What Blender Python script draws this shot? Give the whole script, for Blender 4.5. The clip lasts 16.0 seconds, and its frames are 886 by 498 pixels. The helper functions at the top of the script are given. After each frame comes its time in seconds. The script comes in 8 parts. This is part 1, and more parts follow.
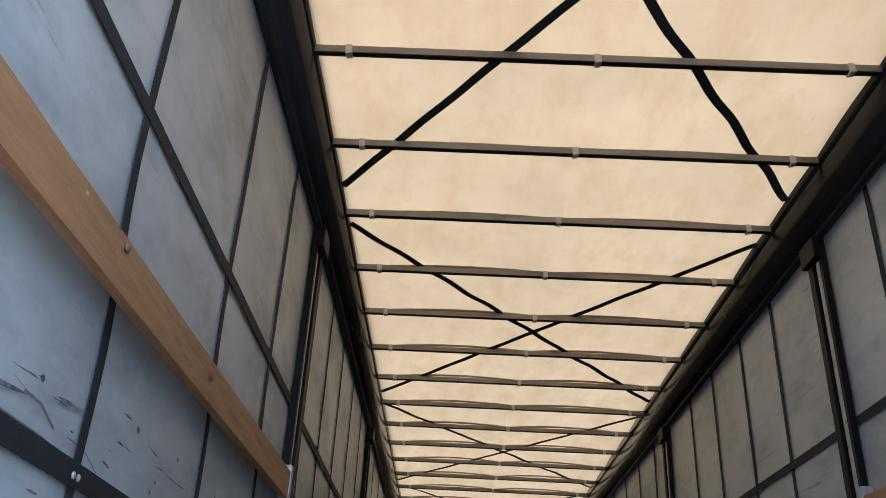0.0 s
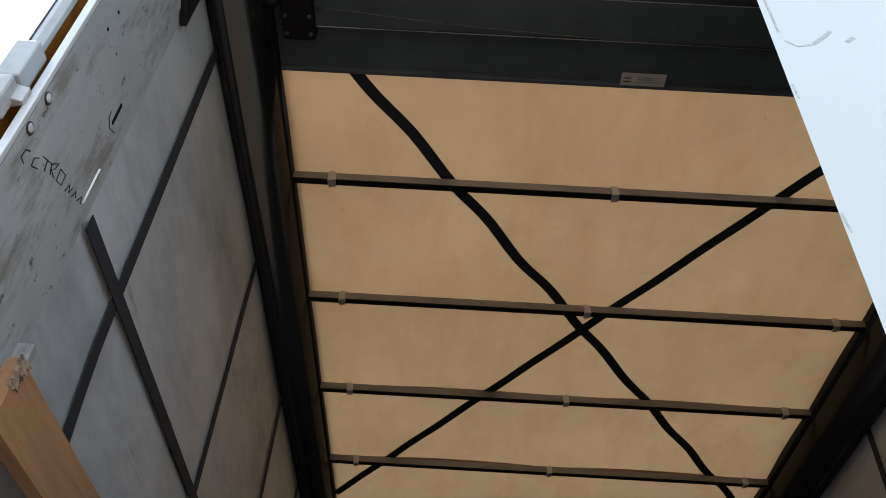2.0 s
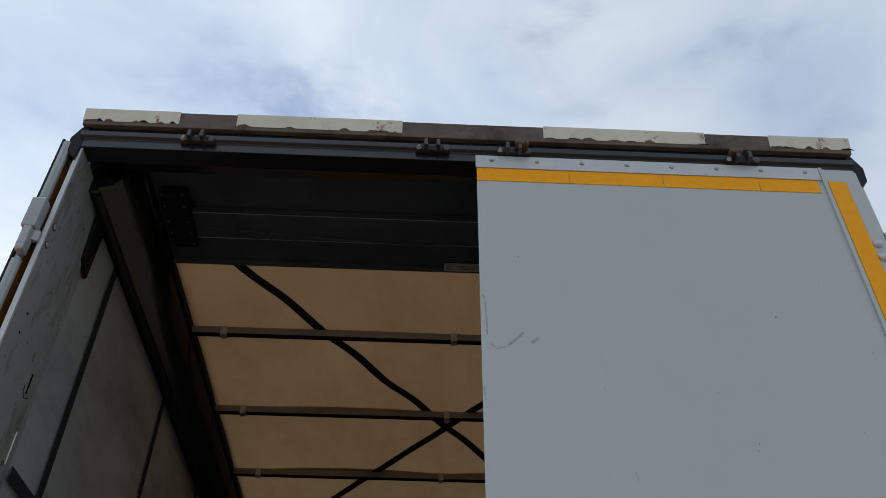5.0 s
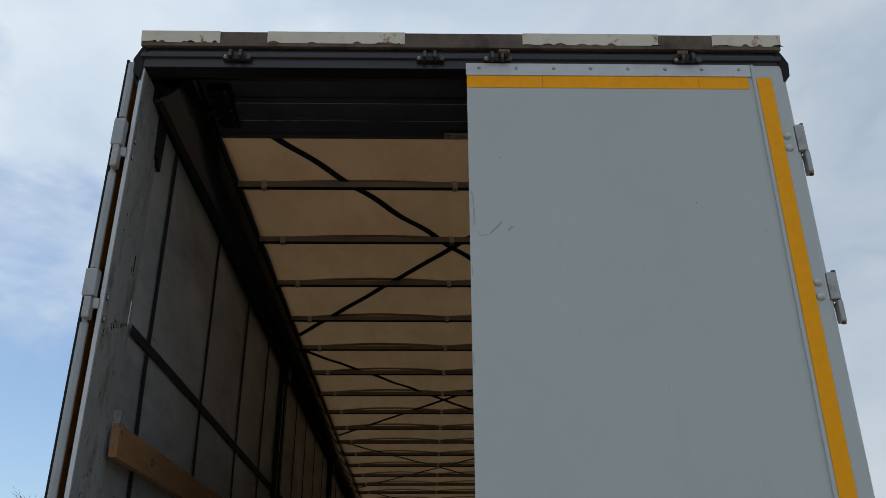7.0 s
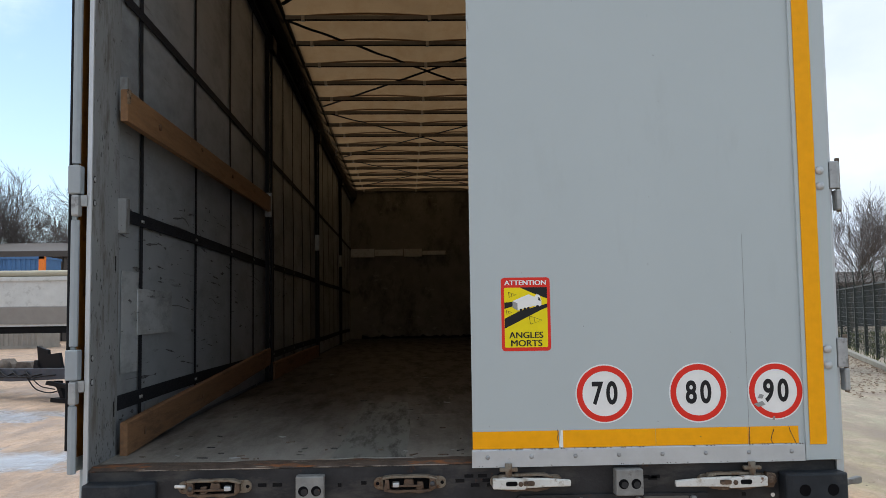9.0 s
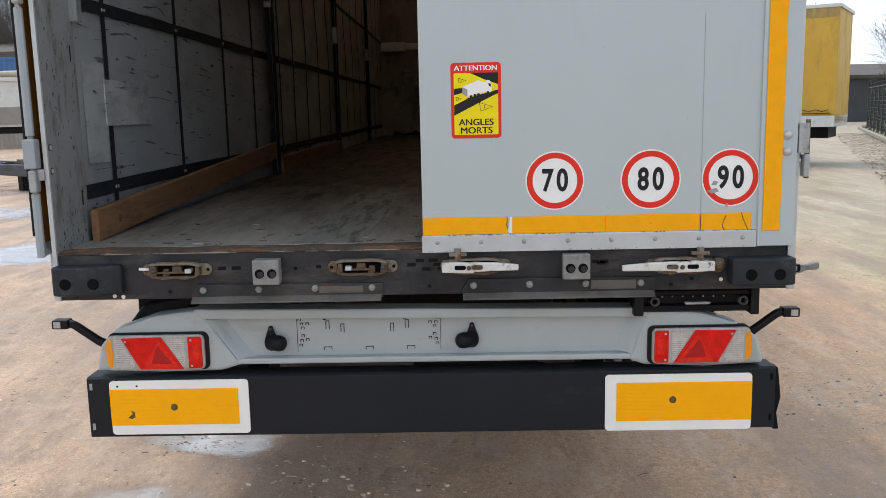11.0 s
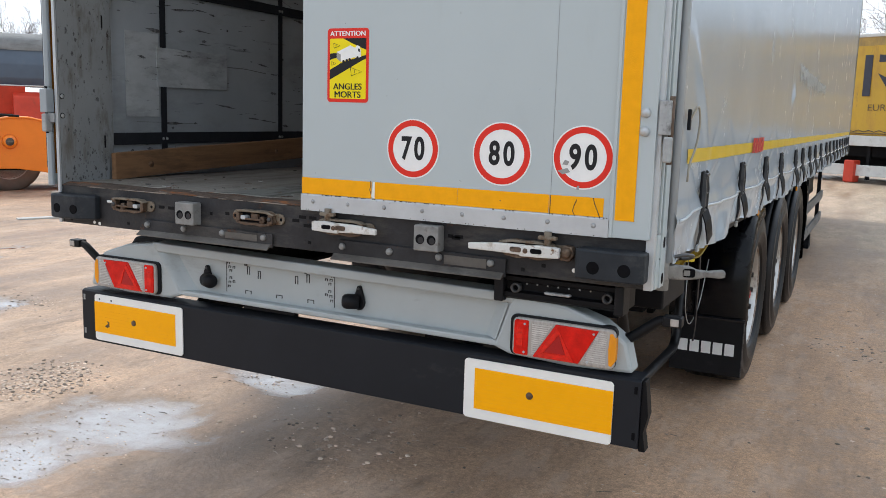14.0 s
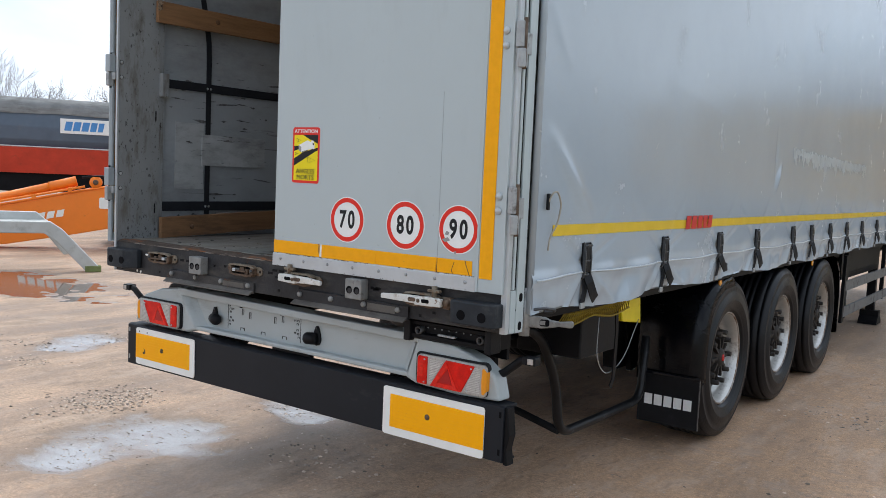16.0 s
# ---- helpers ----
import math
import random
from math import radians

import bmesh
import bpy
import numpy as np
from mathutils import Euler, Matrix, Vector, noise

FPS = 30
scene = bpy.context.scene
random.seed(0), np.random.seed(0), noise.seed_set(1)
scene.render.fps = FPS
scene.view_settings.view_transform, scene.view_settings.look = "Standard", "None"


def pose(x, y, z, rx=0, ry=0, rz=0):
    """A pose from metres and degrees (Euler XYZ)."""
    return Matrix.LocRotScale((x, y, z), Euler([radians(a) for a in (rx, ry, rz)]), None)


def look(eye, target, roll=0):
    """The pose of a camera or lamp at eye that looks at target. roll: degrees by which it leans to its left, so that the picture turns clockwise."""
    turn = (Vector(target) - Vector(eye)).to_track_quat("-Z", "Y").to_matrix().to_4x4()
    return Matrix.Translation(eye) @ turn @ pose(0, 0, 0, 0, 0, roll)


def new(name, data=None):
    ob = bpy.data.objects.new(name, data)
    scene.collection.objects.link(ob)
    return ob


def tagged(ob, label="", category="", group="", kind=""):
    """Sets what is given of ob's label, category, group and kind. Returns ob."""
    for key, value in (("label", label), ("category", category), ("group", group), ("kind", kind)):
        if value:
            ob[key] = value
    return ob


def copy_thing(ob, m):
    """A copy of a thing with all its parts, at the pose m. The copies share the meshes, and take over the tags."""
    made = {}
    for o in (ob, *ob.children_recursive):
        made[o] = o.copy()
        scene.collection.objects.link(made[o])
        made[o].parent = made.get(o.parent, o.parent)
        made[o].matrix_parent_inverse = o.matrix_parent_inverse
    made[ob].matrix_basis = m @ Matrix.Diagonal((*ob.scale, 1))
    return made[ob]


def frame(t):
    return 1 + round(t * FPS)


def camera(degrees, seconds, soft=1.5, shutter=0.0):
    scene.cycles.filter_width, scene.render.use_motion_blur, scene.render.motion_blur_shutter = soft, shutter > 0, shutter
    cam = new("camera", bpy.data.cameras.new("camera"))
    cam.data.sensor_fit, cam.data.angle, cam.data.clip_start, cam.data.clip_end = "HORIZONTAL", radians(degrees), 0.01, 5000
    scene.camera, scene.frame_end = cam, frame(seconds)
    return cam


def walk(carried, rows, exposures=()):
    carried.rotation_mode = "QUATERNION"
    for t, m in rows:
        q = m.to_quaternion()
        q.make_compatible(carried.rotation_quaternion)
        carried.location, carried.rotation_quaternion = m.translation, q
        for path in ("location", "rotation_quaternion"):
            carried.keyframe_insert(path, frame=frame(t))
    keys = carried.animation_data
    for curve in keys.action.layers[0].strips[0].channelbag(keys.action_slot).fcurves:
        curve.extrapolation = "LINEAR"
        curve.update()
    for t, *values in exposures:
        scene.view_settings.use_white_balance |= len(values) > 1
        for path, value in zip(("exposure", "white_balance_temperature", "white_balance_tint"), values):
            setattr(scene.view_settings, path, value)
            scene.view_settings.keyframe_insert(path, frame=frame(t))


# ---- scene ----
cam = camera(54.4, 16.0, 0.8)
PATH = [
    (0, (-0.515, -0.232, 1.704), (-0.554, 1.534, 2.641), 3.0),
    (0.5, (-0.58, -0.368, 1.727), (-0.612, 1.359, 2.735), 3.1),
    (1, (-0.599, -0.529, 1.753), (-0.632, 1.062, 2.964), 3.8),
    (1.5, (-0.545, -0.741, 1.737), (-0.585, 0.776, 3.04), 4.1),
    (2, (-0.552, -0.888, 1.759), (-0.576, 0.563, 3.136), 3.8),
    (2.5, (-0.602, -1.025, 1.78), (-0.608, 0.337, 3.245), 3.1),
    (3, (-0.609, -1.16, 1.796), (-0.59, 0.173, 3.287), 2.1),
    (3.5, (-0.505, -1.294, 1.8), (-0.471, 0.032, 3.297), 1.4),
    (4, (-0.354, -1.472, 1.793), (-0.301, -0.114, 3.261), 0.8),
    (4.2, (-0.312, -1.551, 1.795), (-0.252, -0.153, 3.224), 0.6),
    (6.3, (-0.049, -2.505, 1.807), (-0.01, -0.822, 2.886), -0.1),
    (6.5, (-0.064, -2.584, 1.801), (-0.026, -0.847, 2.791), -0.3),
    (7, (-0.139, -2.779, 1.768), (-0.103, -0.975, 2.631), -0.3),
    (7.5, (-0.158, -2.897, 1.771), (-0.124, -1.031, 2.491), -0.2),
    (7.6, (-0.18, -2.917, 1.767), (-0.133, -1.035, 2.44), -0.5),
    (8, (-0.176, -2.936, 1.742), (-0.124, -1.001, 2.243), -0.4),
    (8.5, (-0.183, -2.928, 1.732), (-0.116, -0.95, 2.023), -0.9),
    (9, (-0.202, -2.922, 1.7), (-0.116, -0.929, 1.844), -0.8),
    (9.5, (-0.207, -2.914, 1.675), (-0.11, -0.917, 1.652), -0.8),
    (10, (-0.183, -2.923, 1.684), (-0.094, -0.94, 1.441), -1.0),
    (10.2, (-0.156, -2.931, 1.69), (-0.078, -0.958, 1.375), -1.1),
    (12.3, (0.912, -2.71, 1.53), (0.485, -0.781, 1.219), 0.2),
    (12.5, (1.027, -2.648, 1.508), (0.517, -0.736, 1.214), 0.6),
    (13, (1.291, -2.515, 1.488), (0.535, -0.687, 1.195), 0.7),
    (13.5, (1.552, -2.443, 1.525), (0.75, -0.636, 1.217), 1.1),
    (14, (1.853, -2.535, 1.531), (0.962, -0.771, 1.223), 1.7),
    (14.5, (2.183, -2.573, 1.569), (1.065, -0.922, 1.411), 2.3),
    (15, (2.546, -2.561, 1.574), (1.378, -0.945, 1.417), 2.6),
    (15.5, (2.795, -2.647, 1.591), (1.614, -1.041, 1.425), 2.6),
    (16, (2.97, -2.772, 1.618), (1.8, -1.158, 1.451), 2.5),
]
EXPOSURES = [(0, 3.18, 4960, 5), (0.5, 3.1, 4870, 5), (1.0, 3.0, 4850, 5), (1.5, 2.54, 5170, 7), (2.0, 1.60, 6150, 9), (2.5, 1.28, 6300, 10), (3.0, 0.6, 6350, 9), (3.5, 0.12, 6350, 9), (4.0, 0.05, 6300, 9),
             (6.5, -0.44, 6300, 7), (7.0, -0.38, 6300, 7), (7.5, -0.42, 6320, 6), (8, 0.03, 6420, 8), (8.5, 0.2, 6400, 9), (9, 0.38, 6400, 9), (9.5, 0.42, 6400, 9), (10, 0.52, 6500, 10),
             (12.5, 0.80, 6580, 10), (13, 0.68, 6550, 10), (13.5, 0.66, 6500, 10), (14, 0.7, 6500, 10), (14.5, 0.32, 6300, 10), (15, 0.16, 6250, 10), (15.5, 0.52, 6300, 10), (16, 0.52, 6350, 10)]
walk(cam, [(t, look(eye, target, roll)) for t, eye, target, roll in PATH], EXPOSURES)

# ---- sky, sun ----
W = bpy.data.worlds.new("sky")
scene.world = W
W.use_nodes = True
wt = W.node_tree
bg = wt.nodes["Background"]
bg.inputs["Strength"].default_value = 1.0
sky = wt.nodes.new("ShaderNodeTexSky")
sky.sky_type = "NISHITA"
sky.sun_disc = False
sky.sun_elevation = radians(65)
sky.sun_rotation = radians(-53)
sky.air_density, sky.dust_density = 1.0, 0.6
wtc = wt.nodes.new("ShaderNodeTexCoord")
wmp = wt.nodes.new("ShaderNodeMapping")
wmp.inputs["Scale"].default_value = (1.0, 1.0, 1.9)
wmp.inputs["Location"].default_value = (0.55, 0.2, 0.1)
wt.links.new(wtc.outputs["Generated"], wmp.inputs["Vector"])
cloud = wt.nodes.new("ShaderNodeTexNoise")
cloud.inputs["Scale"].default_value = 2.1
cloud.inputs["Detail"].default_value = 9
cloud.inputs["Roughness"].default_value = 0.55
cloud.inputs["Distortion"].default_value = 0.25
wt.links.new(wmp.outputs[0], cloud.inputs["Vector"])
cover = wt.nodes.new("ShaderNodeMapRange")
cover.interpolation_type = "SMOOTHSTEP"
cover.inputs["From Min"].default_value, cover.inputs["From Max"].default_value = 0.30, 0.48
# a wide break in the clouds, low ahead of the trailer's open side
gap = wt.nodes.new("ShaderNodeVectorMath")
gap.operation = "DOT_PRODUCT"
gap.inputs[1].default_value = (-0.412, 0.875, 0.27)
wt.links.new(wtc.outputs["Generated"], gap.inputs[0])
gapr = wt.nodes.new("ShaderNodeMapRange")
gapr.inputs["From Min"].default_value, gapr.inputs["From Max"].default_value = 0.972, 0.999
gapr.inputs["To Max"].default_value = -0.20
wt.links.new(gap.outputs["Value"], gapr.inputs["Value"])
gsum = wt.nodes.new("ShaderNodeMath")
wt.links.new(cloud.outputs["Fac"], gsum.inputs[0])
wt.links.new(gapr.outputs[0], gsum.inputs[1])
wt.links.new(gsum.outputs[0], cover.inputs["Value"])
tone = wt.nodes.new("ShaderNodeTexNoise")
tone.inputs["Scale"].default_value = 3.4
tone.inputs["Detail"].default_value = 7
tone.inputs["Distortion"].default_value = 0.4
wt.links.new(wmp.outputs[0], tone.inputs["Vector"])
shade = wt.nodes.new("ShaderNodeMix")
shade.data_type = "RGBA"
shade.inputs["A"].default_value = (0.54, 0.65, 0.82, 1)
shade.inputs["B"].default_value = (0.86, 0.925, 1.0, 1)
tr = wt.nodes.new("ShaderNodeMapRange")
tr.inputs["From Min"].default_value, tr.inputs["From Max"].default_value = 0.3, 0.66
wt.links.new(tone.outputs["Fac"], tr.inputs["Value"])
wt.links.new(tr.outputs[0], shade.inputs["Factor"])
blue = wt.nodes.new("ShaderNodeVectorMath")
blue.operation = "SCALE"
blue.inputs["Scale"].default_value = 0.13
wt.links.new(sky.outputs[0], blue.inputs[0])
mixs = wt.nodes.new("ShaderNodeMix")
mixs.data_type = "RGBA"
wt.links.new(cover.outputs[0], mixs.inputs["Factor"])
wt.links.new(blue.outputs[0], mixs.inputs["A"])
wt.links.new(shade.outputs["Result"], mixs.inputs["B"])
# veiled sun: the clouds are brighter on its side, greyer opposite
glow = wt.nodes.new("ShaderNodeVectorMath")
glow.operation = "DOT_PRODUCT"
glow.inputs[1].default_value = (-0.40, 0.82, 0.41)
wt.links.new(wtc.outputs["Generated"], glow.inputs[0])
gmap = wt.nodes.new("ShaderNodeMapRange")
gmap.inputs["From Min"].default_value, gmap.inputs["From Max"].default_value = 0.70, 1.0
gmap.inputs["To Min"].default_value, gmap.inputs["To Max"].default_value = 0.90, 1.18
wt.links.new(glow.outputs["Value"], gmap.inputs["Value"])
lift = wt.nodes.new("ShaderNodeVectorMath")
lift.operation = "SCALE"
wt.links.new(mixs.outputs["Result"], lift.inputs[0])
wt.links.new(gmap.outputs[0], lift.inputs["Scale"])
wt.links.new(lift.outputs[0], bg.inputs["Color"])

sun = new("sun", bpy.data.lights.new("sun", "SUN"))
sun.data.energy = 1.1
sun.data.angle = radians(22)
sun.data.color = (1.0, 0.95, 0.88)
sun.matrix_basis = look((-4, 3, 11), (0, 0, 0))

# ---- helpers of the scene ----
def M(name, col, rough=0.5, metal=0.0, var=0.2, vs=4.0, bump=0.15, bs=160.0, spot=None, coat=0.0, stretch=(1, 1, 1), rand=0.0, spec=0.5, spot2=None):
    """Painted or raw surface: colour broken at two scales, spots of dirt or rust, fine relief."""
    m = bpy.data.materials.new(name)
    m.use_nodes = True
    nt = m.node_tree
    N, L = nt.nodes, nt.links
    b = N["Principled BSDF"]
    b.inputs["Roughness"].default_value = rough
    b.inputs["Metallic"].default_value = metal
    b.inputs["Coat Weight"].default_value = coat
    b.inputs["Specular IOR Level"].default_value = spec
    tc = N.new("ShaderNodeTexCoord")
    mp = N.new("ShaderNodeMapping")
    mp.inputs["Scale"].default_value = stretch
    L.new(tc.outputs["Object"], mp.inputs["Vector"])
    n1 = N.new("ShaderNodeTexNoise")
    n1.inputs["Scale"].default_value = vs
    n1.inputs["Detail"].default_value = 6
    n1.inputs["Roughness"].default_value = 0.65
    L.new(mp.outputs[0], n1.inputs["Vector"])
    ramp = N.new("ShaderNodeMapRange")
    ramp.inputs["From Min"].default_value, ramp.inputs["From Max"].default_value = 0.25, 0.75
    ramp.inputs["To Min"].default_value, ramp.inputs["To Max"].default_value = 1 - var, 1 + var
    L.new(n1.outputs["Fac"], ramp.inputs["Value"])
    mul = N.new("ShaderNodeVectorMath")
    mul.operation = "SCALE"
    mul.inputs[0].default_value = col
    out = ramp.outputs[0]
    if rand:
        oi = N.new("ShaderNodeObjectInfo")
        r2 = N.new("ShaderNodeMapRange")
        r2.inputs["To Min"].default_value, r2.inputs["To Max"].default_value = 1 - rand, 1 + rand
        L.new(oi.outputs["Random"], r2.inputs["Value"])
        mm = N.new("ShaderNodeMath")
        mm.operation = "MULTIPLY"
        L.new(out, mm.inputs[0])
        L.new(r2.outputs[0], mm.inputs[1])
        out = mm.outputs[0]
    L.new(out, mul.inputs["Scale"])
    colour = mul.outputs[0]
    gloss = None
    for layer, sp in enumerate((spot, spot2)):
        if not sp:
            continue
        sc, lo, hi, ss = sp[:4]
        n2 = N.new("ShaderNodeTexNoise")
        n2.inputs["Scale"].default_value = ss
        n2.inputs["Detail"].default_value = 8
        n2.inputs["Roughness"].default_value = 0.7
        mp2 = N.new("ShaderNodeMapping")
        mp2.inputs["Scale"].default_value = sp[4] if len(sp) > 4 else (1, 1, 1)
        mp2.inputs["Location"].default_value = (layer * 7.3, layer * 3.1, layer * 1.7)
        L.new(tc.outputs["Object"], mp2.inputs["Vector"])
        L.new(mp2.outputs[0], n2.inputs["Vector"])
        r3 = N.new("ShaderNodeMapRange")
        r3.inputs["From Min"].default_value, r3.inputs["From Max"].default_value = lo, hi
        L.new(n2.outputs["Fac"], r3.inputs["Value"])
        mix = N.new("ShaderNodeMix")
        mix.data_type = "RGBA"
        L.new(r3.outputs[0], mix.inputs["Factor"])
        L.new(colour, mix.inputs["A"])
        mix.inputs["B"].default_value = (*sc, 1)
        colour = mix.outputs["Result"]
        if gloss is None:
            gloss = r3.outputs[0]
            rr = N.new("ShaderNodeMapRange")
            rr.inputs["To Min"].default_value, rr.inputs["To Max"].default_value = rough, min(0.9, rough + 0.3)
            L.new(gloss, rr.inputs["Value"])
            L.new(rr.outputs[0], b.inputs["Roughness"])
    L.new(colour, b.inputs["Base Color"])
    if bump:
        n3 = N.new("ShaderNodeTexNoise")
        n3.inputs["Scale"].default_value = bs
        n3.inputs["Detail"].default_value = 4
        L.new(mp.outputs[0], n3.inputs["Vector"])
        bp = N.new("ShaderNodeBump")
        bp.inputs["Strength"].default_value = bump
        bp.inputs["Distance"].default_value = 0.004
        L.new(n3.outputs["Fac"], bp.inputs["Height"])
        L.new(bp.outputs[0], b.inputs["Normal"])
    return m


def face(bm, pts):
    return bm.faces.new([bm.verts.new(p) for p in pts])


def box(bm, x0, x1, y0, y1, z0, z1, bev=0.0, m=None):
    """An axis-aligned box, its edges rounded by bev; m turns it."""
    c = [(x, y, z) for x in (x0, x1) for y in (y0, y1) for z in (z0, z1)]
    if m is not None:
        c = [m @ Vector(p) for p in c]
    v = [bm.verts.new(p) for p in c]
    fs = [bm.faces.new([v[i] for i in q]) for q in ((0, 1, 3, 2), (4, 6, 7, 5), (0, 4, 5, 1), (2, 3, 7, 6), (0, 2, 6, 4), (1, 5, 7, 3))]
    if bev:
        es = list({e for f in fs for e in f.edges})
        bmesh.ops.bevel(bm, geom=es, offset=bev, segments=2, affect="EDGES", profile=0.5)
    return bm


def prism(bm, pts, axis, a, b, bev=0.0):
    """A polygon of two coordinates, extruded along the third axis from a to b."""
    def put(p, h):
        return {"x": (h, p[0], p[1]), "y": (p[0], h, p[1]), "z": (p[0], p[1], h)}[axis]
    lo = [bm.verts.new(put(p, a)) for p in pts]
    hi = [bm.verts.new(put(p, b)) for p in pts]
    fs = [bm.faces.new(lo), bm.faces.new(hi[::-1])]
    n = len(pts)
    for i in range(n):
        fs.append(bm.faces.new([lo[i], hi[i], hi[(i + 1) % n], lo[(i + 1) % n]]))
    bmesh.ops.recalc_face_normals(bm, faces=fs)
    if bev:
        es = list({e for f in fs for e in f.edges})
        bmesh.ops.bevel(bm, geom=es, offset=bev, segments=2, affect="EDGES", profile=0.5)
    return bm


def tube(bm, pts, r, seg=10, r2=None, caps=True):
    """A round bar along a line of points, from radius r to r2."""
    pts = [Vector(p) for p in pts]
    r2 = r if r2 is None else r2
    rings = []
    up = None
    for i, p in enumerate(pts):
        d = (pts[min(i + 1, len(pts) - 1)] - pts[max(i - 1, 0)]).normalized()
        if up is None:
            up = d.orthogonal().normalized()
        up = (up - d * up.dot(d)).normalized()
        s = d.cross(up)
        q = r + (r2 - r) * i / max(1, len(pts) - 1)
        rings.append([bm.verts.new(p + (up * math.cos(a) + s * math.sin(a)) * q) for a in [2 * math.pi * k / seg for k in range(seg)]])
    for a, b in zip(rings, rings[1:]):
        for k in range(seg):
            f = bm.faces.new([a[k], a[(k + 1) % seg], b[(k + 1) % seg], b[k]])
            f.smooth = True
    if caps:
        bm.faces.new(rings[0][::-1])
        bm.faces.new(rings[-1])
    return bm


def rounded(pts, r, n=5):
    """A line of points with its corners turned into arcs."""
    pts = [Vector(p) for p in pts]
    out = [pts[0]]
    for a, b, c in zip(pts, pts[1:], pts[2:]):
        u, w = (a - b), (c - b)
        q = min(r, u.length * 0.45, w.length * 0.45)
        s, e = b + u.normalized() * q, b + w.normalized() * q
        for k in range(n + 1):
            t = k / n
            out.append(s * (1 - t) ** 2 + b * 2 * t * (1 - t) + e * t * t)
    return out + [pts[-1]]


def lathe(bm, profile, seg=32, axis="x", smooth=True, at=(0, 0, 0), caps=True):
    """A profile of (radius, height) pairs turned round an axis through at."""
    rings = []
    for r, h in profile:
        ring = []
        for k in range(seg):
            a = 2 * math.pi * k / seg
            u, w = r * math.cos(a), r * math.sin(a)
            p = {"x": (h, u, w), "y": (u, h, w), "z": (u, w, h)}[axis]
            ring.append(bm.verts.new(Vector(at) + Vector(p)))
        rings.append(ring)
    fs = []
    for a, b in zip(rings, rings[1:]):
        for k in range(seg):
            f = bm.faces.new([a[k], a[(k + 1) % seg], b[(k + 1) % seg], b[k]])
            f.smooth = smooth
            fs.append(f)
    if caps:
        fs.append(bm.faces.new(rings[0]))
        fs.append(bm.faces.new(rings[-1][::-1]))
    bmesh.ops.recalc_face_normals(bm, faces=fs)
    return bm


def strip(bm, pts, width, thick, normal):
    """A flat band of that width and thickness along a line of points; normal: the way its face looks."""
    pts = [Vector(p) for p in pts]
    n = Vector(normal).normalized()
    rows = []
    for i, p in enumerate(pts):
        d = (pts[min(i + 1, len(pts) - 1)] - pts[max(i - 1, 0)]).normalized()
        s = d.cross(n).normalized() * width / 2
        rows.append([bm.verts.new(p + s), bm.verts.new(p - s), bm.verts.new(p - s + n * thick), bm.verts.new(p + s + n * thick)])
    for a, b in zip(rows, rows[1:]):
        for k in range(4):
            bm.faces.new([a[k], b[k], b[(k + 1) % 4], a[(k + 1) % 4]])
    bm.faces.new(rows[0][::-1])
    bm.faces.new(rows[-1])
    bmesh.ops.recalc_face_normals(bm, faces=bm.faces[:])
    return bm


def grid(bm, us, vs, fn, smooth=True):
    """A sheet over two lists of steps; fn gives the place."""
    vv = [[bm.verts.new(fn(u, v)) for v in vs] for u in us]
    for i in range(len(us) - 1):
        for j in range(len(vs) - 1):
            f = bm.faces.new([vv[i][j], vv[i + 1][j], vv[i + 1][j + 1], vv[i][j + 1]])
            f.smooth = smooth
    return bm


def part(name, bm, material, parent=None, label=""):
    """Links a bmesh as one mesh object, under its thing or part."""
    me = bpy.data.meshes.new(name)
    bm.to_mesh(me)
    bm.free()
    me.materials.append(material)
    ob = new(name, me)
    if parent is not None:
        ob.parent = parent
    return tagged(ob, label)


def thing(name, label, category, group="", at=None, kind=""):
    e = new(name)
    if at is not None:
        e.matrix_basis = at
    return tagged(e, label, category, group, kind)


def words(text, size, thick=0.0006, bold=0.0):
    """A bmesh of letters of the built-in font, that height, in the x-z plane, centred, facing -y."""
    cu = bpy.data.curves.new("letters", "FONT")
    cu.body, cu.align_x, cu.align_y, cu.extrude = text, "CENTER", "CENTER", thick / 2 / size
    cu.resolution_u, cu.offset = 6, bold
    ob = new("letters", cu)
    dg = bpy.context.evaluated_depsgraph_get()
    me = bpy.data.meshes.new_from_object(ob.evaluated_get(dg))
    bpy.data.objects.remove(ob)
    bm = bmesh.new()
    bm.from_mesh(me)
    bpy.data.meshes.remove(me)
    for v in bm.verts:
        v.co = Vector((v.co.x * size, -v.co.z * size, v.co.y * size))
    return bm


def moved(bm, x=0, y=0, z=0, sx=1, sz=1, m=None):
    for v in bm.verts:
        v.co = Vector((v.co.x * sx + x, v.co.y + y, v.co.z * sz + z))
        if m is not None:
            v.co = m @ v.co
    return bm


def rrect(x0, x1, z0, z1, r, n=5):
    out = []
    for cx, cz, a0 in ((x1 - r, z1 - r, 0), (x0 + r, z1 - r, 90), (x0 + r, z0 + r, 180), (x1 - r, z0 + r, 270)):
        out += [(cx + r * math.cos(radians(a0 + 90 * i / n)), cz + r * math.sin(radians(a0 + 90 * i / n))) for i in range(n + 1)]
    return out


def steps(a, b, n):
    return [a + (b - a) * i / n for i in range(n + 1)]


def B():
    return bmesh.new()


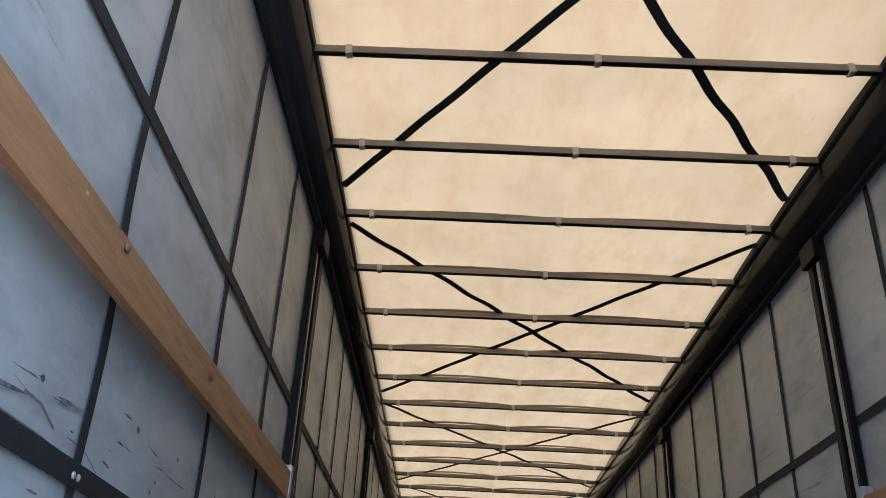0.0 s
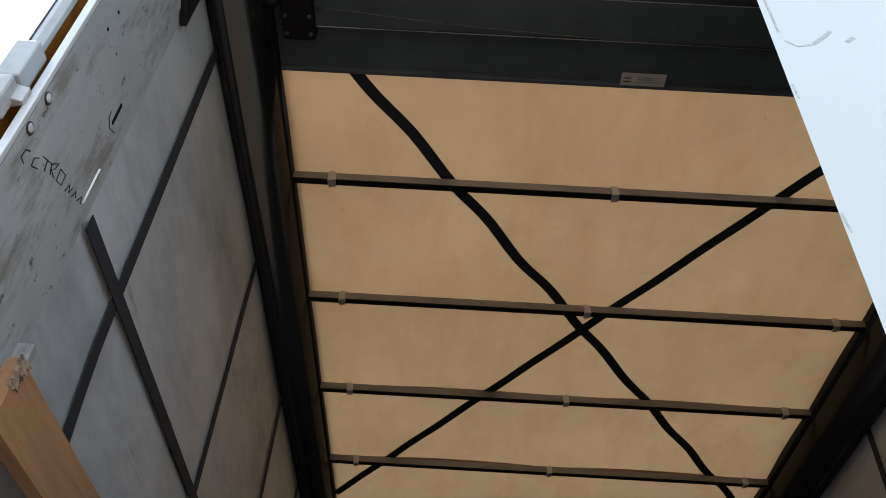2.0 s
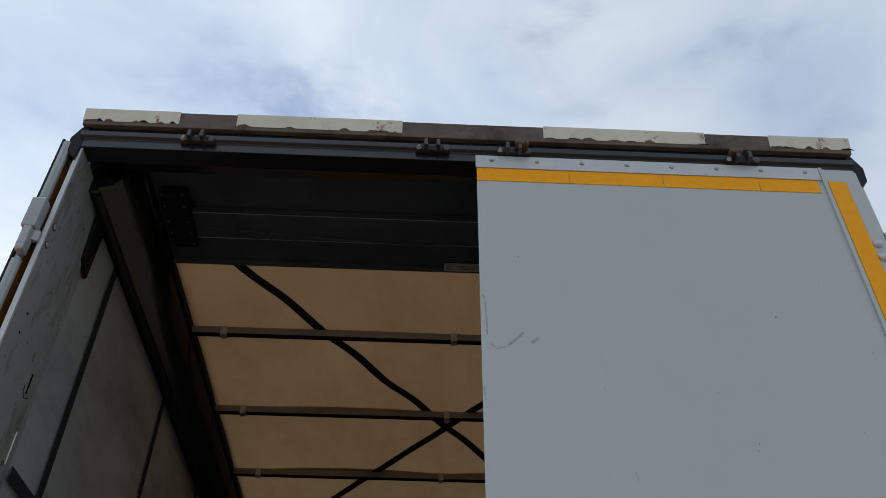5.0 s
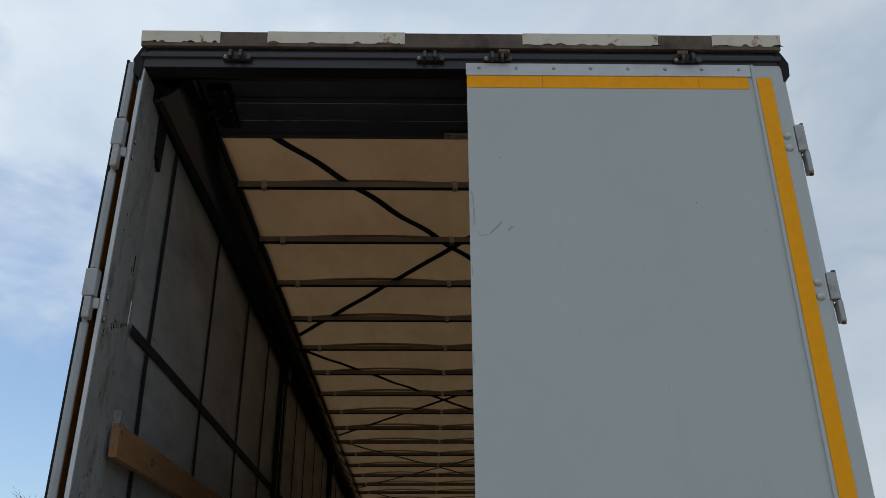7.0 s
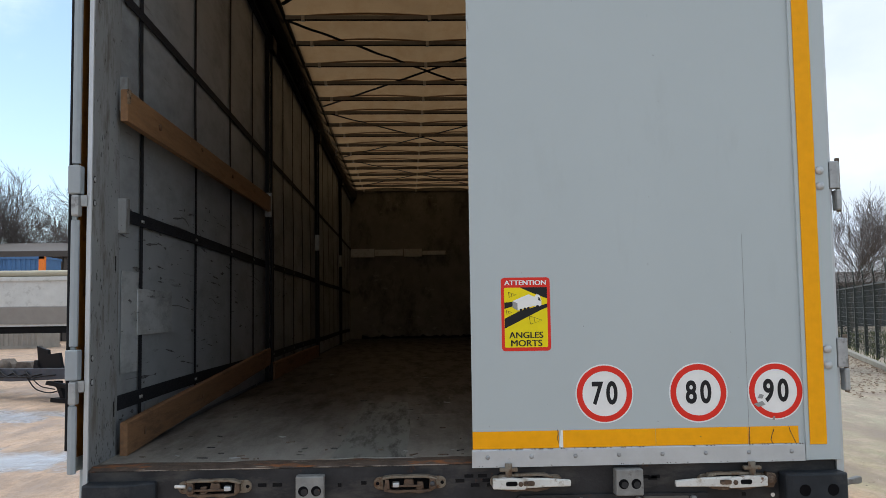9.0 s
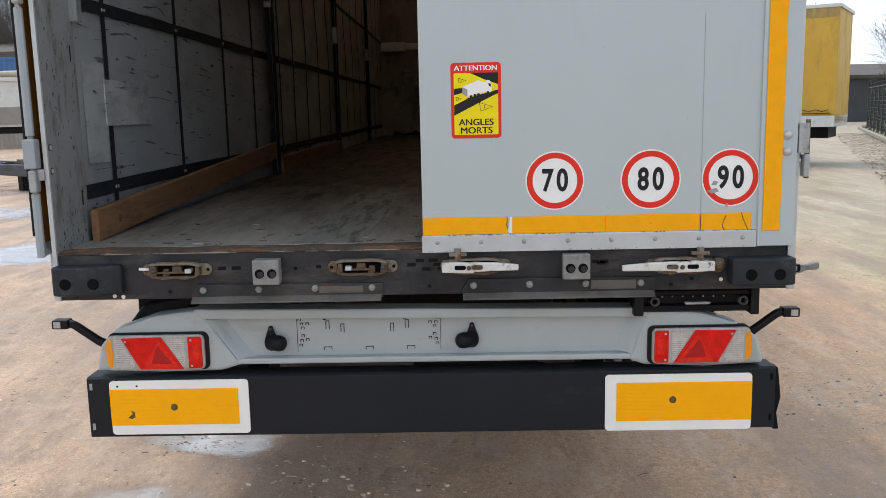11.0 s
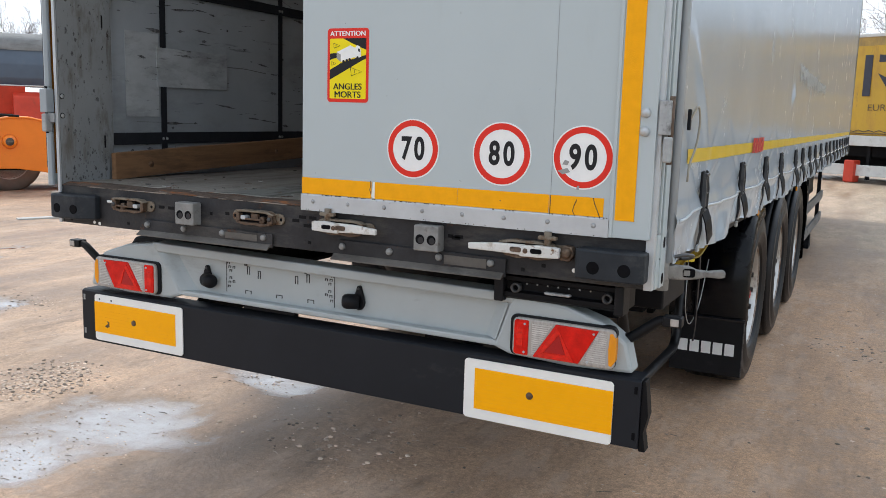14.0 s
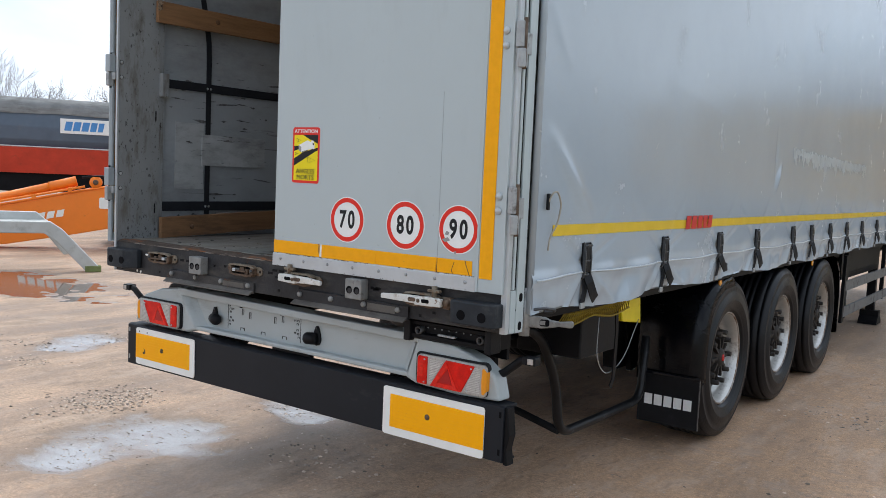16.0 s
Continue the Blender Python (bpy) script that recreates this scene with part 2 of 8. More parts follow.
# ---- materials ----
PANEL = M("grey_painted_panel", (0.445, 0.497, 0.505), 0.34, var=0.04, vs=1.1, bump=0.16, bs=3.2, spot=((0.40, 0.44, 0.445), 0.58, 0.86, 4.0, (1, 1, 0.3)), spot2=((0.30, 0.29, 0.27), 0.72, 0.78, 26, (1, 1, 0.5)))
ALU = M("aluminium_edge", (0.50, 0.52, 0.53), 0.42, 0.35, var=0.12, vs=9, bump=0.05, spot=((0.14, 0.13, 0.12), 0.62, 0.8, 18))
HINGE = M("galvanised_steel", (0.36, 0.37, 0.37), 0.5, 0.4, var=0.25, vs=18, bump=0.15, spot=((0.05, 0.035, 0.025), 0.55, 0.75, 14))
POSTIN = M("scratched_grey_post", (0.25, 0.262, 0.265), 0.5, var=0.16, vs=3, bump=0.1, spot=((0.15, 0.14, 0.125), 0.50, 0.66, 9, (1, 1.6, 0.5)), spot2=((0.035, 0.028, 0.022), 0.61, 0.66, 34, (1, 1.3, 0.7)))
SILL = M("dirty_dark_steel", (0.026, 0.026, 0.028), 0.5, 0.1, var=0.6, vs=7, bump=0.35, bs=90, spot=((0.085, 0.078, 0.070), 0.50, 0.66, 5, (0.5, 1, 1.4)), spot2=((0.105, 0.042, 0.018), 0.62, 0.70, 15, (0.8, 1, 0.7)), spec=0.28)
# dusty steel, its paler tone also painting the light the flanges catch
DUSTLIT = M("dusty_lit_steel", (0.105, 0.095, 0.083), 0.6, 0.1, var=0.4, vs=7, bump=0.3, bs=90, spot=((0.05, 0.046, 0.042), 0.52, 0.70, 9, (0.5, 1, 1)))
BUFFER = M("dock_buffer_rubber", (0.019, 0.023, 0.028), 0.55, var=0.3, vs=12, bump=0.25, bs=120, spot=((0.085, 0.082, 0.078), 0.56, 0.82, 6), spec=0.25)
# flat black that stands for the shade inside holes, slots and gaps
DEEP = M("recess_shade", (0.006, 0.006, 0.007), 0.7, var=0.3, vs=20, spec=0.05)
BLACK = M("black_steel", (0.007, 0.007, 0.008), 0.5, var=0.35, vs=5, bump=0.12, bs=80, spot=((0.035, 0.032, 0.03), 0.6, 0.85, 6), spec=0.12)
BUMPER = M("anthracite_paint", (0.012, 0.014, 0.018), 0.5, var=0.2, vs=3, bump=0.08, bs=90, spot=((0.055, 0.055, 0.055), 0.62, 0.84, 4, (0.5, 1, 1)), spot2=((0.16, 0.15, 0.14), 0.74, 0.78, 34), spec=0.22)
GUARD = M("glossy_black_plastic", (0.004, 0.005, 0.008), 0.24, var=0.2, vs=4, bump=0.05, bs=30, spot=((0.012, 0.012, 0.012), 0.55, 0.85, 3), spec=0.42)
RUBBER = M("black_rubber", (0.0075, 0.0078, 0.0095), 0.5, var=0.3, vs=10, bump=0.15, bs=120, spot=((0.035, 0.033, 0.031), 0.58, 0.88, 5), spec=0.2)
TAPE = M("yellow_reflective_tape", (0.93, 0.40, 0.0), 0.5, var=0.06, vs=30, bump=0.25, bs=500, spot=((0.34, 0.13, 0.012), 0.68, 0.80, 22), spot2=((0.06, 0.035, 0.015), 0.735, 0.765, 40, (1, 1, 0.8)), spec=0.2)
AMBER = M("amber_reflector", (1.0, 0.44, 0.0), 0.40, var=0.05, vs=25, bump=0.2, bs=420, spot=((0.30, 0.12, 0.01), 0.74, 0.82, 16), spec=0.2)
WHITE = M("white_enamel", (0.82, 0.81, 0.765), 0.4, var=0.06, vs=8, bump=0.04, spot=((0.45, 0.42, 0.36), 0.66, 0.85, 9))
RUSTWHITE = M("chipped_white_paint", (0.64, 0.63, 0.54), 0.45, var=0.10, vs=7, bump=0.15, spot=((0.42, 0.36, 0.26), 0.54, 0.74, 5), spot2=((0.20, 0.07, 0.02), 0.60, 0.66, 11, (1, 1, 0.7)))
RUSTRAIL = M("rusty_brown_rail", (0.105, 0.08, 0.06), 0.6, var=0.4, vs=8, bump=0.2, spot=((0.04, 0.03, 0.026), 0.5, 0.7, 6), spot2=((0.26, 0.22, 0.17), 0.60, 0.74, 7, (0.4, 1, 2)))
RUSTEDGE = M("rusty_floor_edge", (0.075, 0.052, 0.038), 0.7, var=0.6, vs=24, bump=0.8, bs=70, spot=((0.26, 0.095, 0.03), 0.54, 0.62, 9, (0.5, 2.0, 1)), spot2=((0.32, 0.26, 0.20), 0.62, 0.68, 22, (0.4, 2.4, 1)))
RUSTY = M("rusty_lock_steel", (0.11, 0.07, 0.045), 0.6, 0.3, var=0.55, vs=30, bump=0.5, bs=90, spot=((0.25, 0.20, 0.145), 0.54, 0.68, 25), spot2=((0.035, 0.025, 0.02), 0.58, 0.66, 38))
CREAM = M("worn_cream_plate", (0.19, 0.16, 0.12), 0.55, 0.1, var=0.3, vs=20, bump=0.25, spot=((0.12, 0.065, 0.035), 0.50, 0.62, 24), spot2=((0.42, 0.39, 0.32), 0.62, 0.70, 30), spec=0.3)
LEVER = M("white_lever_paint", (0.64, 0.635, 0.60), 0.42, var=0.12, vs=14, bump=0.15, spot=((0.38, 0.32, 0.25), 0.55, 0.68, 18), spot2=((0.15, 0.07, 0.03), 0.62, 0.68, 34))
BLOCK = M("grey_cast_block", (0.23, 0.23, 0.22), 0.6, 0.2, var=0.25, vs=25, bump=0.3, bs=120, spot=((0.10, 0.09, 0.08), 0.57, 0.74, 22))
STRAP = M("black_webbing", (0.022, 0.024, 0.029), 0.65, var=0.2, vs=20, bump=0.3, bs=400, spec=0.1)
BAND = M("black_roof_cover", (0.048, 0.062, 0.072), 0.5, var=0.3, vs=4, bump=0.05, spec=0.12)
RAIL = M("dark_roof_rail", (0.006, 0.0065, 0.0075), 0.21, 0.0, var=0.35, vs=6, bump=0.03, stretch=(1, 0.15, 1), spot=((0.014, 0.011, 0.009), 0.56, 0.80, 5, (1, 0.2, 1)), spec=0.32)
HEADBLACK = M("glossy_black_head_paint", (0.010, 0.0095, 0.012), 0.28, var=0.3, vs=5, bump=0.05, spot=((0.05, 0.036, 0.026), 0.60, 0.72, 8, (0.4, 1, 1)), spec=0.55)
BOW = M("grey_roof_bow", (0.20, 0.182, 0.158), 0.45, 0.3, var=0.25, vs=9, bump=0.1, stretch=(0.3, 1, 1), spot=((0.07, 0.055, 0.045), 0.55, 0.75, 6, (0.4, 1, 1)))
CLIP = M("bright_clip", (0.42, 0.40, 0.36), 0.4, 0.5, var=0.2, vs=40)
WOOD = M("pine_board", (0.27, 0.143, 0.064), 0.6, var=0.32, vs=5, bump=0.35, bs=40, stretch=(9, 0.7, 9), spot=((0.17, 0.085, 0.045), 0.56, 0.74, 3, (5, 0.8, 6)), spot2=((0.50, 0.36, 0.24), 0.66, 0.72, 6, (3, 1.5, 4)))
WOODDARK = M("dirty_board", (0.235, 0.122, 0.056), 0.65, var=0.28, vs=5, bump=0.3, bs=40, stretch=(9, 0.7, 9), spot=((0.07, 0.045, 0.03), 0.52, 0.75, 3, (4, 0.8, 5)))
FLOOR = M("worn_plywood_floor", (0.052, 0.047, 0.042), 0.42, var=0.4, vs=2.2, bump=0.3, bs=120, stretch=(1, 0.5, 1), spot=((0.035, 0.030, 0.027), 0.46, 0.68, 5, (1.6, 0.35, 1)), spot2=((0.12, 0.065, 0.035), 0.62, 0.72, 5, (0.7, 2.2, 1)), spec=0.3)


def wear_and_light_floor(m):
    """The dark film of the plywood, rubbed through to grey in streaks by pallets; the grey thins inwards to paint in
    the daylight's fall.
    """
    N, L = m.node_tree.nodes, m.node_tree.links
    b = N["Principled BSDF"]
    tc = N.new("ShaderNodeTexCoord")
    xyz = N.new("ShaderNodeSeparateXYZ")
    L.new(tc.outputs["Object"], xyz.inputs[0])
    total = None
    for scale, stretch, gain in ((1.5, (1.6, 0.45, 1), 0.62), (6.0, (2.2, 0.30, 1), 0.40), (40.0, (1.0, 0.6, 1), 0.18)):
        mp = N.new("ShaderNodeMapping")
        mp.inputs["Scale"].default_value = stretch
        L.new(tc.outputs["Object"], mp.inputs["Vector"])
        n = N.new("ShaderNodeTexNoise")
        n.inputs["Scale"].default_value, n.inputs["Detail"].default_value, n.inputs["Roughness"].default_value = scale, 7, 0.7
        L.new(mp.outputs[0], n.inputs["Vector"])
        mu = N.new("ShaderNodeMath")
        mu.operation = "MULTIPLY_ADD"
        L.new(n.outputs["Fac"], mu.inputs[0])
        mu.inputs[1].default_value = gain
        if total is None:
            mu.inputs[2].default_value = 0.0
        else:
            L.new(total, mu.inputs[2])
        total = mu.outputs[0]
    # less grey with depth: the fading daylight put into the colour
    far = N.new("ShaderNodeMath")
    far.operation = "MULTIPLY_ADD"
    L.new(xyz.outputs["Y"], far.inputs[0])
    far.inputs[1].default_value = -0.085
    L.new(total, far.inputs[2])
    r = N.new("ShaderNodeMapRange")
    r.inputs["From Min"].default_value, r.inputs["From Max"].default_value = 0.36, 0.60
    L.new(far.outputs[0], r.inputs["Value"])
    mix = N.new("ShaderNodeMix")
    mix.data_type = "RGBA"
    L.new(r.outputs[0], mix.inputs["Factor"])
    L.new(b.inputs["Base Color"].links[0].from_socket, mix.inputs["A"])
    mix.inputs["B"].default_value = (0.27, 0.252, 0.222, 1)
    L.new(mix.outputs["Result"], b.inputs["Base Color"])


wear_and_light_floor(FLOOR)
FRONTWALL = M("grey_green_front_wall", (0.215, 0.205, 0.168), 0.6, var=0.35, vs=2.5, bump=0.2, spot=((0.06, 0.055, 0.045), 0.50, 0.70, 3, (1, 1, 0.6)), spot2=((0.36, 0.345, 0.29), 0.60, 0.70, 5, (1, 1, 2.0)))
CARRIER = M("light_grey_plastic", (0.40, 0.435, 0.435), 0.42, var=0.07, vs=3, bump=0.06, bs=200, spot=((0.25, 0.25, 0.24), 0.56, 0.82, 5, (0.6, 1, 1.5)), spot2=((0.12, 0.11, 0.10), 0.74, 0.78, 30))
LRED = M("red_lamp_lens", (0.66, 0.012, 0.006), 0.22, var=0.28, vs=26, bump=0.5, bs=260, coat=0.0, spec=0.15)
LREDDARK = M("deep_red_reflector", (0.40, 0.006, 0.006), 0.2, var=0.1, vs=40, bump=0.4, bs=300, coat=0.12, spec=0.3)
LCLEAR = M("ribbed_clear_lens", (0.42, 0.385, 0.35), 0.18, var=0.25, vs=30, bump=0.6, bs=90, stretch=(4, 1, 0.3), coat=0.12)
LRIB = M("lens_rib", (0.54, 0.51, 0.475), 0.2, var=0.35, vs=40, bump=0.1, coat=0.5)
LREDLIT = M("bright_red_lens", (0.72, 0.014, 0.005), 0.2, var=0.3, vs=60, bump=0.4, bs=200, coat=0.12, spec=0.3)
LAMBER = M("amber_lamp_lens", (0.82, 0.30, 0.01), 0.18, var=0.08, vs=30, bump=0.4, bs=200, coat=0.12, spec=0.3)
SRED = M("sticker_red", (0.72, 0.030, 0.016), 0.4, var=0.05, vs=30, bump=0.0, spot=((0.55, 0.50, 0.46), 0.73, 0.76, 34), spec=0.25)
SWHITE = M("sticker_white", (0.82, 0.82, 0.80), 0.4, var=0.05, vs=20, bump=0.0)
SBLACK = M("sticker_black", (0.02, 0.02, 0.022), 0.42, var=0.1, vs=20, bump=0.0, spec=0.15)
SYELLOW = M("sticker_yellow", (0.86, 0.70, 0.004), 0.4, var=0.05, vs=20, bump=0.0, spec=0.25)
LOGORED = M("printed_red", (0.58, 0.035, 0.03), 0.4, var=0.1, vs=20, bump=0.0, spec=0.25)
LABEL = M("faded_label", (0.30, 0.30, 0.29), 0.5, var=0.1, vs=40, bump=0.0)
TYRE = M("tyre_rubber", (0.0065, 0.007, 0.0085), 0.38, var=0.4, vs=14, bump=0.3, bs=60, spot=((0.020, 0.019, 0.018), 0.54, 0.80, 6), spec=0.24)
RIM = M("dirty_silver_rim", (0.52, 0.51, 0.485), 0.30, 0.62, var=0.2, vs=9, bump=0.15, spot=((0.15, 0.13, 0.11), 0.56, 0.74, 11), spot2=((0.16, 0.085, 0.04), 0.62, 0.72, 14))
RUSTLIP = M("rust_stained_lip", (0.34, 0.32, 0.29), 0.4, 0.5, var=0.3, vs=10, bump=0.2, spot=((0.15, 0.075, 0.03), 0.44, 0.60, 7))
DISC = M("grimy_wheel_disc", (0.030, 0.027, 0.025), 0.55, 0.3, var=0.4, vs=12, bump=0.2, spot=((0.03, 0.022, 0.018), 0.5, 0.7, 16))
YBOX = M("yellow_plastic", (0.80, 0.62, 0.01), 0.4, var=0.1, vs=9, bump=0.1)


def tarp(name, col, trans, rough, var):
    """Coated cloth that lets part of the daylight through."""
    m = M(name, col, rough, var=var, vs=1.6, bump=0.12, bs=25, spot=((col[0] * 0.86, col[1] * 0.78, col[2] * 0.68), 0.45, 0.80, 2.0, (2.4, 0.9, 1)), spot2=((col[0] * 0.34, col[1] * 0.26, col[2] * 0.2), 0.675, 0.72, 34, (1.2, 0.9, 1)))
    N, L = m.node_tree.nodes, m.node_tree.links
    b, o = N["Principled BSDF"], N["Material Output"]
    t = N.new("ShaderNodeBsdfTranslucent")
    src = b.inputs["Base Color"].links[0].from_socket
    L.new(src, t.inputs["Color"])
    mx = N.new("ShaderNodeMixShader")
    mx.inputs[0].default_value = trans
    L.new(b.outputs[0], mx.inputs[1])
    L.new(t.outputs[0], mx.inputs[2])
    L.new(mx.outputs[0], o.inputs["Surface"])
    return m


ROOF = tarp("tan_roof_tarpaulin", (0.484, 0.301, 0.150), 0.20, 0.5, 0.14)
HEM = tarp("double_cloth_hem", (0.34, 0.21, 0.115), 0.32, 0.6, 0.12)
CURTAIN = M("silver_pvc_curtain", (0.378, 0.434, 0.485), 0.20, 0.0, var=0.06, vs=1.5, bump=0.38, bs=3.5, spot=((0.34, 0.36, 0.37), 0.55, 0.85, 3.0), spot2=((0.24, 0.24, 0.23), 0.73, 0.85, 9, (1, 1, 0.8)), spec=0.8)
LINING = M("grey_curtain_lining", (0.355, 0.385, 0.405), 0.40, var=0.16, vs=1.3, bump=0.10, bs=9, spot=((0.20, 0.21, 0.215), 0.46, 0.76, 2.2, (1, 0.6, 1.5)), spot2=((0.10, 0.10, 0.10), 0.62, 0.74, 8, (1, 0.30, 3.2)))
STRIPE = M("yellow_curtain_stripe", (0.75, 0.50, 0.02), 0.3, var=0.08, vs=8, bump=0.1, bs=60)

FAINT = M("faint_door_scuff", (0.27, 0.285, 0.29), 0.5, var=0.3, vs=60, bump=0.0)
SEAM = M("pale_seam", (0.50, 0.54, 0.56), 0.3, var=0.1, vs=9, bump=0.05)
GUN = M("worn_gunmetal", (0.075, 0.076, 0.078), 0.4, 0.6, var=0.3, vs=25, bump=0.2, spot=((0.03, 0.022, 0.017), 0.55, 0.72, 20))
HUB = M("grimy_hub_iron", (0.028, 0.024, 0.021), 0.6, 0.2, var=0.5, vs=20, bump=0.3, spot=((0.10, 0.07, 0.045), 0.56, 0.74, 22), spec=0.25)
NET = M("dirty_yellow_cord", (0.27, 0.19, 0.02), 0.6, var=0.3, vs=20, bump=0.2, spec=0.2)
# door grey darkened to paint in the shade on the open door's edge
EDGESHADE = M("shaded_grey_edge_paint", (0.31, 0.345, 0.365), 0.45, var=0.12, vs=6, bump=0.06, spot=((0.17, 0.165, 0.155), 0.58, 0.76, 9, (1, 1, 0.4)))
# tape colour browned: the shade inside the door gap is painted in
SHADETAPE = M("brown_shaded_tape", (0.30, 0.115, 0.012), 0.55, var=0.25, vs=14, bump=0.2, spot=((0.12, 0.05, 0.02), 0.52, 0.7, 16), spec=0.2)
# ---- the trailer ----
trailer = thing("semi_trailer", "grey curtain-sided semi-trailer with one rear door open", "trailer")
STRAPS = [0.59, 1.47, 2.33, 3.08, 3.98, 4.56, 5.2, 5.9, 6.62, 7.4, 8.1, 8.85, 9.6, 10.35, 11.1, 11.85, 12.6, 13.2]

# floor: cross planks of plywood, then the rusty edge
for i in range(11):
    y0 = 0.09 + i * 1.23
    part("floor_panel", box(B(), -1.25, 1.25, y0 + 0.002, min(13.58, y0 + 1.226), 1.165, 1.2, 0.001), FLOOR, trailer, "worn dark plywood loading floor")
part("floor_strip", prism(B(), [(-0.47, 0.098), (-0.45, 0.7), (-0.44, 1.9), (-0.20, 1.92), (-0.19, 0.9), (-0.21, 0.098)], "z", 1.1995, 1.2012), M("pale_replaced_strip", (0.20, 0.205, 0.185), 0.45, var=0.35, vs=5, bump=0.2, stretch=(2, 0.5, 1), spot=((0.075, 0.07, 0.062), 0.48, 0.62, 7, (2.4, 0.4, 1))), trailer, "paler worn floor strip")
random.seed(9)
for i in range(110):
    x, y = random.uniform(-1.18, 1.0), 0.12 + 4.2 * random.random() ** 2.2
    l, w, a = random.uniform(0.006, 0.045), random.uniform(0.003, 0.010), random.uniform(-0.9, 0.9)
    ca, sa = math.cos(a), math.sin(a)
    out = [(x + ca * u - sa * v, y + sa * u + ca * v) for u, v in ((0, 0), (l * 0.6, -w * 0.4), (l, w * 0.3), (l * 0.7, w), (l * 0.1, w * 0.8))]
    part("floor_scrap", prism(B(), out, "z", 1.2002, 1.2022 + 0.002 * random.random()), (RUSTY, SILL, RUSTY, LABEL, SILL, DUSTLIT)[i % 6], trailer)
bm = B()
grid(bm, steps(-1.25, 1.25, 120), [0.0, 0.025, 0.05, 0.075, 0.095], lambda x, y: (x, y, 1.199 + 0.006 * noise.noise((x * 9, y * 40, 0)) - (0.01 if y == 0 else 0)))
part("floor_edge", bm, RUSTEDGE, trailer, "splintered rusty rear floor edge")

part("worn_edge", tube(B(), [(-1.26 + 0.02 * k, -0.0005, 1.1895 + 0.0008 * noise.noise((k * 0.3, 0, 0))) for k in range(127)], 0.0022, 5), M("worn_bare_edge", (0.26, 0.22, 0.18), 0.45, 0.4, var=0.4, vs=12, bump=0.2, spot=((0.04, 0.03, 0.025), 0.46, 0.56, 7), spot2=((0.22, 0.08, 0.03), 0.58, 0.66, 9)), trailer, "worn bright beam edge")
# rear cross beam with slots, bolts, buffers
sill = part("rear_beam", prism(B(), [(0.0, 1.03), (0.0, 1.19), (0.10, 1.19), (0.10, 1.175), (0.02, 1.175), (0.02, 1.045), (0.09, 1.045), (0.09, 1.03)], "x", -1.268, 1.268, 0.003), SILL, trailer, "dirty dark steel rear beam")
# slots are flat black pieces on the face, imitating the shade inside
SLOT = [(-0.685, 1.135, 0.028), (-0.635, 1.135, 0.032), (-0.35, 1.135, 0.018), (0.0, 1.15, 0.03), (0.045, 1.15, 0.03), (-0.03, 1.135, 0.03), (0.06, 1.135, 0.03), (0.02, 1.12, 0.03),
        (0.075, 1.12, 0.03), (0.11, 1.15, 0.02), (0.60, 1.135, 0.02), (0.63, 1.135, 0.03), (-0.43, 1.13, 0.012), (-0.87, 1.055, 0.012), (0.03, 1.06, 0.012), (0.62, 1.13, 0.03), (0.98, 1.13, 0.02), (0.93, 1.07, 0.014), (-1.2, 1.045, 0.013), (0.86, 1.05, 0.012)]
hole = None
for x, z, w in SLOT:
    hole = part("slot", box(B(), x - w / 2, x + w / 2, -0.0015, 0.004, z - 0.006, z + 0.006), BLACK, sill)
# white discs stand for the daylight showing through these holes
for x, z in ((-1.065, 1.043), (-1.035, 1.04), (1.01, 1.135), (1.03, 1.065)):
    part("drill_hole", lathe(B(), [(0.007, -0.0015), (0.007, 0.004)], 10, "y", at=(x, 0, z)), WHITE, sill)
for x0, x1, z0, z1, bolts in ((-0.80, -0.13, 1.030, 1.080, (-0.750, -0.557, -0.363, -0.167)), (0.135, 0.805, 1.027, 1.084, (0.182, 0.374, 0.565, 0.753))):
    bm = B()
    prism(bm, [(x0, z0 + 0.006), (x0 + 0.03, z1), (x1, z1 - 0.004), (x1, z0 - 0.006), ((x0 + x1) / 2, z0 + 0.002)], "y", -0.012, -0.004, 0.0015)
    sp = part("seal_strip", bm, SILL, trailer, "bent dark metal strip")
    part("flange", prism(B(), [(-0.012, z0 - 0.002), (-0.036, z0 - 0.013), (-0.036, z0 - 0.008), (-0.012, z0 + 0.008)], "x", x0 + 0.01, x1 - 0.005, 0.001), DUSTLIT, sp, "dusty outward flange, painted paler as lit")
    part("stiffener", box(B(), x0 + (x1 - x0) * 0.67, x0 + (x1 - x0) * 0.90, -0.0145, -0.0115, z0 + 0.014, z1 - 0.012, 0.001), DUSTLIT, sp)
    for x in bolts:
        part("bolt", lathe(B(), [(0.003, -0.025), (0.010, -0.023), (0.0125, -0.018), (0.0125, -0.010)], 10, "y", False, at=(x, 0, (z0 + z1) / 2 + 0.006)), BLOCK, sp)
for sx in (-1, 1):
    bm = B()
    xa, xb = (-1.252, -1.025) if sx < 0 else (1.05, 1.262)
    z0, z1 = (1.058, 1.158) if sx < 0 else (1.054, 1.146)
    prism(bm, [(xa, -0.062), (xa + 0.02, -0.072), (xb - 0.03 if sx > 0 else xb - 0.07, -0.072), (xb, -0.03 if sx < 0 else -0.062), (xb, -0.001), (xa, -0.001)], "z", z0, z1, 0.007)
    bf = part("buffer", bm, BUFFER, trailer, "black rubber dock buffer")
    for x in ((xa + 0.05, xa + 0.145) if sx < 0 else (xa + 0.06, xa + 0.155)):
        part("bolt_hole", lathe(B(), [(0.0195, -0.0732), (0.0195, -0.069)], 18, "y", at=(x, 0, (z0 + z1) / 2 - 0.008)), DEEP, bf)
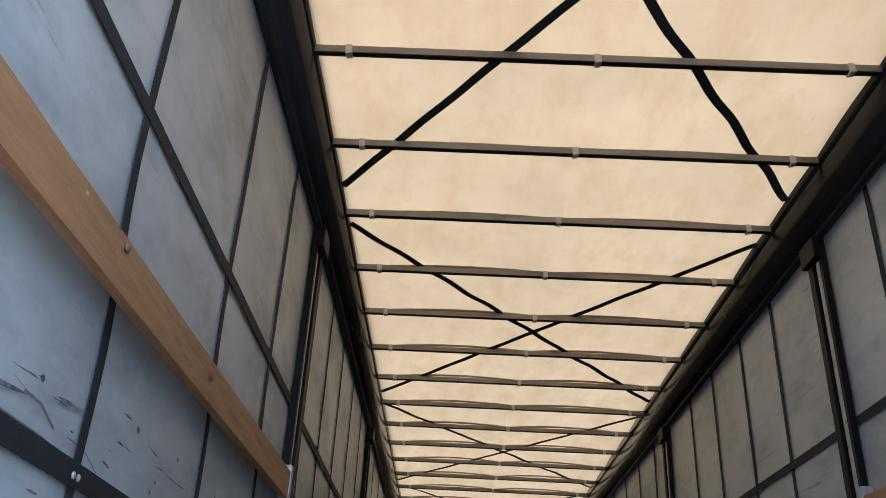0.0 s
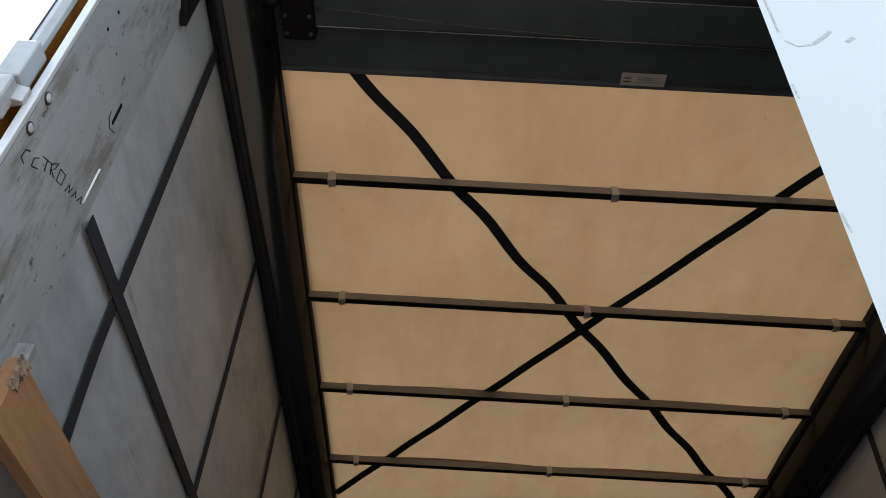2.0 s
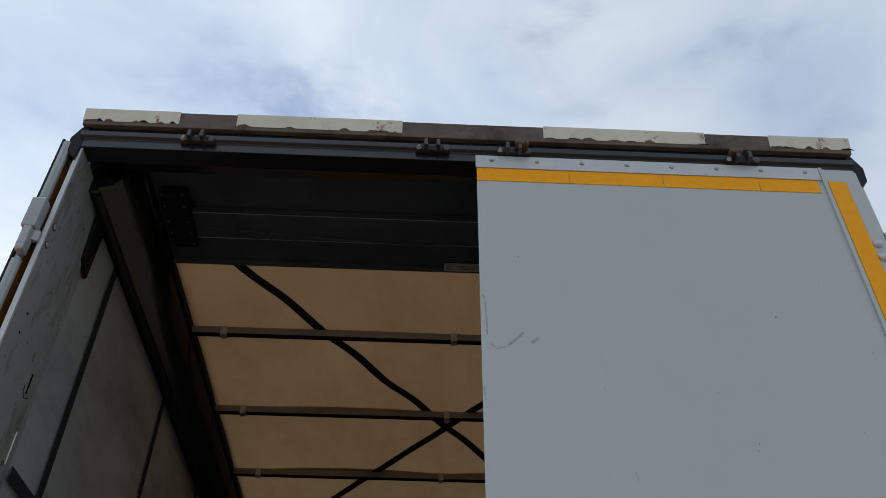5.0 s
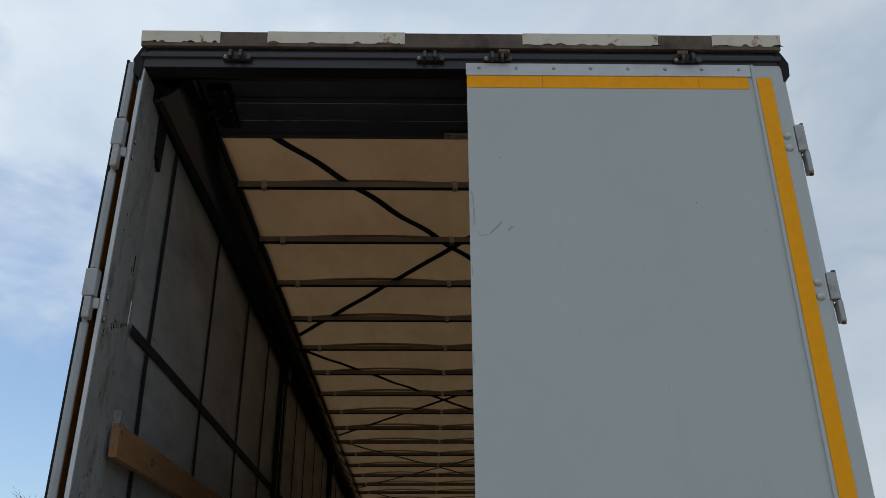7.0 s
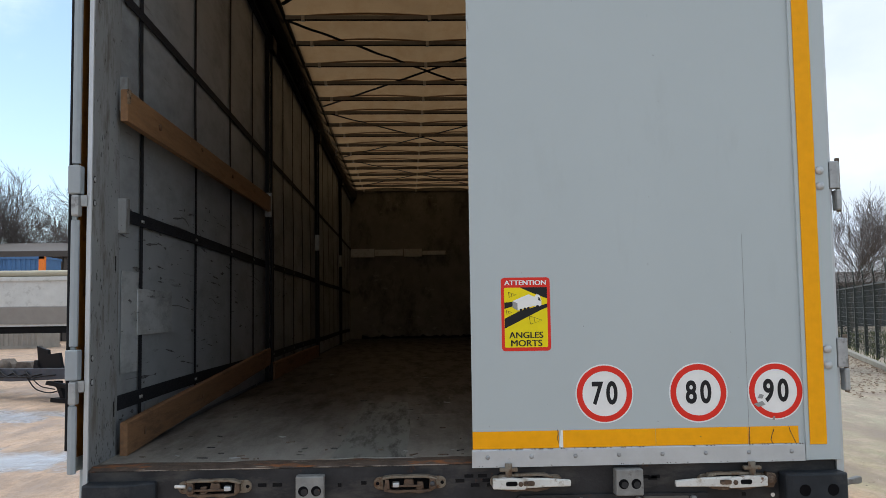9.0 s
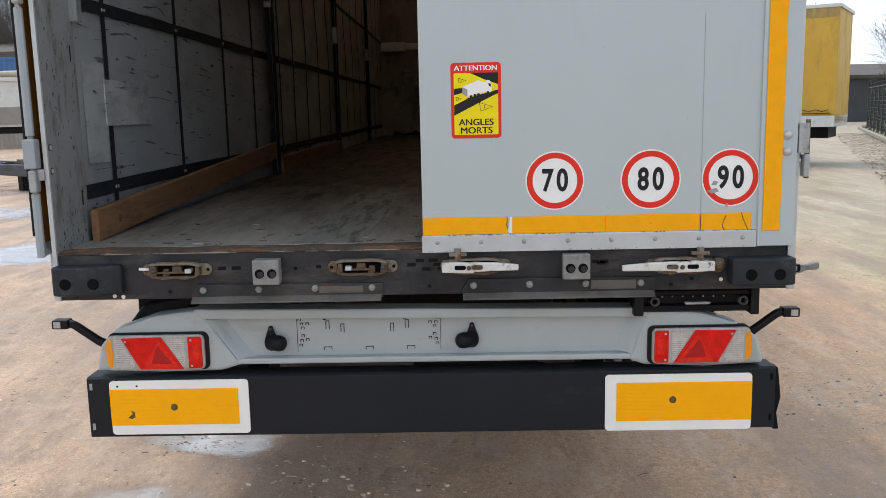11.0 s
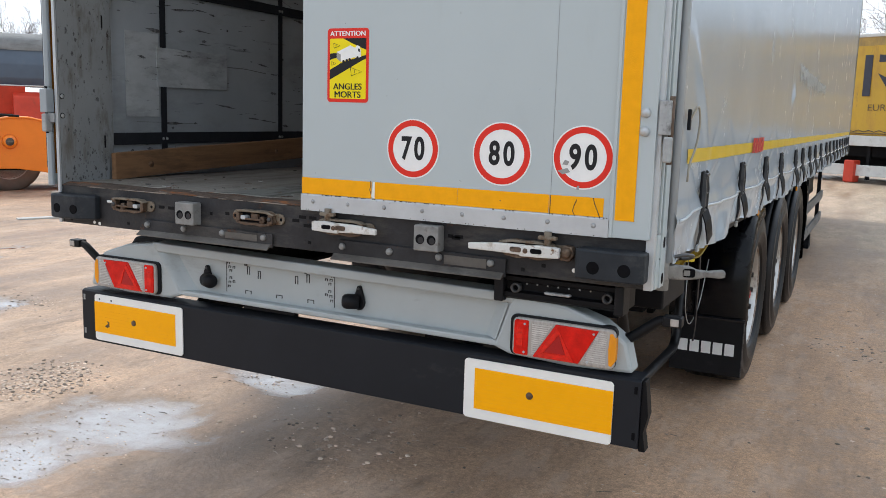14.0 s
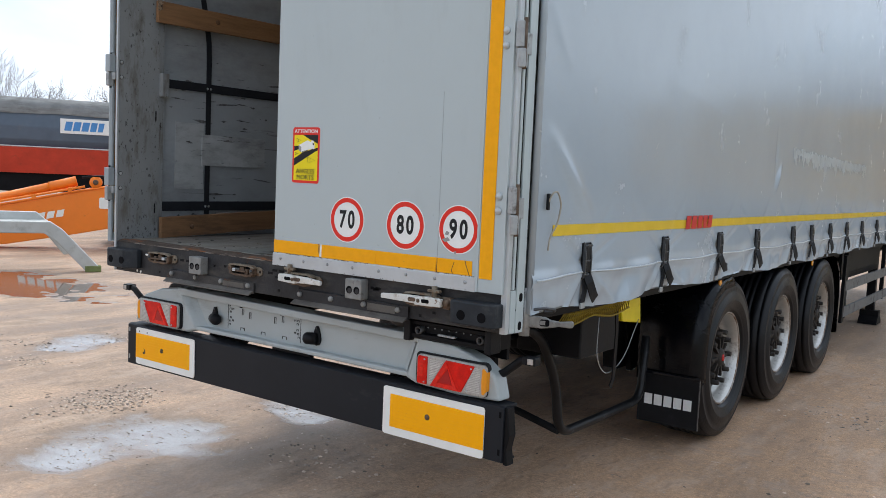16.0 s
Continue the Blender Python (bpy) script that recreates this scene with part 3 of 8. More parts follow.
for x in (-0.524, 0.531):
    bm = B()
    prism(bm, [(x - 0.046, 1.082), (x - 0.046, 1.168), (x + 0.046, 1.168), (x + 0.046, 1.082)], "y", -0.048, -0.001, 0.004)
    bl = part("step_block", bm, BLOCK, trailer, "grey metal block with two round holes")
    # a black and a greyer disc imitate the shading inside each hole
    for dx in (-0.021, 0.021):
        part("hole", lathe(B(), [(0.0165, -0.0490), (0.0165, -0.044)], 16, "y", at=(x + dx, 0, 1.121)), DEEP, bl)
        part("hole_bottom", lathe(B(), [(0.011, -0.0496), (0.011, -0.0488)], 14, "y", at=(x + dx + 0.003, 0, 1.118)), SILL, bl)


def lock(x, z, lever, flip):
    """A door lock on the beam: cream end plates, rusty cam body, keeper, bolts and, on the closed door, a white lever."""
    s = -1 if flip else 1
    base = part("door_lock", prism(B(), rrect(x - 0.120, x + 0.120, z - 0.021, z + 0.020, 0.019), "y", -0.009, -0.001, 0.002), CREAM, trailer, "worn rusty container-type door lock")
    for e in (-1, 1):
        part("end_hole", lathe(B(), [(0.006, -0.0096), (0.006, -0.006)], 10, "y", at=(x + e * 0.107, 0, z - 0.001)), DEEP, base)
    part("channel_shade", prism(B(), rrect(x - 0.088, x + 0.084, z - 0.019, z + 0.019, 0.006), "y", -0.0115, -0.0085), DEEP, base, "black plate for the shade in the lock's hollow")
    part("upper_lip", prism(B(), [(x - 0.094, z + 0.014), (x - 0.088, z + 0.024), (x - 0.052, z + 0.028), (x - 0.018, z + 0.026), (x + 0.022, z + 0.028), (x + 0.064, z + 0.026), (x + 0.090, z + 0.016), (x + 0.086, z + 0.012), (x + 0.05, z + 0.019), (x - 0.06, z + 0.019)], "y", -0.034, -0.004, 0.002), CREAM, base)
    part("lower_lip", prism(B(), [(x - 0.090, z - 0.012), (x - 0.084, z - 0.024), (x - 0.040, z - 0.031), (x - 0.006, z - 0.027), (x + 0.030, z - 0.032), (x + 0.070, z - 0.025), (x + 0.088, z - 0.012), (x + 0.06, z - 0.019), (x - 0.06, z - 0.019)], "y", -0.032, -0.004, 0.002), RUSTY, base)
    for u0, u1, v0, v1, dep in ((-0.088, -0.062, -0.018, 0.018, -0.036), (-0.046, -0.020, -0.020, 0.006, -0.030), (-0.014, 0.022, -0.010, 0.016, -0.026), (0.066, 0.086, -0.018, 0.016, -0.034)):
        a, b = sorted((x + u0 * s, x + u1 * s))
        part("cam", prism(B(), [(a, z + v0), (a + 0.004, z + v1), (b - 0.003, z + v1 * 0.9), (b, z + v0 * 0.8), ((a + b) / 2, z + v0 * 1.1)], "y", dep, -0.010, 0.003), RUSTY, base, "brown rusted cam")
    part("cross_bar", box(B(), x - 0.060, x + 0.036, -0.039, -0.033, z - 0.009, z - 0.002, 0.002), RUSTY, base)
    part("keeper", box(B(), x + 0.046 * s - 0.011, x + 0.046 * s + 0.011, -0.040, -0.009, z - 0.009, z + 0.006, 0.003), ALU, base, "bright worn keeper")
    part("pivot", lathe(B(), [(0.003, -0.043), (0.008, -0.041), (0.009, -0.030)], 12, "y", at=(x - 0.074 * s, 0, z)), GUN, base)
    if lever:
        a, b = (x - 0.115, x + 0.145) if not flip else (x + 0.105, x - 0.205)
        if flip:
            part("lever_hub", lathe(B(), [(0.008, -0.040), (0.016, -0.037), (0.018, -0.012)], 14, "y", at=(a + 0.016, 0, z)), RUSTY, base, "round rusted hub")
            part("hub_cheek", prism(B(), [(a - 0.004, z - 0.024), (a + 0.006, z + 0.024), (a + 0.034, z + 0.020), (a + 0.042, z - 0.004), (a + 0.026, z - 0.026)], "y", -0.030, -0.002, 0.003), RUSTY, base)
        d = 1 if b > a else -1
        for u0, u1, y in ((0.0, 0.42, -0.052), (0.37, 1.0, -0.047)):
            w = b - a
            h0, h1 = (0.019, 0.021) if u0 == 0 else (0.020, 0.010)
            part("lever", prism(B(), [(a + w * u0, z - h0 * 0.9), (a + w * (u0 + u1) / 2, z - (h0 + h1) * 0.5), (a + w * u1, z - h1 - (0.004 if u0 else 0)), (a + w * u1, z + h1 * 0.6), (a + w * (u0 + u1) / 2, z + (h0 + h1) * 0.46), (a + w * u0, z + h0 * 0.8)], "y", y, -0.030, 0.004), LEVER, base, "white painted lock lever")
        for u, mt in ((0.24, DEEP), (0.46, RUSTY)):
            q = a + (b - a) * u
            part("lever_slot", prism(B(), rrect(q - 0.019, q + 0.019, z - 0.008, z + 0.007, 0.006), "y", -0.0532, -0.045), mt, base)
        part("rivet", lathe(B(), [(0.004, -0.058), (0.008, -0.054), (0.009, -0.050)], 10, "y", at=(a + (b - a) * 0.355, 0, z - 0.002)), RUSTY, base)
        part("rod_end", tube(B(), [(x - 0.06 * s, -0.03, z + 0.016), (x - 0.06 * s, -0.03, z + 0.062)], 0.012, 10), CREAM, base)
        part("rod_foot", box(B(), x - 0.06 * s - 0.03, x - 0.06 * s + 0.03, -0.040, -0.022, z + 0.036, z + 0.048, 0.003), CREAM, base)


lock(-0.838, 1.134, False, False)
part("lock_bolt_end", tube(B(), [(-0.966, -0.016, 1.139), (-0.930, -0.018, 1.138)], 0.0055, 8), WHITE, trailer, "bright bolt end beside the lock")
lock(-0.197, 1.134, False, True)
lock(0.19, 1.131, True, False)
lock(0.89, 1.121, True, True)

# corner posts
for sx in (-1, 1):
    bm = B()
    ox = 1.274 if sx > 0 else 1.264
    prism(bm, [(sx * 1.25, 0.0), (sx * 1.25, 0.255), (sx * 1.256, 0.255), (sx * 1.256, 0.287), (sx * 1.262, 0.287), (sx * 1.262, 0.09), (sx * ox, 0.09), (sx * ox, 0.0)], "z", 1.195, 3.875)
    po = part("corner_post", bm, POSTIN, trailer, "scratched grey steel corner post")
    bm = B()
    prism(bm, [(sx * 1.250, -0.012), (sx * 1.250, -0.001), (sx * 1.263, -0.001), (sx * 1.263, 0.0), (sx * 1.265, 0.0), (sx * 1.265, 0.014), (sx * (ox + 0.002), 0.014), (sx * (ox + 0.002), -0.012)], "z", 1.03, 3.885, 0.002)
    part("post_edge", bm, ALU, po, "worn pale edge profile")
    if sx < 0:
        ox = 1.264
    bm = B()
    box(bm, min(sx * 1.270, sx * (1.286 if sx < 0 else 1.279)), max(sx * 1.270, sx * (1.286 if sx < 0 else 1.279)), 0.015, 0.105, 1.03, 1.195, 0.003)
    if sx > 0:
        box(bm, 1.2745, 1.281, 0.02, 0.034, 1.2, 3.875, 0.001)
        box(bm, 1.2745, 1.284, 0.050, 0.104, 1.03, 3.875, 0.002)
    part("post_flange", bm, PANEL, po)
    part("foot_hole", lathe(B(), [(0.009, sx * 1.277), (0.009, sx * (1.288 if sx < 0 else 1.281))], 12, "x", at=(0, 0.058, 1.12)), BLACK, po)
    part("foot_hole", lathe(B(), [(0.006, sx * 1.277), (0.006, sx * (1.288 if sx < 0 else 1.281))], 12, "x", at=(0, 0.058, 1.06)), BLACK, po)
    if sx > 0:
        for z in (1.168, 1.057):
            part("oval_slot", prism(B(), rrect(0.066, 0.090, z - 0.017, z + 0.017, 0.011), "x", 1.2825, 1.2848), DEEP, po)
    for z in (1.56, 1.48, 2.16, 2.08, 2.913, 2.832, 3.55, 3.48):
        sc = part("screw_washer", lathe(B(), [(0.003, sx * 1.2478), (0.0115, sx * 1.2476), (0.012, sx * 1.2496)], 14, "x", at=(0, 0.012, z)), SILL, po)
        part("screw", lathe(B(), [(0.002, sx * 1.2465), (0.008, sx * 1.2468), (0.009, sx * 1.2477)], 12, "x", at=(0, 0.012, z)), ALU, po)
    for z in (1.34, 1.86):
        part("slot", box(B(), min(sx * 1.2485, sx * 1.2495), max(sx * 1.2485, sx * 1.2495), 0.228, 0.236, z, z + 0.055), BLACK, po)
    # board pocket plates
    for z in (2.08, 2.53):
        part("board_pocket", box(B(), min(sx * 1.252, sx * 1.222), max(sx * 1.252, sx * 1.222), 0.252, 0.30, z - 0.08, z + 0.05, 0.003), POSTIN, po, "grey folded board pocket")

# marker scribble, hook slot on the left post: short strokes only
PEN = [[(0.042, 2.811), (0.030, 2.800), (0.029, 2.781), (0.042, 2.780)], [(0.069, 2.825), (0.058, 2.812), (0.062, 2.797), (0.080, 2.810)], [(0.077, 2.838), (0.104, 2.852)], [(0.091, 2.845), (0.098, 2.824)], [(0.106, 2.852), (0.116, 2.836)], [(0.106, 2.852), (0.123, 2.874), (0.121, 2.856), (0.112, 2.846), (0.128, 2.842)],
       [(0.135, 2.872), (0.139, 2.847), (0.158, 2.856), (0.156, 2.880), (0.135, 2.872)], [(0.175, 2.859), (0.180, 2.882), (0.188, 2.868), (0.192, 2.886)], [(0.201, 2.873), (0.207, 2.893), (0.214, 2.882)], [(0.222, 2.884), (0.230, 2.904), (0.236, 2.890)], [(0.192, 3.112), (0.194, 3.095), (0.210, 3.083), (0.236, 3.098)]]
for pts in PEN:
    part("marker_stroke", tube(B(), [(-1.2494, y, z) for y, z in pts], 0.0011, 5), SBLACK, trailer, "thin black marker stroke")
part("bright_wire", tube(B(), [(-1.2475, 0.240, 2.897), (-1.2475, 0.241, 2.993)], 0.0022, 6), WHITE, trailer)
part("hook_slot", box(B(), -1.2496, -1.2486, 0.209, 0.217, 3.10, 3.163), DEEP, trailer)
for y, z in ((0.057, 3.197), (0.059, 3.263)):
    part("drill_hole", lathe(B(), [(0.004, -1.2484), (0.004, -1.2496)], 10, "x", at=(0, y, z)), DEEP, trailer)

# head beam and roof edge above the doors
head = part("head_beam", prism(B(), [(-0.018, 3.877), (-0.018, 3.915), (-0.03, 3.92), (-0.03, 3.94), (-0.012, 3.95), (-0.012, 3.973), (0.12, 3.973), (0.12, 3.915), (0.05, 3.877)], "x", -1.268, 1.268, 0.002), HEADBLACK, trailer, "glossy black head beam with rust streaks")
part("roof_edge_rail", prism(B(), [(-0.030, 3.972), (-0.040, 4.034), (-0.030, 4.040), (0.09, 4.040), (0.09, 3.975)], "x", -1.275, 1.275, 0.002), RUSTRAIL, head, "brown weathered roof edge rail")
for x0, x1 in ((-1.276, -0.965), (-0.778, -0.232), (0.238, 0.782), (1.0, 1.276)):
    wm = part("white_marking", prism(B(), [(-0.0332, 3.9860), (-0.0432, 4.0355), (-0.0408, 4.0365), (-0.0310, 3.9870)], "x", x0, x1), RUSTWHITE, trailer, "chipped white paint marking with rust")
    rc = random.Random(int(x0 * 1000))
    for k in range(9):
        u = rc.uniform(x0 + 0.005, x1 - 0.03) if k > 1 else (x0 + 0.002 if k else x1 - 0.03)
        w, h = rc.uniform(0.01, 0.05), rc.uniform(0.003, 0.010)
        tilt = Matrix.Translation((0, -0.0341, 3.9863)) @ Matrix.Rotation(math.atan2(0.010, 0.047), 4, "X")
        bm = prism(B(), [(u, 0.0), (u + w, 0.0), (u + w * 0.8, h * 0.5), (u + w * 0.55, h), (u + w * 0.2, h * 0.7)], "y", -0.0004, 0.0008)
        part("rust_chip", moved(bm, m=tilt), RUSTY if k % 3 else BLACK, wm, "rusty chip in the paint")
for x in (-0.891, -0.13, 0.135, 0.89):
    kp = part("lock_keeper", box(B(), x - 0.055, x + 0.055, -0.036, -0.018, 3.905, 3.927, 0.003), SILL, trailer, "steel lock keeper")
    for dx in (-0.022, 0.018):
        part("cheek", prism(B(), [(-0.062, 3.902), (-0.062, 3.930), (-0.046, 3.944), (-0.03, 3.944), (-0.03, 3.902)], "x", x + dx - 0.006, x + dx + 0.006, 0.002), GUN, kp)
    part("bolt", lathe(B(), [(0.004, -0.044), (0.010, -0.036)], 6, "y", False, at=(x - 0.044, 0, 3.916)), HINGE, kp)
    part("washer", lathe(B(), [(0.006, -0.0385), (0.013, -0.0385), (0.013, -0.036)], 14, "y", at=(x + 0.044, 0, 3.916)), GUN, kp)
for x in (0.16, 0.865):
    part("upper_cam", box(B(), x - 0.022, x + 0.022, -0.066, -0.035, 3.922, 3.940, 0.005), RUSTY, head, "worn upper lock cam")
for sx in (-1, 1):
    bm = B()
    prism(bm, [(sx * 1.26, 3.815), (sx * 1.295, 3.855), (sx * 1.30, 3.915), (sx * 1.275, 3.97), (sx * 1.25, 3.97)], "y", -0.02, 0.05, 0.004)
    part("corner_gusset", bm, RUBBER, head, "cracked black corner cap")

# closed rear door
door = part("rear_door", prism(B(), [(0.012, -0.020), (1.262, -0.020), (1.262, 0.018), (0.052, 0.018), (0.018, -0.014)], "z", 1.182, 3.901, 0.002), PANEL, trailer, "closed grey painted rear door")
part("door_seal", box(B(), 0.046, 0.060, 0.014, 0.026, 1.19, 3.895, 0.002), RUBBER, door)
for z0, z1 in ((1.180, 1.238), (3.844, 3.903)):
    part("end_profile", prism(B(), [(-0.0255, z0), (-0.0255, z1 - 0.004), (-0.022, z1), (-0.019, z1), (-0.019, z0)], "x", 0.010, 1.137), ALU, door, "riveted aluminium end profile")
    for i in range(8):
        part("rivet", lathe(B(), [(0.002, -0.0295), (0.006, -0.0285), (0.0078, -0.0255)], 10, "y", at=(0.062 + i * 0.147, 0, (z0 + z1) / 2 + 0.004)), HINGE, door)
part("hinge_stile", box(B(), 1.139, 1.262, -0.0245, -0.019, 1.182, 3.887, 0.002), PANEL, door)
part("stile_bead", box(B(), 1.139, 1.150, -0.0285, -0.0235, 1.182, 3.901, 0.0015), PANEL, door)
for (a, b) in ((0.013, 0.309), (0.3105, 0.6125), (0.614, 0.9245), (0.926, 1.122)):
    part("reflective_tape", box(B(), a, b, -0.0222, -0.0195, 3.787, 3.843), TAPE, door, "yellow reflective contour tape")
for (a, b) in ((0.013, 0.302), (0.316, 0.629), (0.6305, 0.944), (0.946, 1.118)):
    bm = B()
    box(bm, a, b, -0.0222, -0.0195, 1.240, 1.297)
    part("reflective_tape", bm, TAPE, door, "scuffed yellow contour tape with torn joint")
bm = B()
prism(bm, [(0.300, 1.246), (0.316, 1.24), (0.318, 1.297), (0.309, 1.297), (0.306, 1.268)], "y", -0.0216, -0.0196)
part("torn_backing", bm, SWHITE, door)
for line_ in ([(0.298, 1.30), (0.300, 1.285), (0.296, 1.27), (0.302, 1.255)], [(1.030, 1.238), (1.022, 1.252), (1.026, 1.268), (1.034, 1.288)], [(1.085, 1.297), (1.090, 1.280), (1.098, 1.262), (1.108, 1.240)], [(0.949, 1.240), (0.950, 1.297)], [(0.78, 1.268), (0.784, 1.266)]):
    part("tear_mark", tube(B(), [(x, -0.0224, z) for x, z in line_], 0.0013, 5), RUSTY, door)
random.seed(8)
for k in range(70):
    x, w = random.uniform(0.02, 1.13), random.uniform(0.0015, 0.006)
    z = 1.2385 if k % 4 else 1.184
    part("edge_chip", prism(B(), [(x, z - 0.001), (x + w, z - 0.002), (x + w * 0.8, z + 0.001), (x + w * 0.3, z + 0.0016)], "y", -0.0262, -0.0215), SILL if k % 3 else RUSTY, door)
part("reflective_tape", box(B(), 1.155, 1.213, -0.0272, -0.0243, 1.235, 3.837), TAPE, door, "vertical yellow reflective tape")
part("panel_seam", box(B(), 0.9484, 0.9496, -0.0208, -0.0195, 1.30, 1.95), FAINT, door)
SMUDGE = M("grey_rubbed_smudge", (0.30, 0.325, 0.33), 0.5, var=0.3, vs=90, bump=0.1, spot=((0.40, 0.44, 0.45), 0.46, 0.56, 60))
for line_, w in (([(0.020, 3.325), (0.027, 3.30), (0.029, 3.25), (0.030, 3.185)], 0.005), ([(0.036, 3.158), (0.055, 3.140), (0.080, 3.147)], 0.004), ([(0.085, 3.150), (0.112, 3.177), (0.129, 3.198)], 0.008), ([(0.150, 3.162), (0.160, 3.172), (0.168, 3.180)], 0.009), ([(0.33, 3.03), (0.333, 3.015)], 0.002), ([(0.38, 2.79), (0.381, 2.765)], 0.002), ([(0.62, 1.853), (0.622, 1.846)], 0.003), ([(0.635, 1.322), (0.642, 1.319)], 0.003), ([(0.018, 3.02), (0.020, 2.98)], 0.004), ([(0.016, 2.70), (0.020, 2.66)], 0.004)):
    part("scuff", strip(B(), [(x, -0.0202, z) for x, z in line_], w, 0.0004, (0, -1, 0)), SMUDGE, door)
random.seed(33)
for k in range(34):
    x, z = random.uniform(0.05, 1.12), 1.31 + 2.4 * random.random() ** 1.4
    part("paint_nick", prism(B(), [(x, z), (x + random.uniform(0.001, 0.004), z + 0.001), (x + random.uniform(0, 0.003), z + random.uniform(0.002, 0.008))], "y", -0.0206, -0.0198), FAINT if k % 4 else SILL, door)
HZ = ((1.412, 1.590), (2.030, 2.200), (2.817, 3.0), (3.41, 3.62))
for z0, z1 in HZ:
    zc = (z0 + z1) / 2
    h = part("hinge", prism(B(), [(1.266, -0.024), (1.290, -0.030), (1.301, -0.024), (1.303, 0.004), (1.286, 0.010), (1.266, -0.01)], "z", zc - 0.01, z1, 0.003), HINGE, trailer, "weathered steel door hinge")
    part("knuckle", prism(B(), [(1.284, -0.032), (1.300, -0.032), (1.308, -0.018), (1.306, 0.006), (1.287, 0.012)], "z", z0, zc - 0.014, 0.005), HINGE, h, "rust-stained hinge knuckle")
    part("pin", tube(B(), [(1.300, -0.010, z0 - 0.005), (1.300, -0.010, z1 + 0.012)], 0.008, 10), RUSTY, h)
    part("strap_plate", box(B(), 1.2755, 1.289, 0.008, 0.060, zc - 0.03, zc + 0.05, 0.002), HINGE, h)
    for dz in (0.052, -0.002):
        part("bolt_head", lathe(B(), [(0.003, -0.038), (0.011, -0.035), (0.0145, -0.029), (0.015, -0.024)], 14, "y", at=(1.229, 0, zc + dz)), ALU, h)
# black strips put in for the shade of the groove and the gap
part("edge_groove", box(B(), 1.2742, 1.2765, 0.036, 0.049, 1.2, 3.865), BLACK, trailer)
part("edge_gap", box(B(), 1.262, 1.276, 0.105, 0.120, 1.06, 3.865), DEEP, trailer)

# open door, folded round against the side
od = part("rear_door", box(B(), -1.318, -1.300, -0.006, 1.240, 1.186, 3.901, 0.003), PANEL, trailer, "open grey rear door folded back against the side")
part("door_seal", box(B(), -1.326, -1.316, -0.014, 0.03, 1.26, 3.915, 0.003), RUBBER, od, "black rubber door seal")
part("reflective_tape", box(B(), -1.2995, -1.2975, 0.006, 0.075, 1.235, 3.837), SHADETAPE, od, "tape inside the door edge, browned as in shade")
for z0, z1 in ((1.186, 1.405), (1.60, 2.02), (2.21, 2.81), (3.01, 3.40), (3.64, 3.895)):
    part("edge_profile", prism(B(), [(-1.314, -0.020), (-1.300, -0.026), (-1.289, -0.018), (-1.288, -0.006), (-1.318, -0.006)], "z", z0, z1, 0.002), EDGESHADE, od, "rounded grey edge profile")
for z0, z1 in HZ:
    zc = (z0 + z1) / 2
    h = part("hinge", box(B(), -1.318, -1.276, -0.044, -0.004, zc - 0.01, z1, 0.004), EDGESHADE, trailer, "grey steel door hinge")
    part("knuckle", box(B(), -1.305, -1.279, -0.050, -0.012, z0, zc - 0.014, 0.006), HINGE, h)
    part("arm", prism(B(), [(-1.29, -0.03), (-1.262, -0.022), (-1.262, -0.013), (-1.29, -0.006)], "z", zc - 0.05, zc - 0.012, 0.002), HINGE, h)
# dark wedges added in place of the shadow spike at the post top
for sx in (-1, 1):
    part("rail_shadow_wedge", prism(B(), [(0.235, 3.62), (0.29, 3.58), (0.30, 3.80), (0.22, 3.80)], "x", min(sx * 1.252, sx * 1.235), max(sx * 1.252, sx * 1.235), 0.003), BLACK, trailer, "dark wedge for the shadow spike under the roof rail")

# stickers on the closed door
def disc(bm, x, z, r, y0, y1, seg=48):
    return lathe(bm, [(r, y0), (r, y1)], seg, "y", False, at=(x, 0, z))


for x, z, r, text in ((0.460, 1.416, 0.0985, "70"), (0.780, 1.414, 0.1005, "80"), (1.046, 1.415, 0.0965, "90")):
    s = part("speed_sticker", disc(B(), x, z, r, -0.0212, -0.0198), SWHITE, trailer, "round white and red " + text + " speed-limit sticker")
    bm = B()
    k = 48
    for i in range(k):
        a, b = 2 * math.pi * i / k, 2 * math.pi * (i + 1) / k
        face(bm, [(x + q * math.cos(c), -0.0217, z + q * math.sin(c)) for q, c in ((r * 0.955, a), (r * 0.955, b), (r * 0.76, b), (r * 0.76, a))])
    bmesh.ops.recalc_face_normals(bm, faces=bm.faces[:])
    part("red_ring", bm, SRED, s)
    for k, ch in enumerate(text):
        part("digit", moved(words(ch, 0.103, bold=0.03), x + (k - 0.5) * 0.050, -0.0219, z - 0.002, 0.74, 1.0), SBLACK, s)
for q in ([(0.968, 1.372), (0.984, 1.362), (1.008, 1.370), (0.998, 1.382)], [(0.982, 1.392), (0.998, 1.390), (1.004, 1.402), (0.990, 1.406)], [(1.030, 1.318), (1.034, 1.330), (1.040, 1.330), (1.038, 1.318)]):
    part("scuff", prism(B(), q, "y", -0.0232, -0.0215), LABEL, trailer)
X0, X1, Z0, Z1 = 0.117, 0.283, 1.563, 1.810
st = part("warning_sticker", prism(B(), rrect(X0, X1, Z0, Z1, 0.012), "y", -0.0210, -0.0198), SRED, trailer, "red and yellow blind-spot warning sticker with a white lorry")
part("yellow_field", prism(B(), rrect(X0 + 0.010, X1 - 0.010, Z0 + 0.012, Z1 - 0.034, 0.004), "y", -0.0214, -0.0209), SYELLOW, st)


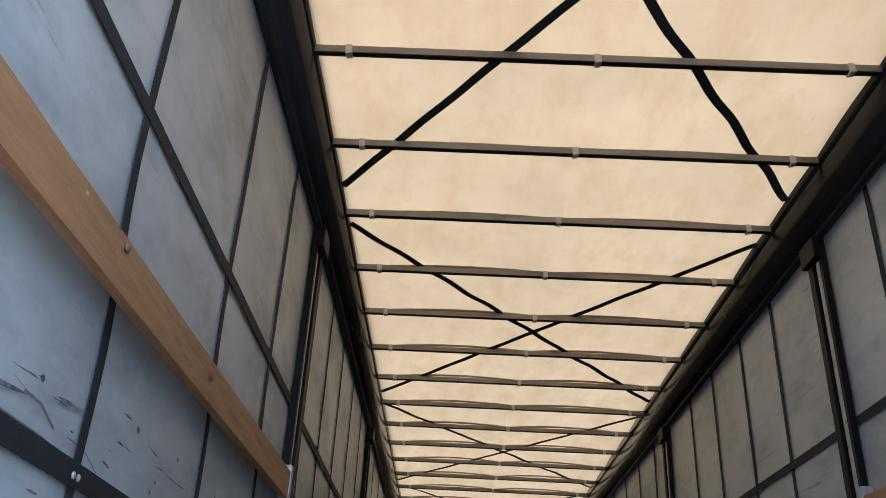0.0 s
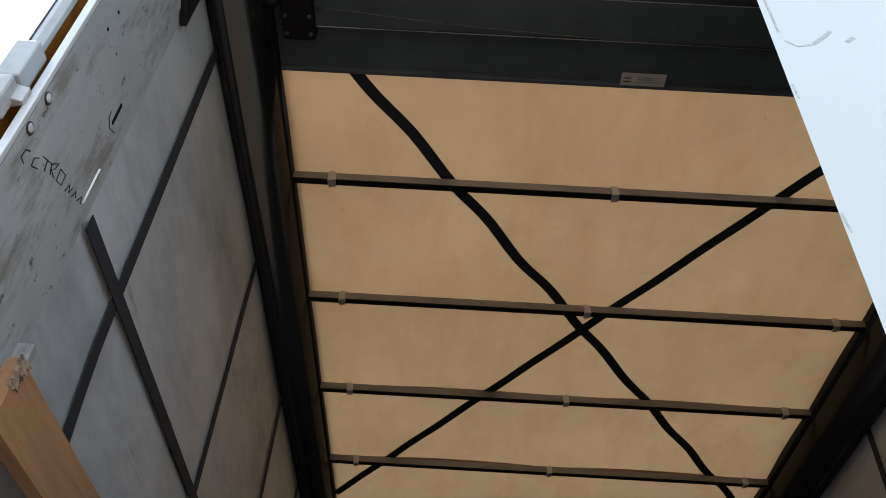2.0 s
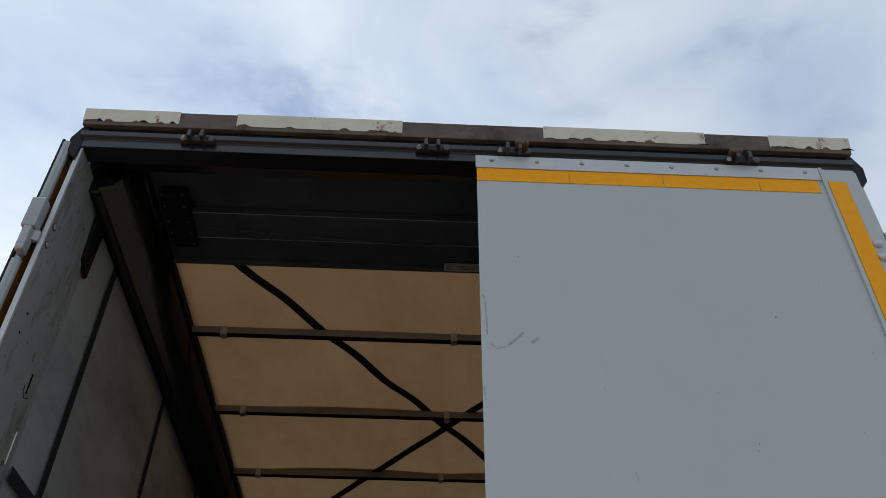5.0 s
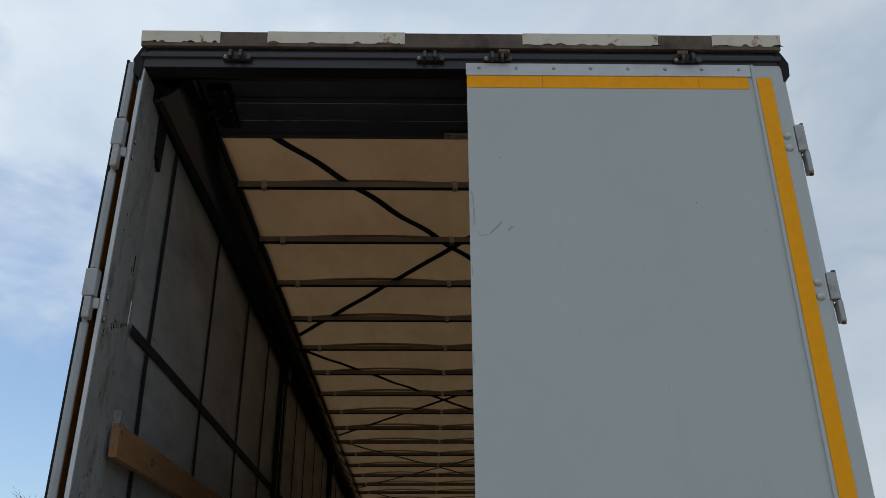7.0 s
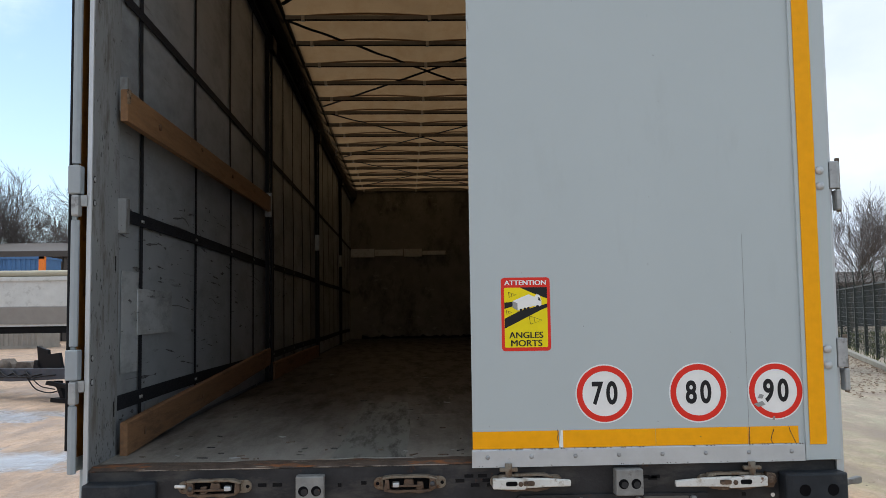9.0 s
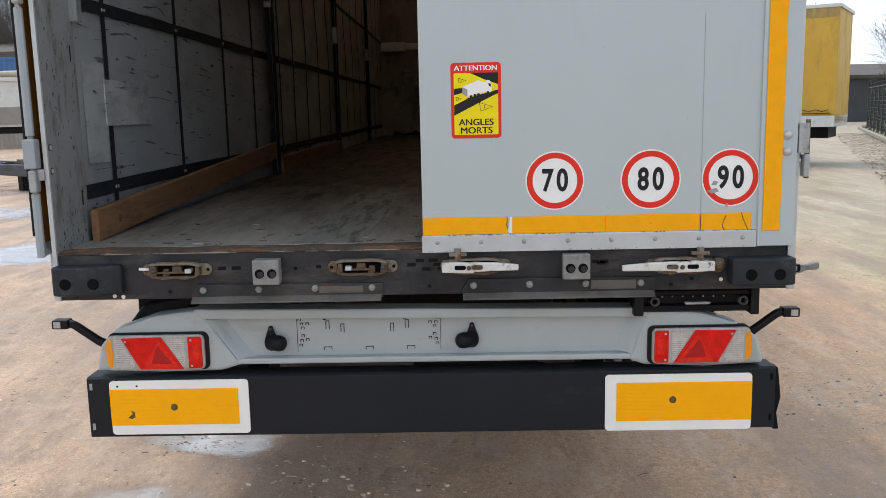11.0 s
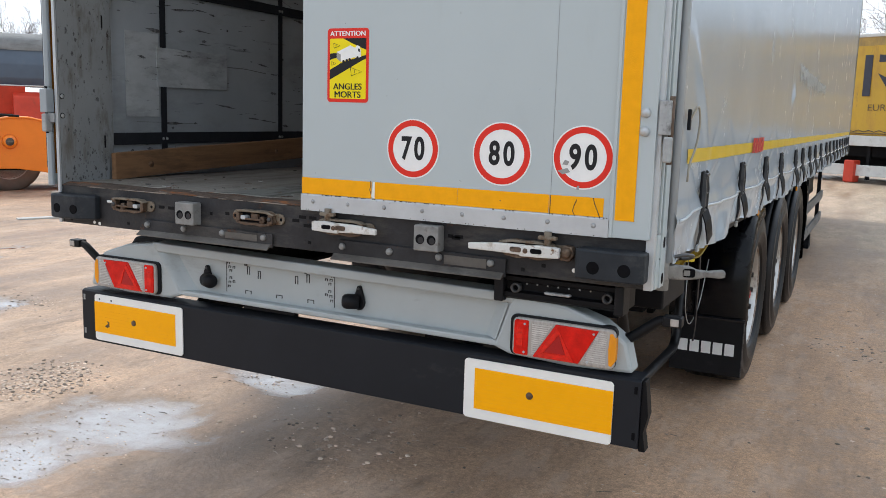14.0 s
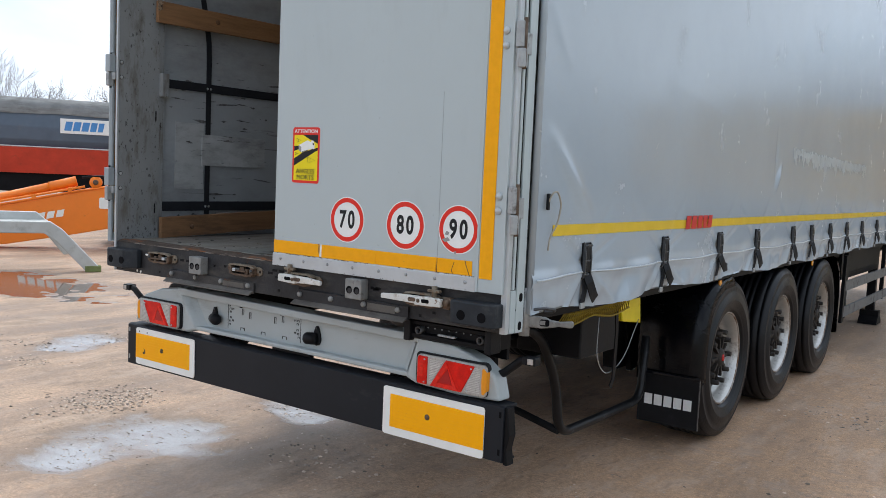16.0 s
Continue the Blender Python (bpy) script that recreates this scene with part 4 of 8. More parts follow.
def on_sticker(u, v):
    """A spot on the sticker, from its width and height in hundredths."""
    return (X0 + (X1 - X0) * u / 100, Z0 + (Z1 - Z0) * v / 100)


for name, outline, front, mat in (
        ("dark_beam", [(38, 86.5), (94, 86.5), (94, 71), (82, 74), (66, 78)], -0.0217, SBLACK),
        ("dark_beam", [(6.3, 66), (25, 67), (25, 61), (6.3, 57.5)], -0.0217, SBLACK),
        ("dark_beam", [(6.3, 44), (36, 54), (94, 64), (94, 59), (84, 56.5), (6.3, 30.5)], -0.0217, SBLACK),
        ("lorry_side", [(33, 65), (33, 55), (67, 61), (68, 73.5)], -0.0221, SWHITE),
        ("lorry_end", [(23, 68), (23, 59), (33, 55), (33, 65)], -0.0222, LABEL),
        ("lorry_roof", [(23, 68), (33, 65), (68, 73.5), (56, 77)], -0.0223, SWHITE),
        ("lorry_cab", [(68, 73.5), (72, 77), (78, 76), (82, 69), (82, 62), (75, 59.5), (67, 61)], -0.0224, SWHITE),
        ("cab_window", [(75, 73), (79, 72), (80.5, 67.5), (75.5, 69)], -0.0227, SBLACK)):
    part(name, prism(B(), [on_sticker(u, v) for u, v in outline], "y", front, front + 0.0006), mat, st)
for u, v in ((40, 55.5), (48, 57), (74, 60.5), (55, 58)):
    x, z = on_sticker(u, v)
    part("lorry_wheel", lathe(B(), [(0.0046, -0.0228), (0.0046, -0.0222)], 12, "y", False, at=(x, 0, z)), SBLACK, st)
for u, v, w in ((23, 76.5, 16), (16, 52.5, 12), (70, 41.5, 27)):
    a = [on_sticker(u - w / 2, v + w * 0.22), on_sticker(u + w / 2, v), on_sticker(u - w * 0.4, v - w * 0.2)]
    part("triangle", tube(B(), [(x, -0.0217, z) for x, z in a + a[:1]], 0.0009, 4), SBLACK, st)
    x, z = on_sticker(u - w * 0.12, v)
    part("mark", box(B(), x - 0.0008, x + 0.0008, -0.0219, -0.0213, z - w * 0.00016, z + w * 0.00026), SBLACK, st)
for text, z, size, mt, sx in (("ATTENTION", Z1 - 0.0185, 0.0235, SWHITE, 1.08), ("ANGLES", Z0 + 0.052, 0.0305, SBLACK, 1.04), ("MORTS", Z0 + 0.025, 0.0305, SBLACK, 1.08)):
    bm = B()
    for dx in (-0.0007, 0.0, 0.0007):
        me = bpy.data.meshes.new("strike")
        one = moved(words(text, size), (X0 + X1) / 2 + dx, -0.0221 - 0.0001 * (dx > 0) + 0.0001 * (dx < 0), z, sx, 0.98)
        one.to_mesh(me)
        one.free()
        bm.from_mesh(me)
        bpy.data.meshes.remove(me)
    part("lettering", bm, mt, st)

# lamp carrier
car = part("lamp_carrier", prism(B(), [(-1.185, 0.752), (-1.165, 0.845), (-1.105, 0.905), (-0.965, 0.952), (-0.80, 0.972), (-0.775, 0.935), (-0.67, 0.785), (-0.655, 0.768), (-0.73, 0.745), (-0.95, 0.742)], "y", 0.075, 0.16, 0.012), CARRIER, trailer, "light grey plastic lamp and plate carrier")
part("carrier_end", prism(B(), [(0.79, 0.952), (0.985, 0.932), (1.11, 0.895), (1.19, 0.838), (1.215, 0.742), (1.0, 0.732), (0.79, 0.742), (0.73, 0.764), (0.742, 0.785), (0.785, 0.918)], "y", 0.075, 0.16, 0.012), CARRIER, car)
part("carrier_top", prism(B(), [(-0.82, 0.974), (-0.79, 0.936), (0.80, 0.918), (0.81, 0.952), (0.15, 0.960), (-0.35, 0.967)], "y", 0.072, 0.17, 0.006), CARRIER, car)
part("carrier_lip", prism(B(), [(-0.69, 0.765), (-0.68, 0.787), (0.75, 0.784), (0.75, 0.762)], "y", 0.080, 0.16, 0.006), CARRIER, car)
part("plate_recess", prism(B(), [(-0.70, 0.776), (-0.80, 0.95), (0.80, 0.935), (0.76, 0.774)], "y", 0.118, 0.15, 0.003), CARRIER, car, "recessed number plate panel")
for s, x, z, a in ((1, -0.772, 0.934, -0.664), (-1, 0.783, 0.917, 0.740)):
    bm = B()
    grid(bm, [0.0, 0.5, 1.0], [0, 1, 2, 3, 4], lambda u, k: (x + (a - x) * u + s * (-0.004, 0.004, 0.020, 0.040, 0.052)[int(k)], (0.0745, 0.078, 0.096, 0.112, 0.1185)[int(k)], z + (0.786 - z) * u))
    bmesh.ops.recalc_face_normals(bm, faces=bm.faces[:])
    part("recess_side", bm, CARRIER, car)
for x, way in ((-0.553, 1), (0.176, -1)):
    drop = [(x + 0.0245 * math.cos(radians(a)), 0.838 + 0.031 * math.sin(radians(a))) for a in range(160, 381, 20)] + [(x + 0.010, 0.886), (x + 0.007, 0.897), (x, 0.900), (x - 0.007, 0.897), (x - 0.010, 0.886)]
    p = part("plate_lamp", prism(B(), drop, "y", 0.104, 0.119, 0.003), RUBBER, trailer, "black number plate lamp")
    mt = Matrix.Translation((x - way * 0.004, 0.106, 0.840)) @ Matrix.Rotation(math.atan2(-0.5, way), 4, "Z")
    part("lamp_barrel", moved(lathe(B(), [(0.004, 0.066), (0.018, 0.064), (0.026, 0.056), (0.029, 0.044), (0.028, 0.0)], 20, "x"), m=mt), RUBBER, p)
    part("pivot_screw", lathe(B(), [(0.002, 0.1015), (0.005, 0.1025), (0.0055, 0.1045)], 10, "y", at=(x, 0, 0.889)), GUN, p)


def staple(bm, x, z, w=0.012, h=0.010):
    """A moulded slot for a plate clip, open below."""
    t = 0.0024
    for a, b, c, d in ((x, x + t, z - h, z), (x + w - t, x + w, z - h, z), (x, x + w, z - t, z)):
        box(bm, a, b, 0.1160, 0.1182, c, d)


bm = B()
for x, z in ((-0.455, 0.924), (-0.448, 0.908), (-0.443, 0.893), (-0.427, 0.908), (-0.443, 0.864), (-0.448, 0.846), (-0.452, 0.829), (-0.427, 0.850), (-0.394, 0.934)):
    staple(bm, x, z)
    staple(bm, -0.408 - x, z)
for x, z in ((-0.354, 0.914), (-0.300, 0.902), (-0.120, 0.902), (-0.066, 0.914)):
    staple(bm, x, z, 0.014, 0.032)
for x in (-0.363, -0.211, -0.061):
    staple(bm, x, 0.817, 0.030, 0.014)
box(bm, -0.459, -0.4575, 0.1160, 0.1182, 0.80, 0.925)
box(bm, 0.0615, 0.063, 0.1160, 0.1182, 0.80, 0.925)
tagged(part("clip_slot_pattern", bm, SILL, car, "dark moulded clip slots"), kind="stuff")
for x in (-0.356, -0.066):
    part("plate_clip", prism(B(), [(x - 0.014, 0.930), (x - 0.014, 0.940), (x + 0.016, 0.940), (x + 0.016, 0.933), (x + 0.004, 0.930), (x + 0.004, 0.918), (x - 0.006, 0.918), (x - 0.006, 0.930)], "y", 0.108, 0.119), RUBBER, car)


def rear_lamp(xi, xo, z0, z1):
    """A rear lamp from its inner to its outer end: black frame, red end, ribbed clear field, slanted red field with triangle, amber end."""
    w = xo - xi
    def at(u, v):
        return (xi + w * u, z0 + (z1 - z0) * v)
    lo, hi = min(xi, xo), max(xi, xo)
    d = 0.013 if w > 0 else -0.013
    fr = part("rear_lamp", prism(B(), rrect(min(xi - d, xo), max(xi - d, xo), z0 - 0.003, z1 + 0.007, 0.022), "y", 0.066, 0.092, 0.003), RUBBER, trailer, "red, clear and amber rear lamp in black frame")
    part("lens_body", prism(B(), rrect(lo, hi, z0, z1, 0.020), "y", 0.052, 0.072, 0.007), LCLEAR, fr, "clear lens rim")
    for u0, u1, e0, e1 in ((0.19, 0.22, 0.19, 0.43), (0.68, 0.93, 0.85, 0.93)):
        n = 15
        for k in range(n):
            v = 0.10 + 0.80 * (k + 0.5) / n
            a, b = u0 + (e0 - u0) * v + 0.01, u1 + (e1 - u1) * v - 0.01
            if b - a > 0.015:
                part("lens_rib", prism(B(), [at(a, v - 0.017), at(a, v + 0.017), at(b, v + 0.017), at(b, v - 0.017)], "y", 0.0498, 0.056), LRIB, fr)
    part("red_end", prism(B(), [at(0.022, 0.10), at(0.022, 0.90), at(0.04, 0.95), at(0.165, 0.95), at(0.165, 0.05), at(0.04, 0.05)], "y", 0.047, 0.060, 0.003), LRED, fr)
    part("red_bulb_glow", prism(B(), [at(0.05, 0.28), at(0.05, 0.72), at(0.115, 0.72), at(0.115, 0.28)], "y", 0.0455, 0.050, 0.001), LREDLIT, fr, "paler red bulb window")
    part("slanted_red_field", prism(B(), [at(0.215, 0.04), at(0.435, 0.95), at(0.845, 0.93), at(0.665, 0.04)], "y", 0.047, 0.060, 0.003), LRED, fr)
    for q in ([(0.245, 0.06), (0.455, 0.88), (0.475, 0.72), (0.325, 0.20)], [(0.245, 0.06), (0.325, 0.20), (0.545, 0.20), (0.625, 0.06)], [(0.625, 0.06), (0.545, 0.20), (0.475, 0.72), (0.455, 0.88)]):
        part("triangle_edge", prism(B(), [at(*p) for p in q], "y", 0.0445, 0.050, 0.001), LREDLIT, fr, "bright red triangle reflector")
    part("triangle_core", prism(B(), [at(0.335, 0.215), at(0.47, 0.68), at(0.54, 0.215)], "y", 0.0452, 0.049, 0.001), LREDDARK, fr)
    part("amber_end", prism(B(), [at(0.945, 0.10), at(0.935, 0.50), at(0.945, 0.90), at(0.975, 0.92), at(1.008, 0.76), at(1.008, 0.24), at(0.975, 0.08)], "y", 0.050, 0.088, 0.004), LAMBER, fr)
    for u, v in ((0.13, 0.86), (0.13, 0.13), (0.80, 0.84), (0.75, 0.12)):
        x, z = at(u, v)
        part("screw", lathe(B(), [(0.003, 0.0435), (0.0042, 0.046), (0.0042, 0.049)], 8, "y", at=(x, 0, z)), ALU, fr)


rear_lamp(-0.782, -1.132, 0.757, 0.886)
rear_lamp(0.812, 1.160, 0.750, 0.880)

# side marker arms
for sx in (-1, 1):
    arm = part("marker_arm", tube(B(), rounded([(sx * 1.10, 0.14, 0.815), (sx * 1.185, 0.135, 0.842), (sx * 1.278, 0.125, 0.916), (sx * 1.315, 0.125, 0.918)], 0.02), 0.018, 8, 0.015), RUBBER, trailer, "black rubber side marker arm")
    part("marker_lamp", box(B(), min(sx * 1.288, sx * 1.348), max(sx * 1.288, sx * 1.348), 0.102, 0.148, 0.901, 0.934, 0.005), RUBBER, arm)
    part("marker_lens", box(B(), min(sx * 1.314, sx * 1.340), max(sx * 1.314, sx * 1.340), 0.099, 0.103, 0.906, 0.929, 0.002), LCLEAR, arm, "small clear marker lens")

# underrun bumper with boards
bp = part("underrun_bumper", prism(B(), [(0.05, 0.512), (0.05, 0.728), (0.062, 0.734), (0.15, 0.734), (0.15, 0.722), (0.066, 0.722), (0.066, 0.518), (0.15, 0.518), (0.15, 0.508), (0.056, 0.508)], "x", -1.215, 1.25, 0.002), BUMPER, trailer, "dark anthracite underrun bumper")
# left slots painted pale for the bright background behind, right ones black for shade
for sx, x in ((-1, -1.2), (1, 1.235)):
    for z in (0.55, 0.70):
        part("slot", box(B(), x - 0.005, x + 0.005, 0.0485, 0.052, z - 0.012, z + 0.012), LABEL if sx < 0 else DEEP, bp)
part("end_bracket", prism(B(), [(1.25, 0.50), (1.25, 0.73), (1.262, 0.73), (1.275, 0.62), (1.262, 0.56), (1.272, 0.50)], "y", 0.06, 0.11, 0.003), BLACK, bp, "bent torn bumper end")
for x0, x1, z0, z1, am in ((-1.132, -0.630, 0.520, 0.722, (-1.132, -0.668, 0.556, 0.690)), (0.646, 1.166, 0.508, 0.716, (0.686, 1.166, 0.544, 0.686))):
    bd = part("marker_board", prism(B(), rrect(x0, x1, z0, z1, 0.014), "y", 0.044, 0.0495, 0.001), WHITE, trailer, "white marker board with amber reflective field")
    part("amber_field", box(B(), am[0], am[1], 0.0425, 0.0442, am[2], am[3]), AMBER, bd, "amber reflective field")
    for k in range(9):
        z = am[2] + (am[3] - am[2]) * (k + 0.7) / 9.4
        part("reflector_rib", box(B(), am[0] + 0.002, am[1] - 0.002, 0.0417, 0.0427, z - 0.0022, z + 0.0022), AMBER, bd)
    xc = (x0 + x1) / 2 - 0.02
    part("rivet", lathe(B(), [(0.004, 0.036), (0.012, 0.040), (0.013, 0.043)], 12, "y", at=(xc, 0, 0.622)), RUSTY, bd)
    for x, z in ((x0 + 0.03, z1 - 0.02), (x0 + 0.10, z1 - 0.02)) if x0 < 0 else ():
        part("hole", lathe(B(), [(0.004, 0.0432), (0.004, 0.046)], 8, "y", at=(x, 0, z)), BLACK, bd)
    if x0 < 0:
        part("chip", prism(B(), [(-1.07, 0.585), (-1.052, 0.60), (-1.06, 0.612), (-1.046, 0.606), (-1.044, 0.588), (-1.056, 0.580)], "y", 0.0415, 0.0428), RUSTY, bd)
# plate lamp slider and struts behind the carrier
rk = part("slide_rail", prism(B(), [(0.070, 0.936), (0.052, 0.946), (0.052, 0.962), (0.075, 0.966), (0.075, 0.994), (0.058, 0.998), (0.058, 1.014), (0.20, 1.022), (0.20, 0.936)], "x", 0.752, 1.176, 0.002), BLACK, trailer, "black slide rail under the beam")
part("end_block", box(B(), 0.744, 0.778, 0.040, 0.12, 0.928, 1.020, 0.005), RUBBER, rk)
part("end_block", box(B(), 1.150, 1.180, 0.040, 0.12, 0.928, 1.024, 0.005), RUBBER, rk)
for x in (0.818, 1.126):
    part("tube_end", lathe(B(), [(0.010, 0.075), (0.010, 0.045), (0.0165, 0.044), (0.018, 0.075)], 18, "y", at=(x, 0, 0.978), caps=False), GUN, rk)
    part("tube_hole", lathe(B(), [(0.0095, 0.062), (0.0095, 0.070)], 14, "y", at=(x, 0, 0.978)), DEEP, rk)
part("handle", prism(B(), [(0.918, 0.974), (0.926, 0.968), (1.004, 0.968), (1.012, 0.974), (1.004, 0.977), (0.926, 0.977)], "y", 0.040, 0.056, 0.002), HINGE, rk)
# pale squares imitate the light coming through the rail's holes
for k in range(7):
    part("rail_hole_light", box(B(), 0.846 + k * 0.036, 0.851 + k * 0.036, 0.0725, 0.0755, 0.988, 0.993), LABEL, rk)
for x in (-0.62, 0.62):
    part("bumper_strut", prism(B(), [(0.15, 0.52), (0.15, 0.72), (0.45, 1.05), (0.75, 1.05), (0.75, 0.95)], "x", x - 0.04, x + 0.04, 0.004), BLACK, bp)
for x in (-0.86, -0.66, 0.66, 0.86):
    part("carrier_bracket", prism(B(), [(0.16, 0.80), (0.16, 0.93), (0.40, 1.04), (0.40, 0.98)], "x", x - 0.05, x + 0.05, 0.004), BLACK, car)
part("folded_step", prism(B(), [(-1.13, 0.86), (-1.05, 0.96), (-0.80, 1.015), (-0.45, 1.02), (-0.45, 0.99), (-0.80, 0.97), (-0.98, 0.92), (-1.08, 0.84)], "y", 0.20, 0.42, 0.01), RUBBER, trailer, "black curved plastic cover")

# roof rails
for sx in (-1, 1):
    prof = [(1.132, 4.090), (1.130, 3.998), (1.137, 3.996), (1.137, 3.986)] + [(1.226 - 0.092 * math.cos(radians(a)) ** 0.8, 3.975 - 0.142 * math.sin(radians(a))) for a in range(4, 88, 6)] + [(1.222, 3.827), (1.222, 3.815), (1.258, 3.815), (1.274, 3.835), (1.274, 4.045), (1.274, 4.09)]
    bm = B()
    prism(bm, [(sx * x, z) for x, z in prof], "y", 0.12, 13.6)
    for f in bm.faces:
        f.smooth = abs(f.normal.y) < 0.5
    rl = part("roof_rail", bm, RAIL, trailer, "dark rounded roof side rail")
    bm = B()
    tube(bm, [(sx * 1.225, 0.13, 3.81), (sx * 1.225, 13.55, 3.81)], 0.016, 8)
    part("track", bm, BLACK, rl)

# rear roof cover, black, with its beam
def cover(x, y):
    e = 0.006 * noise.noise((x * 6, y * 7, 1.0))
    return (x, y + (0.008 * noise.noise((x * 4.0, 0.0, 5.0)) if y > 0.7 else 0), 4.045 + e)


part("rear_roof_cover", grid(B(), steps(-1.25, 1.25, 60), steps(0.02, 0.713, 12), cover), BAND, trailer, "black rear roof cover sheet")
part("cover_hem", prism(B(), [(0.700, 4.02), (0.700, 4.041), (0.716, 4.041), (0.716, 4.02)], "x", -1.128, 1.128, 0.003), BAND, trailer)
bb = part("cover_beam", box(B(), -1.06, 1.06, 0.405, 0.535, 4.005, 4.037, 0.004), BAND, trailer, "black roof end beam with pale strips as edge glints")
# pale strips paint in the glints along the beam's two edges
for y in (0.402, 0.538):
    part("edge_glint", box(B(), -1.0, 1.0, y - 0.001, y + 0.001, 4.0025, 4.005), HINGE, bb)
part("loose_cable", tube(B(), rounded([(-0.99, 0.475, 3.998), (-0.92, 0.470, 3.990), (-0.7, 0.490, 3.987), (-0.3, 0.515, 3.984), (0.1, 0.528, 3.99), (0.8, 0.535, 4)], 0.2), 0.0022, 6), GUN, trailer)
for sx in (-1, 1):
    cr = part("roof_carriage", box(B(), sx * 1.05 - 0.05, sx * 1.05 + 0.05, 0.30, 0.58, 3.985, 4.035, 0.008), BLACK, trailer, "black roof carriage with bolts")
    for y in (0.30, 0.36, 0.44, 0.50, 0.56):
        for x in (-0.045, 0.045):
            part("bolt", lathe(B(), [(0.003, 3.979), (0.006, 3.981), (0.007, 3.986)], 6, "z", False, at=(sx * 1.05 + x * 0.8, y - 0.005, 0)), GUN, cr)
    part("roller", tube(B(), [(sx * 1.10, 0.44, 3.965), (sx * 1.14, 0.44, 3.965)], 0.014, 10), BLACK, cr)
    part("arm", prism(B(), [(0.12, 3.875), (0.12, 4.005), (0.28, 4.005), (0.28, 3.965)], "x", sx * 1.18 - 0.03, sx * 1.18 + 0.03, 0.004), BLACK, cr)
lb = part("type_label", box(B(), -0.060, 0.078, 0.655, 0.700, 4.015, 4.0185), LABEL, trailer, "small pale label with unreadable print")
for i, (x0, x1, y) in enumerate(((-0.01, 0.06, 0.668), (-0.01, 0.05, 0.676), (-0.01, 0.065, 0.685), (-0.052, -0.03, 0.672), (-0.052, -0.03, 0.686))):
    part("print_bar", box(B(), x0, x1, y - 0.0018, y + 0.0018, 4.0135, 4.0152), BLOCK if i < 3 else SILL, lb)

# roof sheet: one cloth, with a soft ripple at each bow
BOWS = [1.166 + 0.650 * i for i in range(20)]


def arch(x, i):
    """How high the cloth stands over a bow: down at the three clips, up between them."""
    return 4.046 + (0.036 + 0.008 * noise.noise((i * 1.7, round(x + 0.5) * 2.3, 0.0))) * abs(math.sin(math.pi * (x - 0.005))) ** 0.75


def sheet(x, y):
    ph = (y - 1.166) / 0.65
    z = arch(x, round(ph)) if abs(x) < 1.02 else 4.05
    sag = math.sin(math.pi * (ph - math.floor(ph))) if ph > 0 else 0.0
    return (x, y, z + 0.012 * sag + 0.006 * noise.noise((x * 1.7, y * 1.3, 0.0)) + 0.004 * noise.noise((x * 6, y * 2.2, 3.0)) * sag + 0.0030 * noise.noise((x * 15, y * 2.5, 8.0)) + 0.0035 * sag * noise.noise((x * 3.2, y * 0.9, 5.0)))


part("roof_sheet", grid(B(), steps(-1.24, 1.24, 68), steps(0.69, 13.58, 460), sheet), ROOF, trailer, "translucent tan roof tarpaulin")
# bows with welts and clips
for i, y in enumerate(BOWS):
    bo = part("roof_bow", box(B(), -1.14, 1.14, y - 0.012, y + 0.012, 4.006, 4.041, 0.003), BOW, trailer, "grey steel roof bow")
    bm = B()
    lip = [-1.02 + 2.04 * k / 80 for k in range(81)]
    grid(bm, lip, [0, 1, 2], lambda x, k: (x, y + 0.004 + 0.95 * (arch(x, i) - 4.046) + 0.012 * k, arch(x, i) - 0.003 - 0.012 * (k == 1)))
    part("sheet_welt", bm, HEM, bo, "double tan cloth hem")
    # black strip: the shade on the bow's underside put in as colour
    part("bow_underside_shade", box(B(), -1.14, 1.14, y - 0.0125, y + 0.0125, 4.002, 4.0065), BLACK, bo)
    for x in (-0.993, 0.005, 1.012):
        part("clip", prism(B(), [(x - 0.013, 3.993), (x - 0.016, 4.041), (x + 0.012, 4.041), (x + 0.015, 4)], "y", y - 0.019, y + 0.019, 0.003), CLIP, bo, "bright metal clip")
# crossed straps under the sheet
for c, k0 in ((1.925, 1.375), (5.335, 1.26), (8.55, 1.26), (11.7, 1.26)):
    for d, wig, c in ((1, 0.016, c), (-1, 0.006, c + 0.09)):
        pts = []
        for k in range(61):
            x = -1.13 + 2.26 * k / 60
            y = c + d * (x + 0.025) * k0 + wig * (noise.noise((x * 4.5, c, d)) + 0.6 * math.sin(x * 23 + c))
            if 0.70 < y < 13.5:
                pts.append((x, y, 4.051 + 0.004 * d))
        part("roof_strap", strip(B(), pts, 0.042, 0.002, (0, 0, -1)), STRAP, trailer, "black diagonal roof strap")

SCUFF = M("dark_scuff", (0.12, 0.12, 0.12), 0.6, var=0.3, vs=20)
# side curtains
def seam_z(y):
    """Height of the welded rope seam: it sags a little between the buckles."""
    k = min(abs(y - s) for s in STRAPS)
    return 1.238 - 0.010 * min(1.0, k / 0.35) + 0.006 * noise.noise((y * 1.9, 0, 2.0))


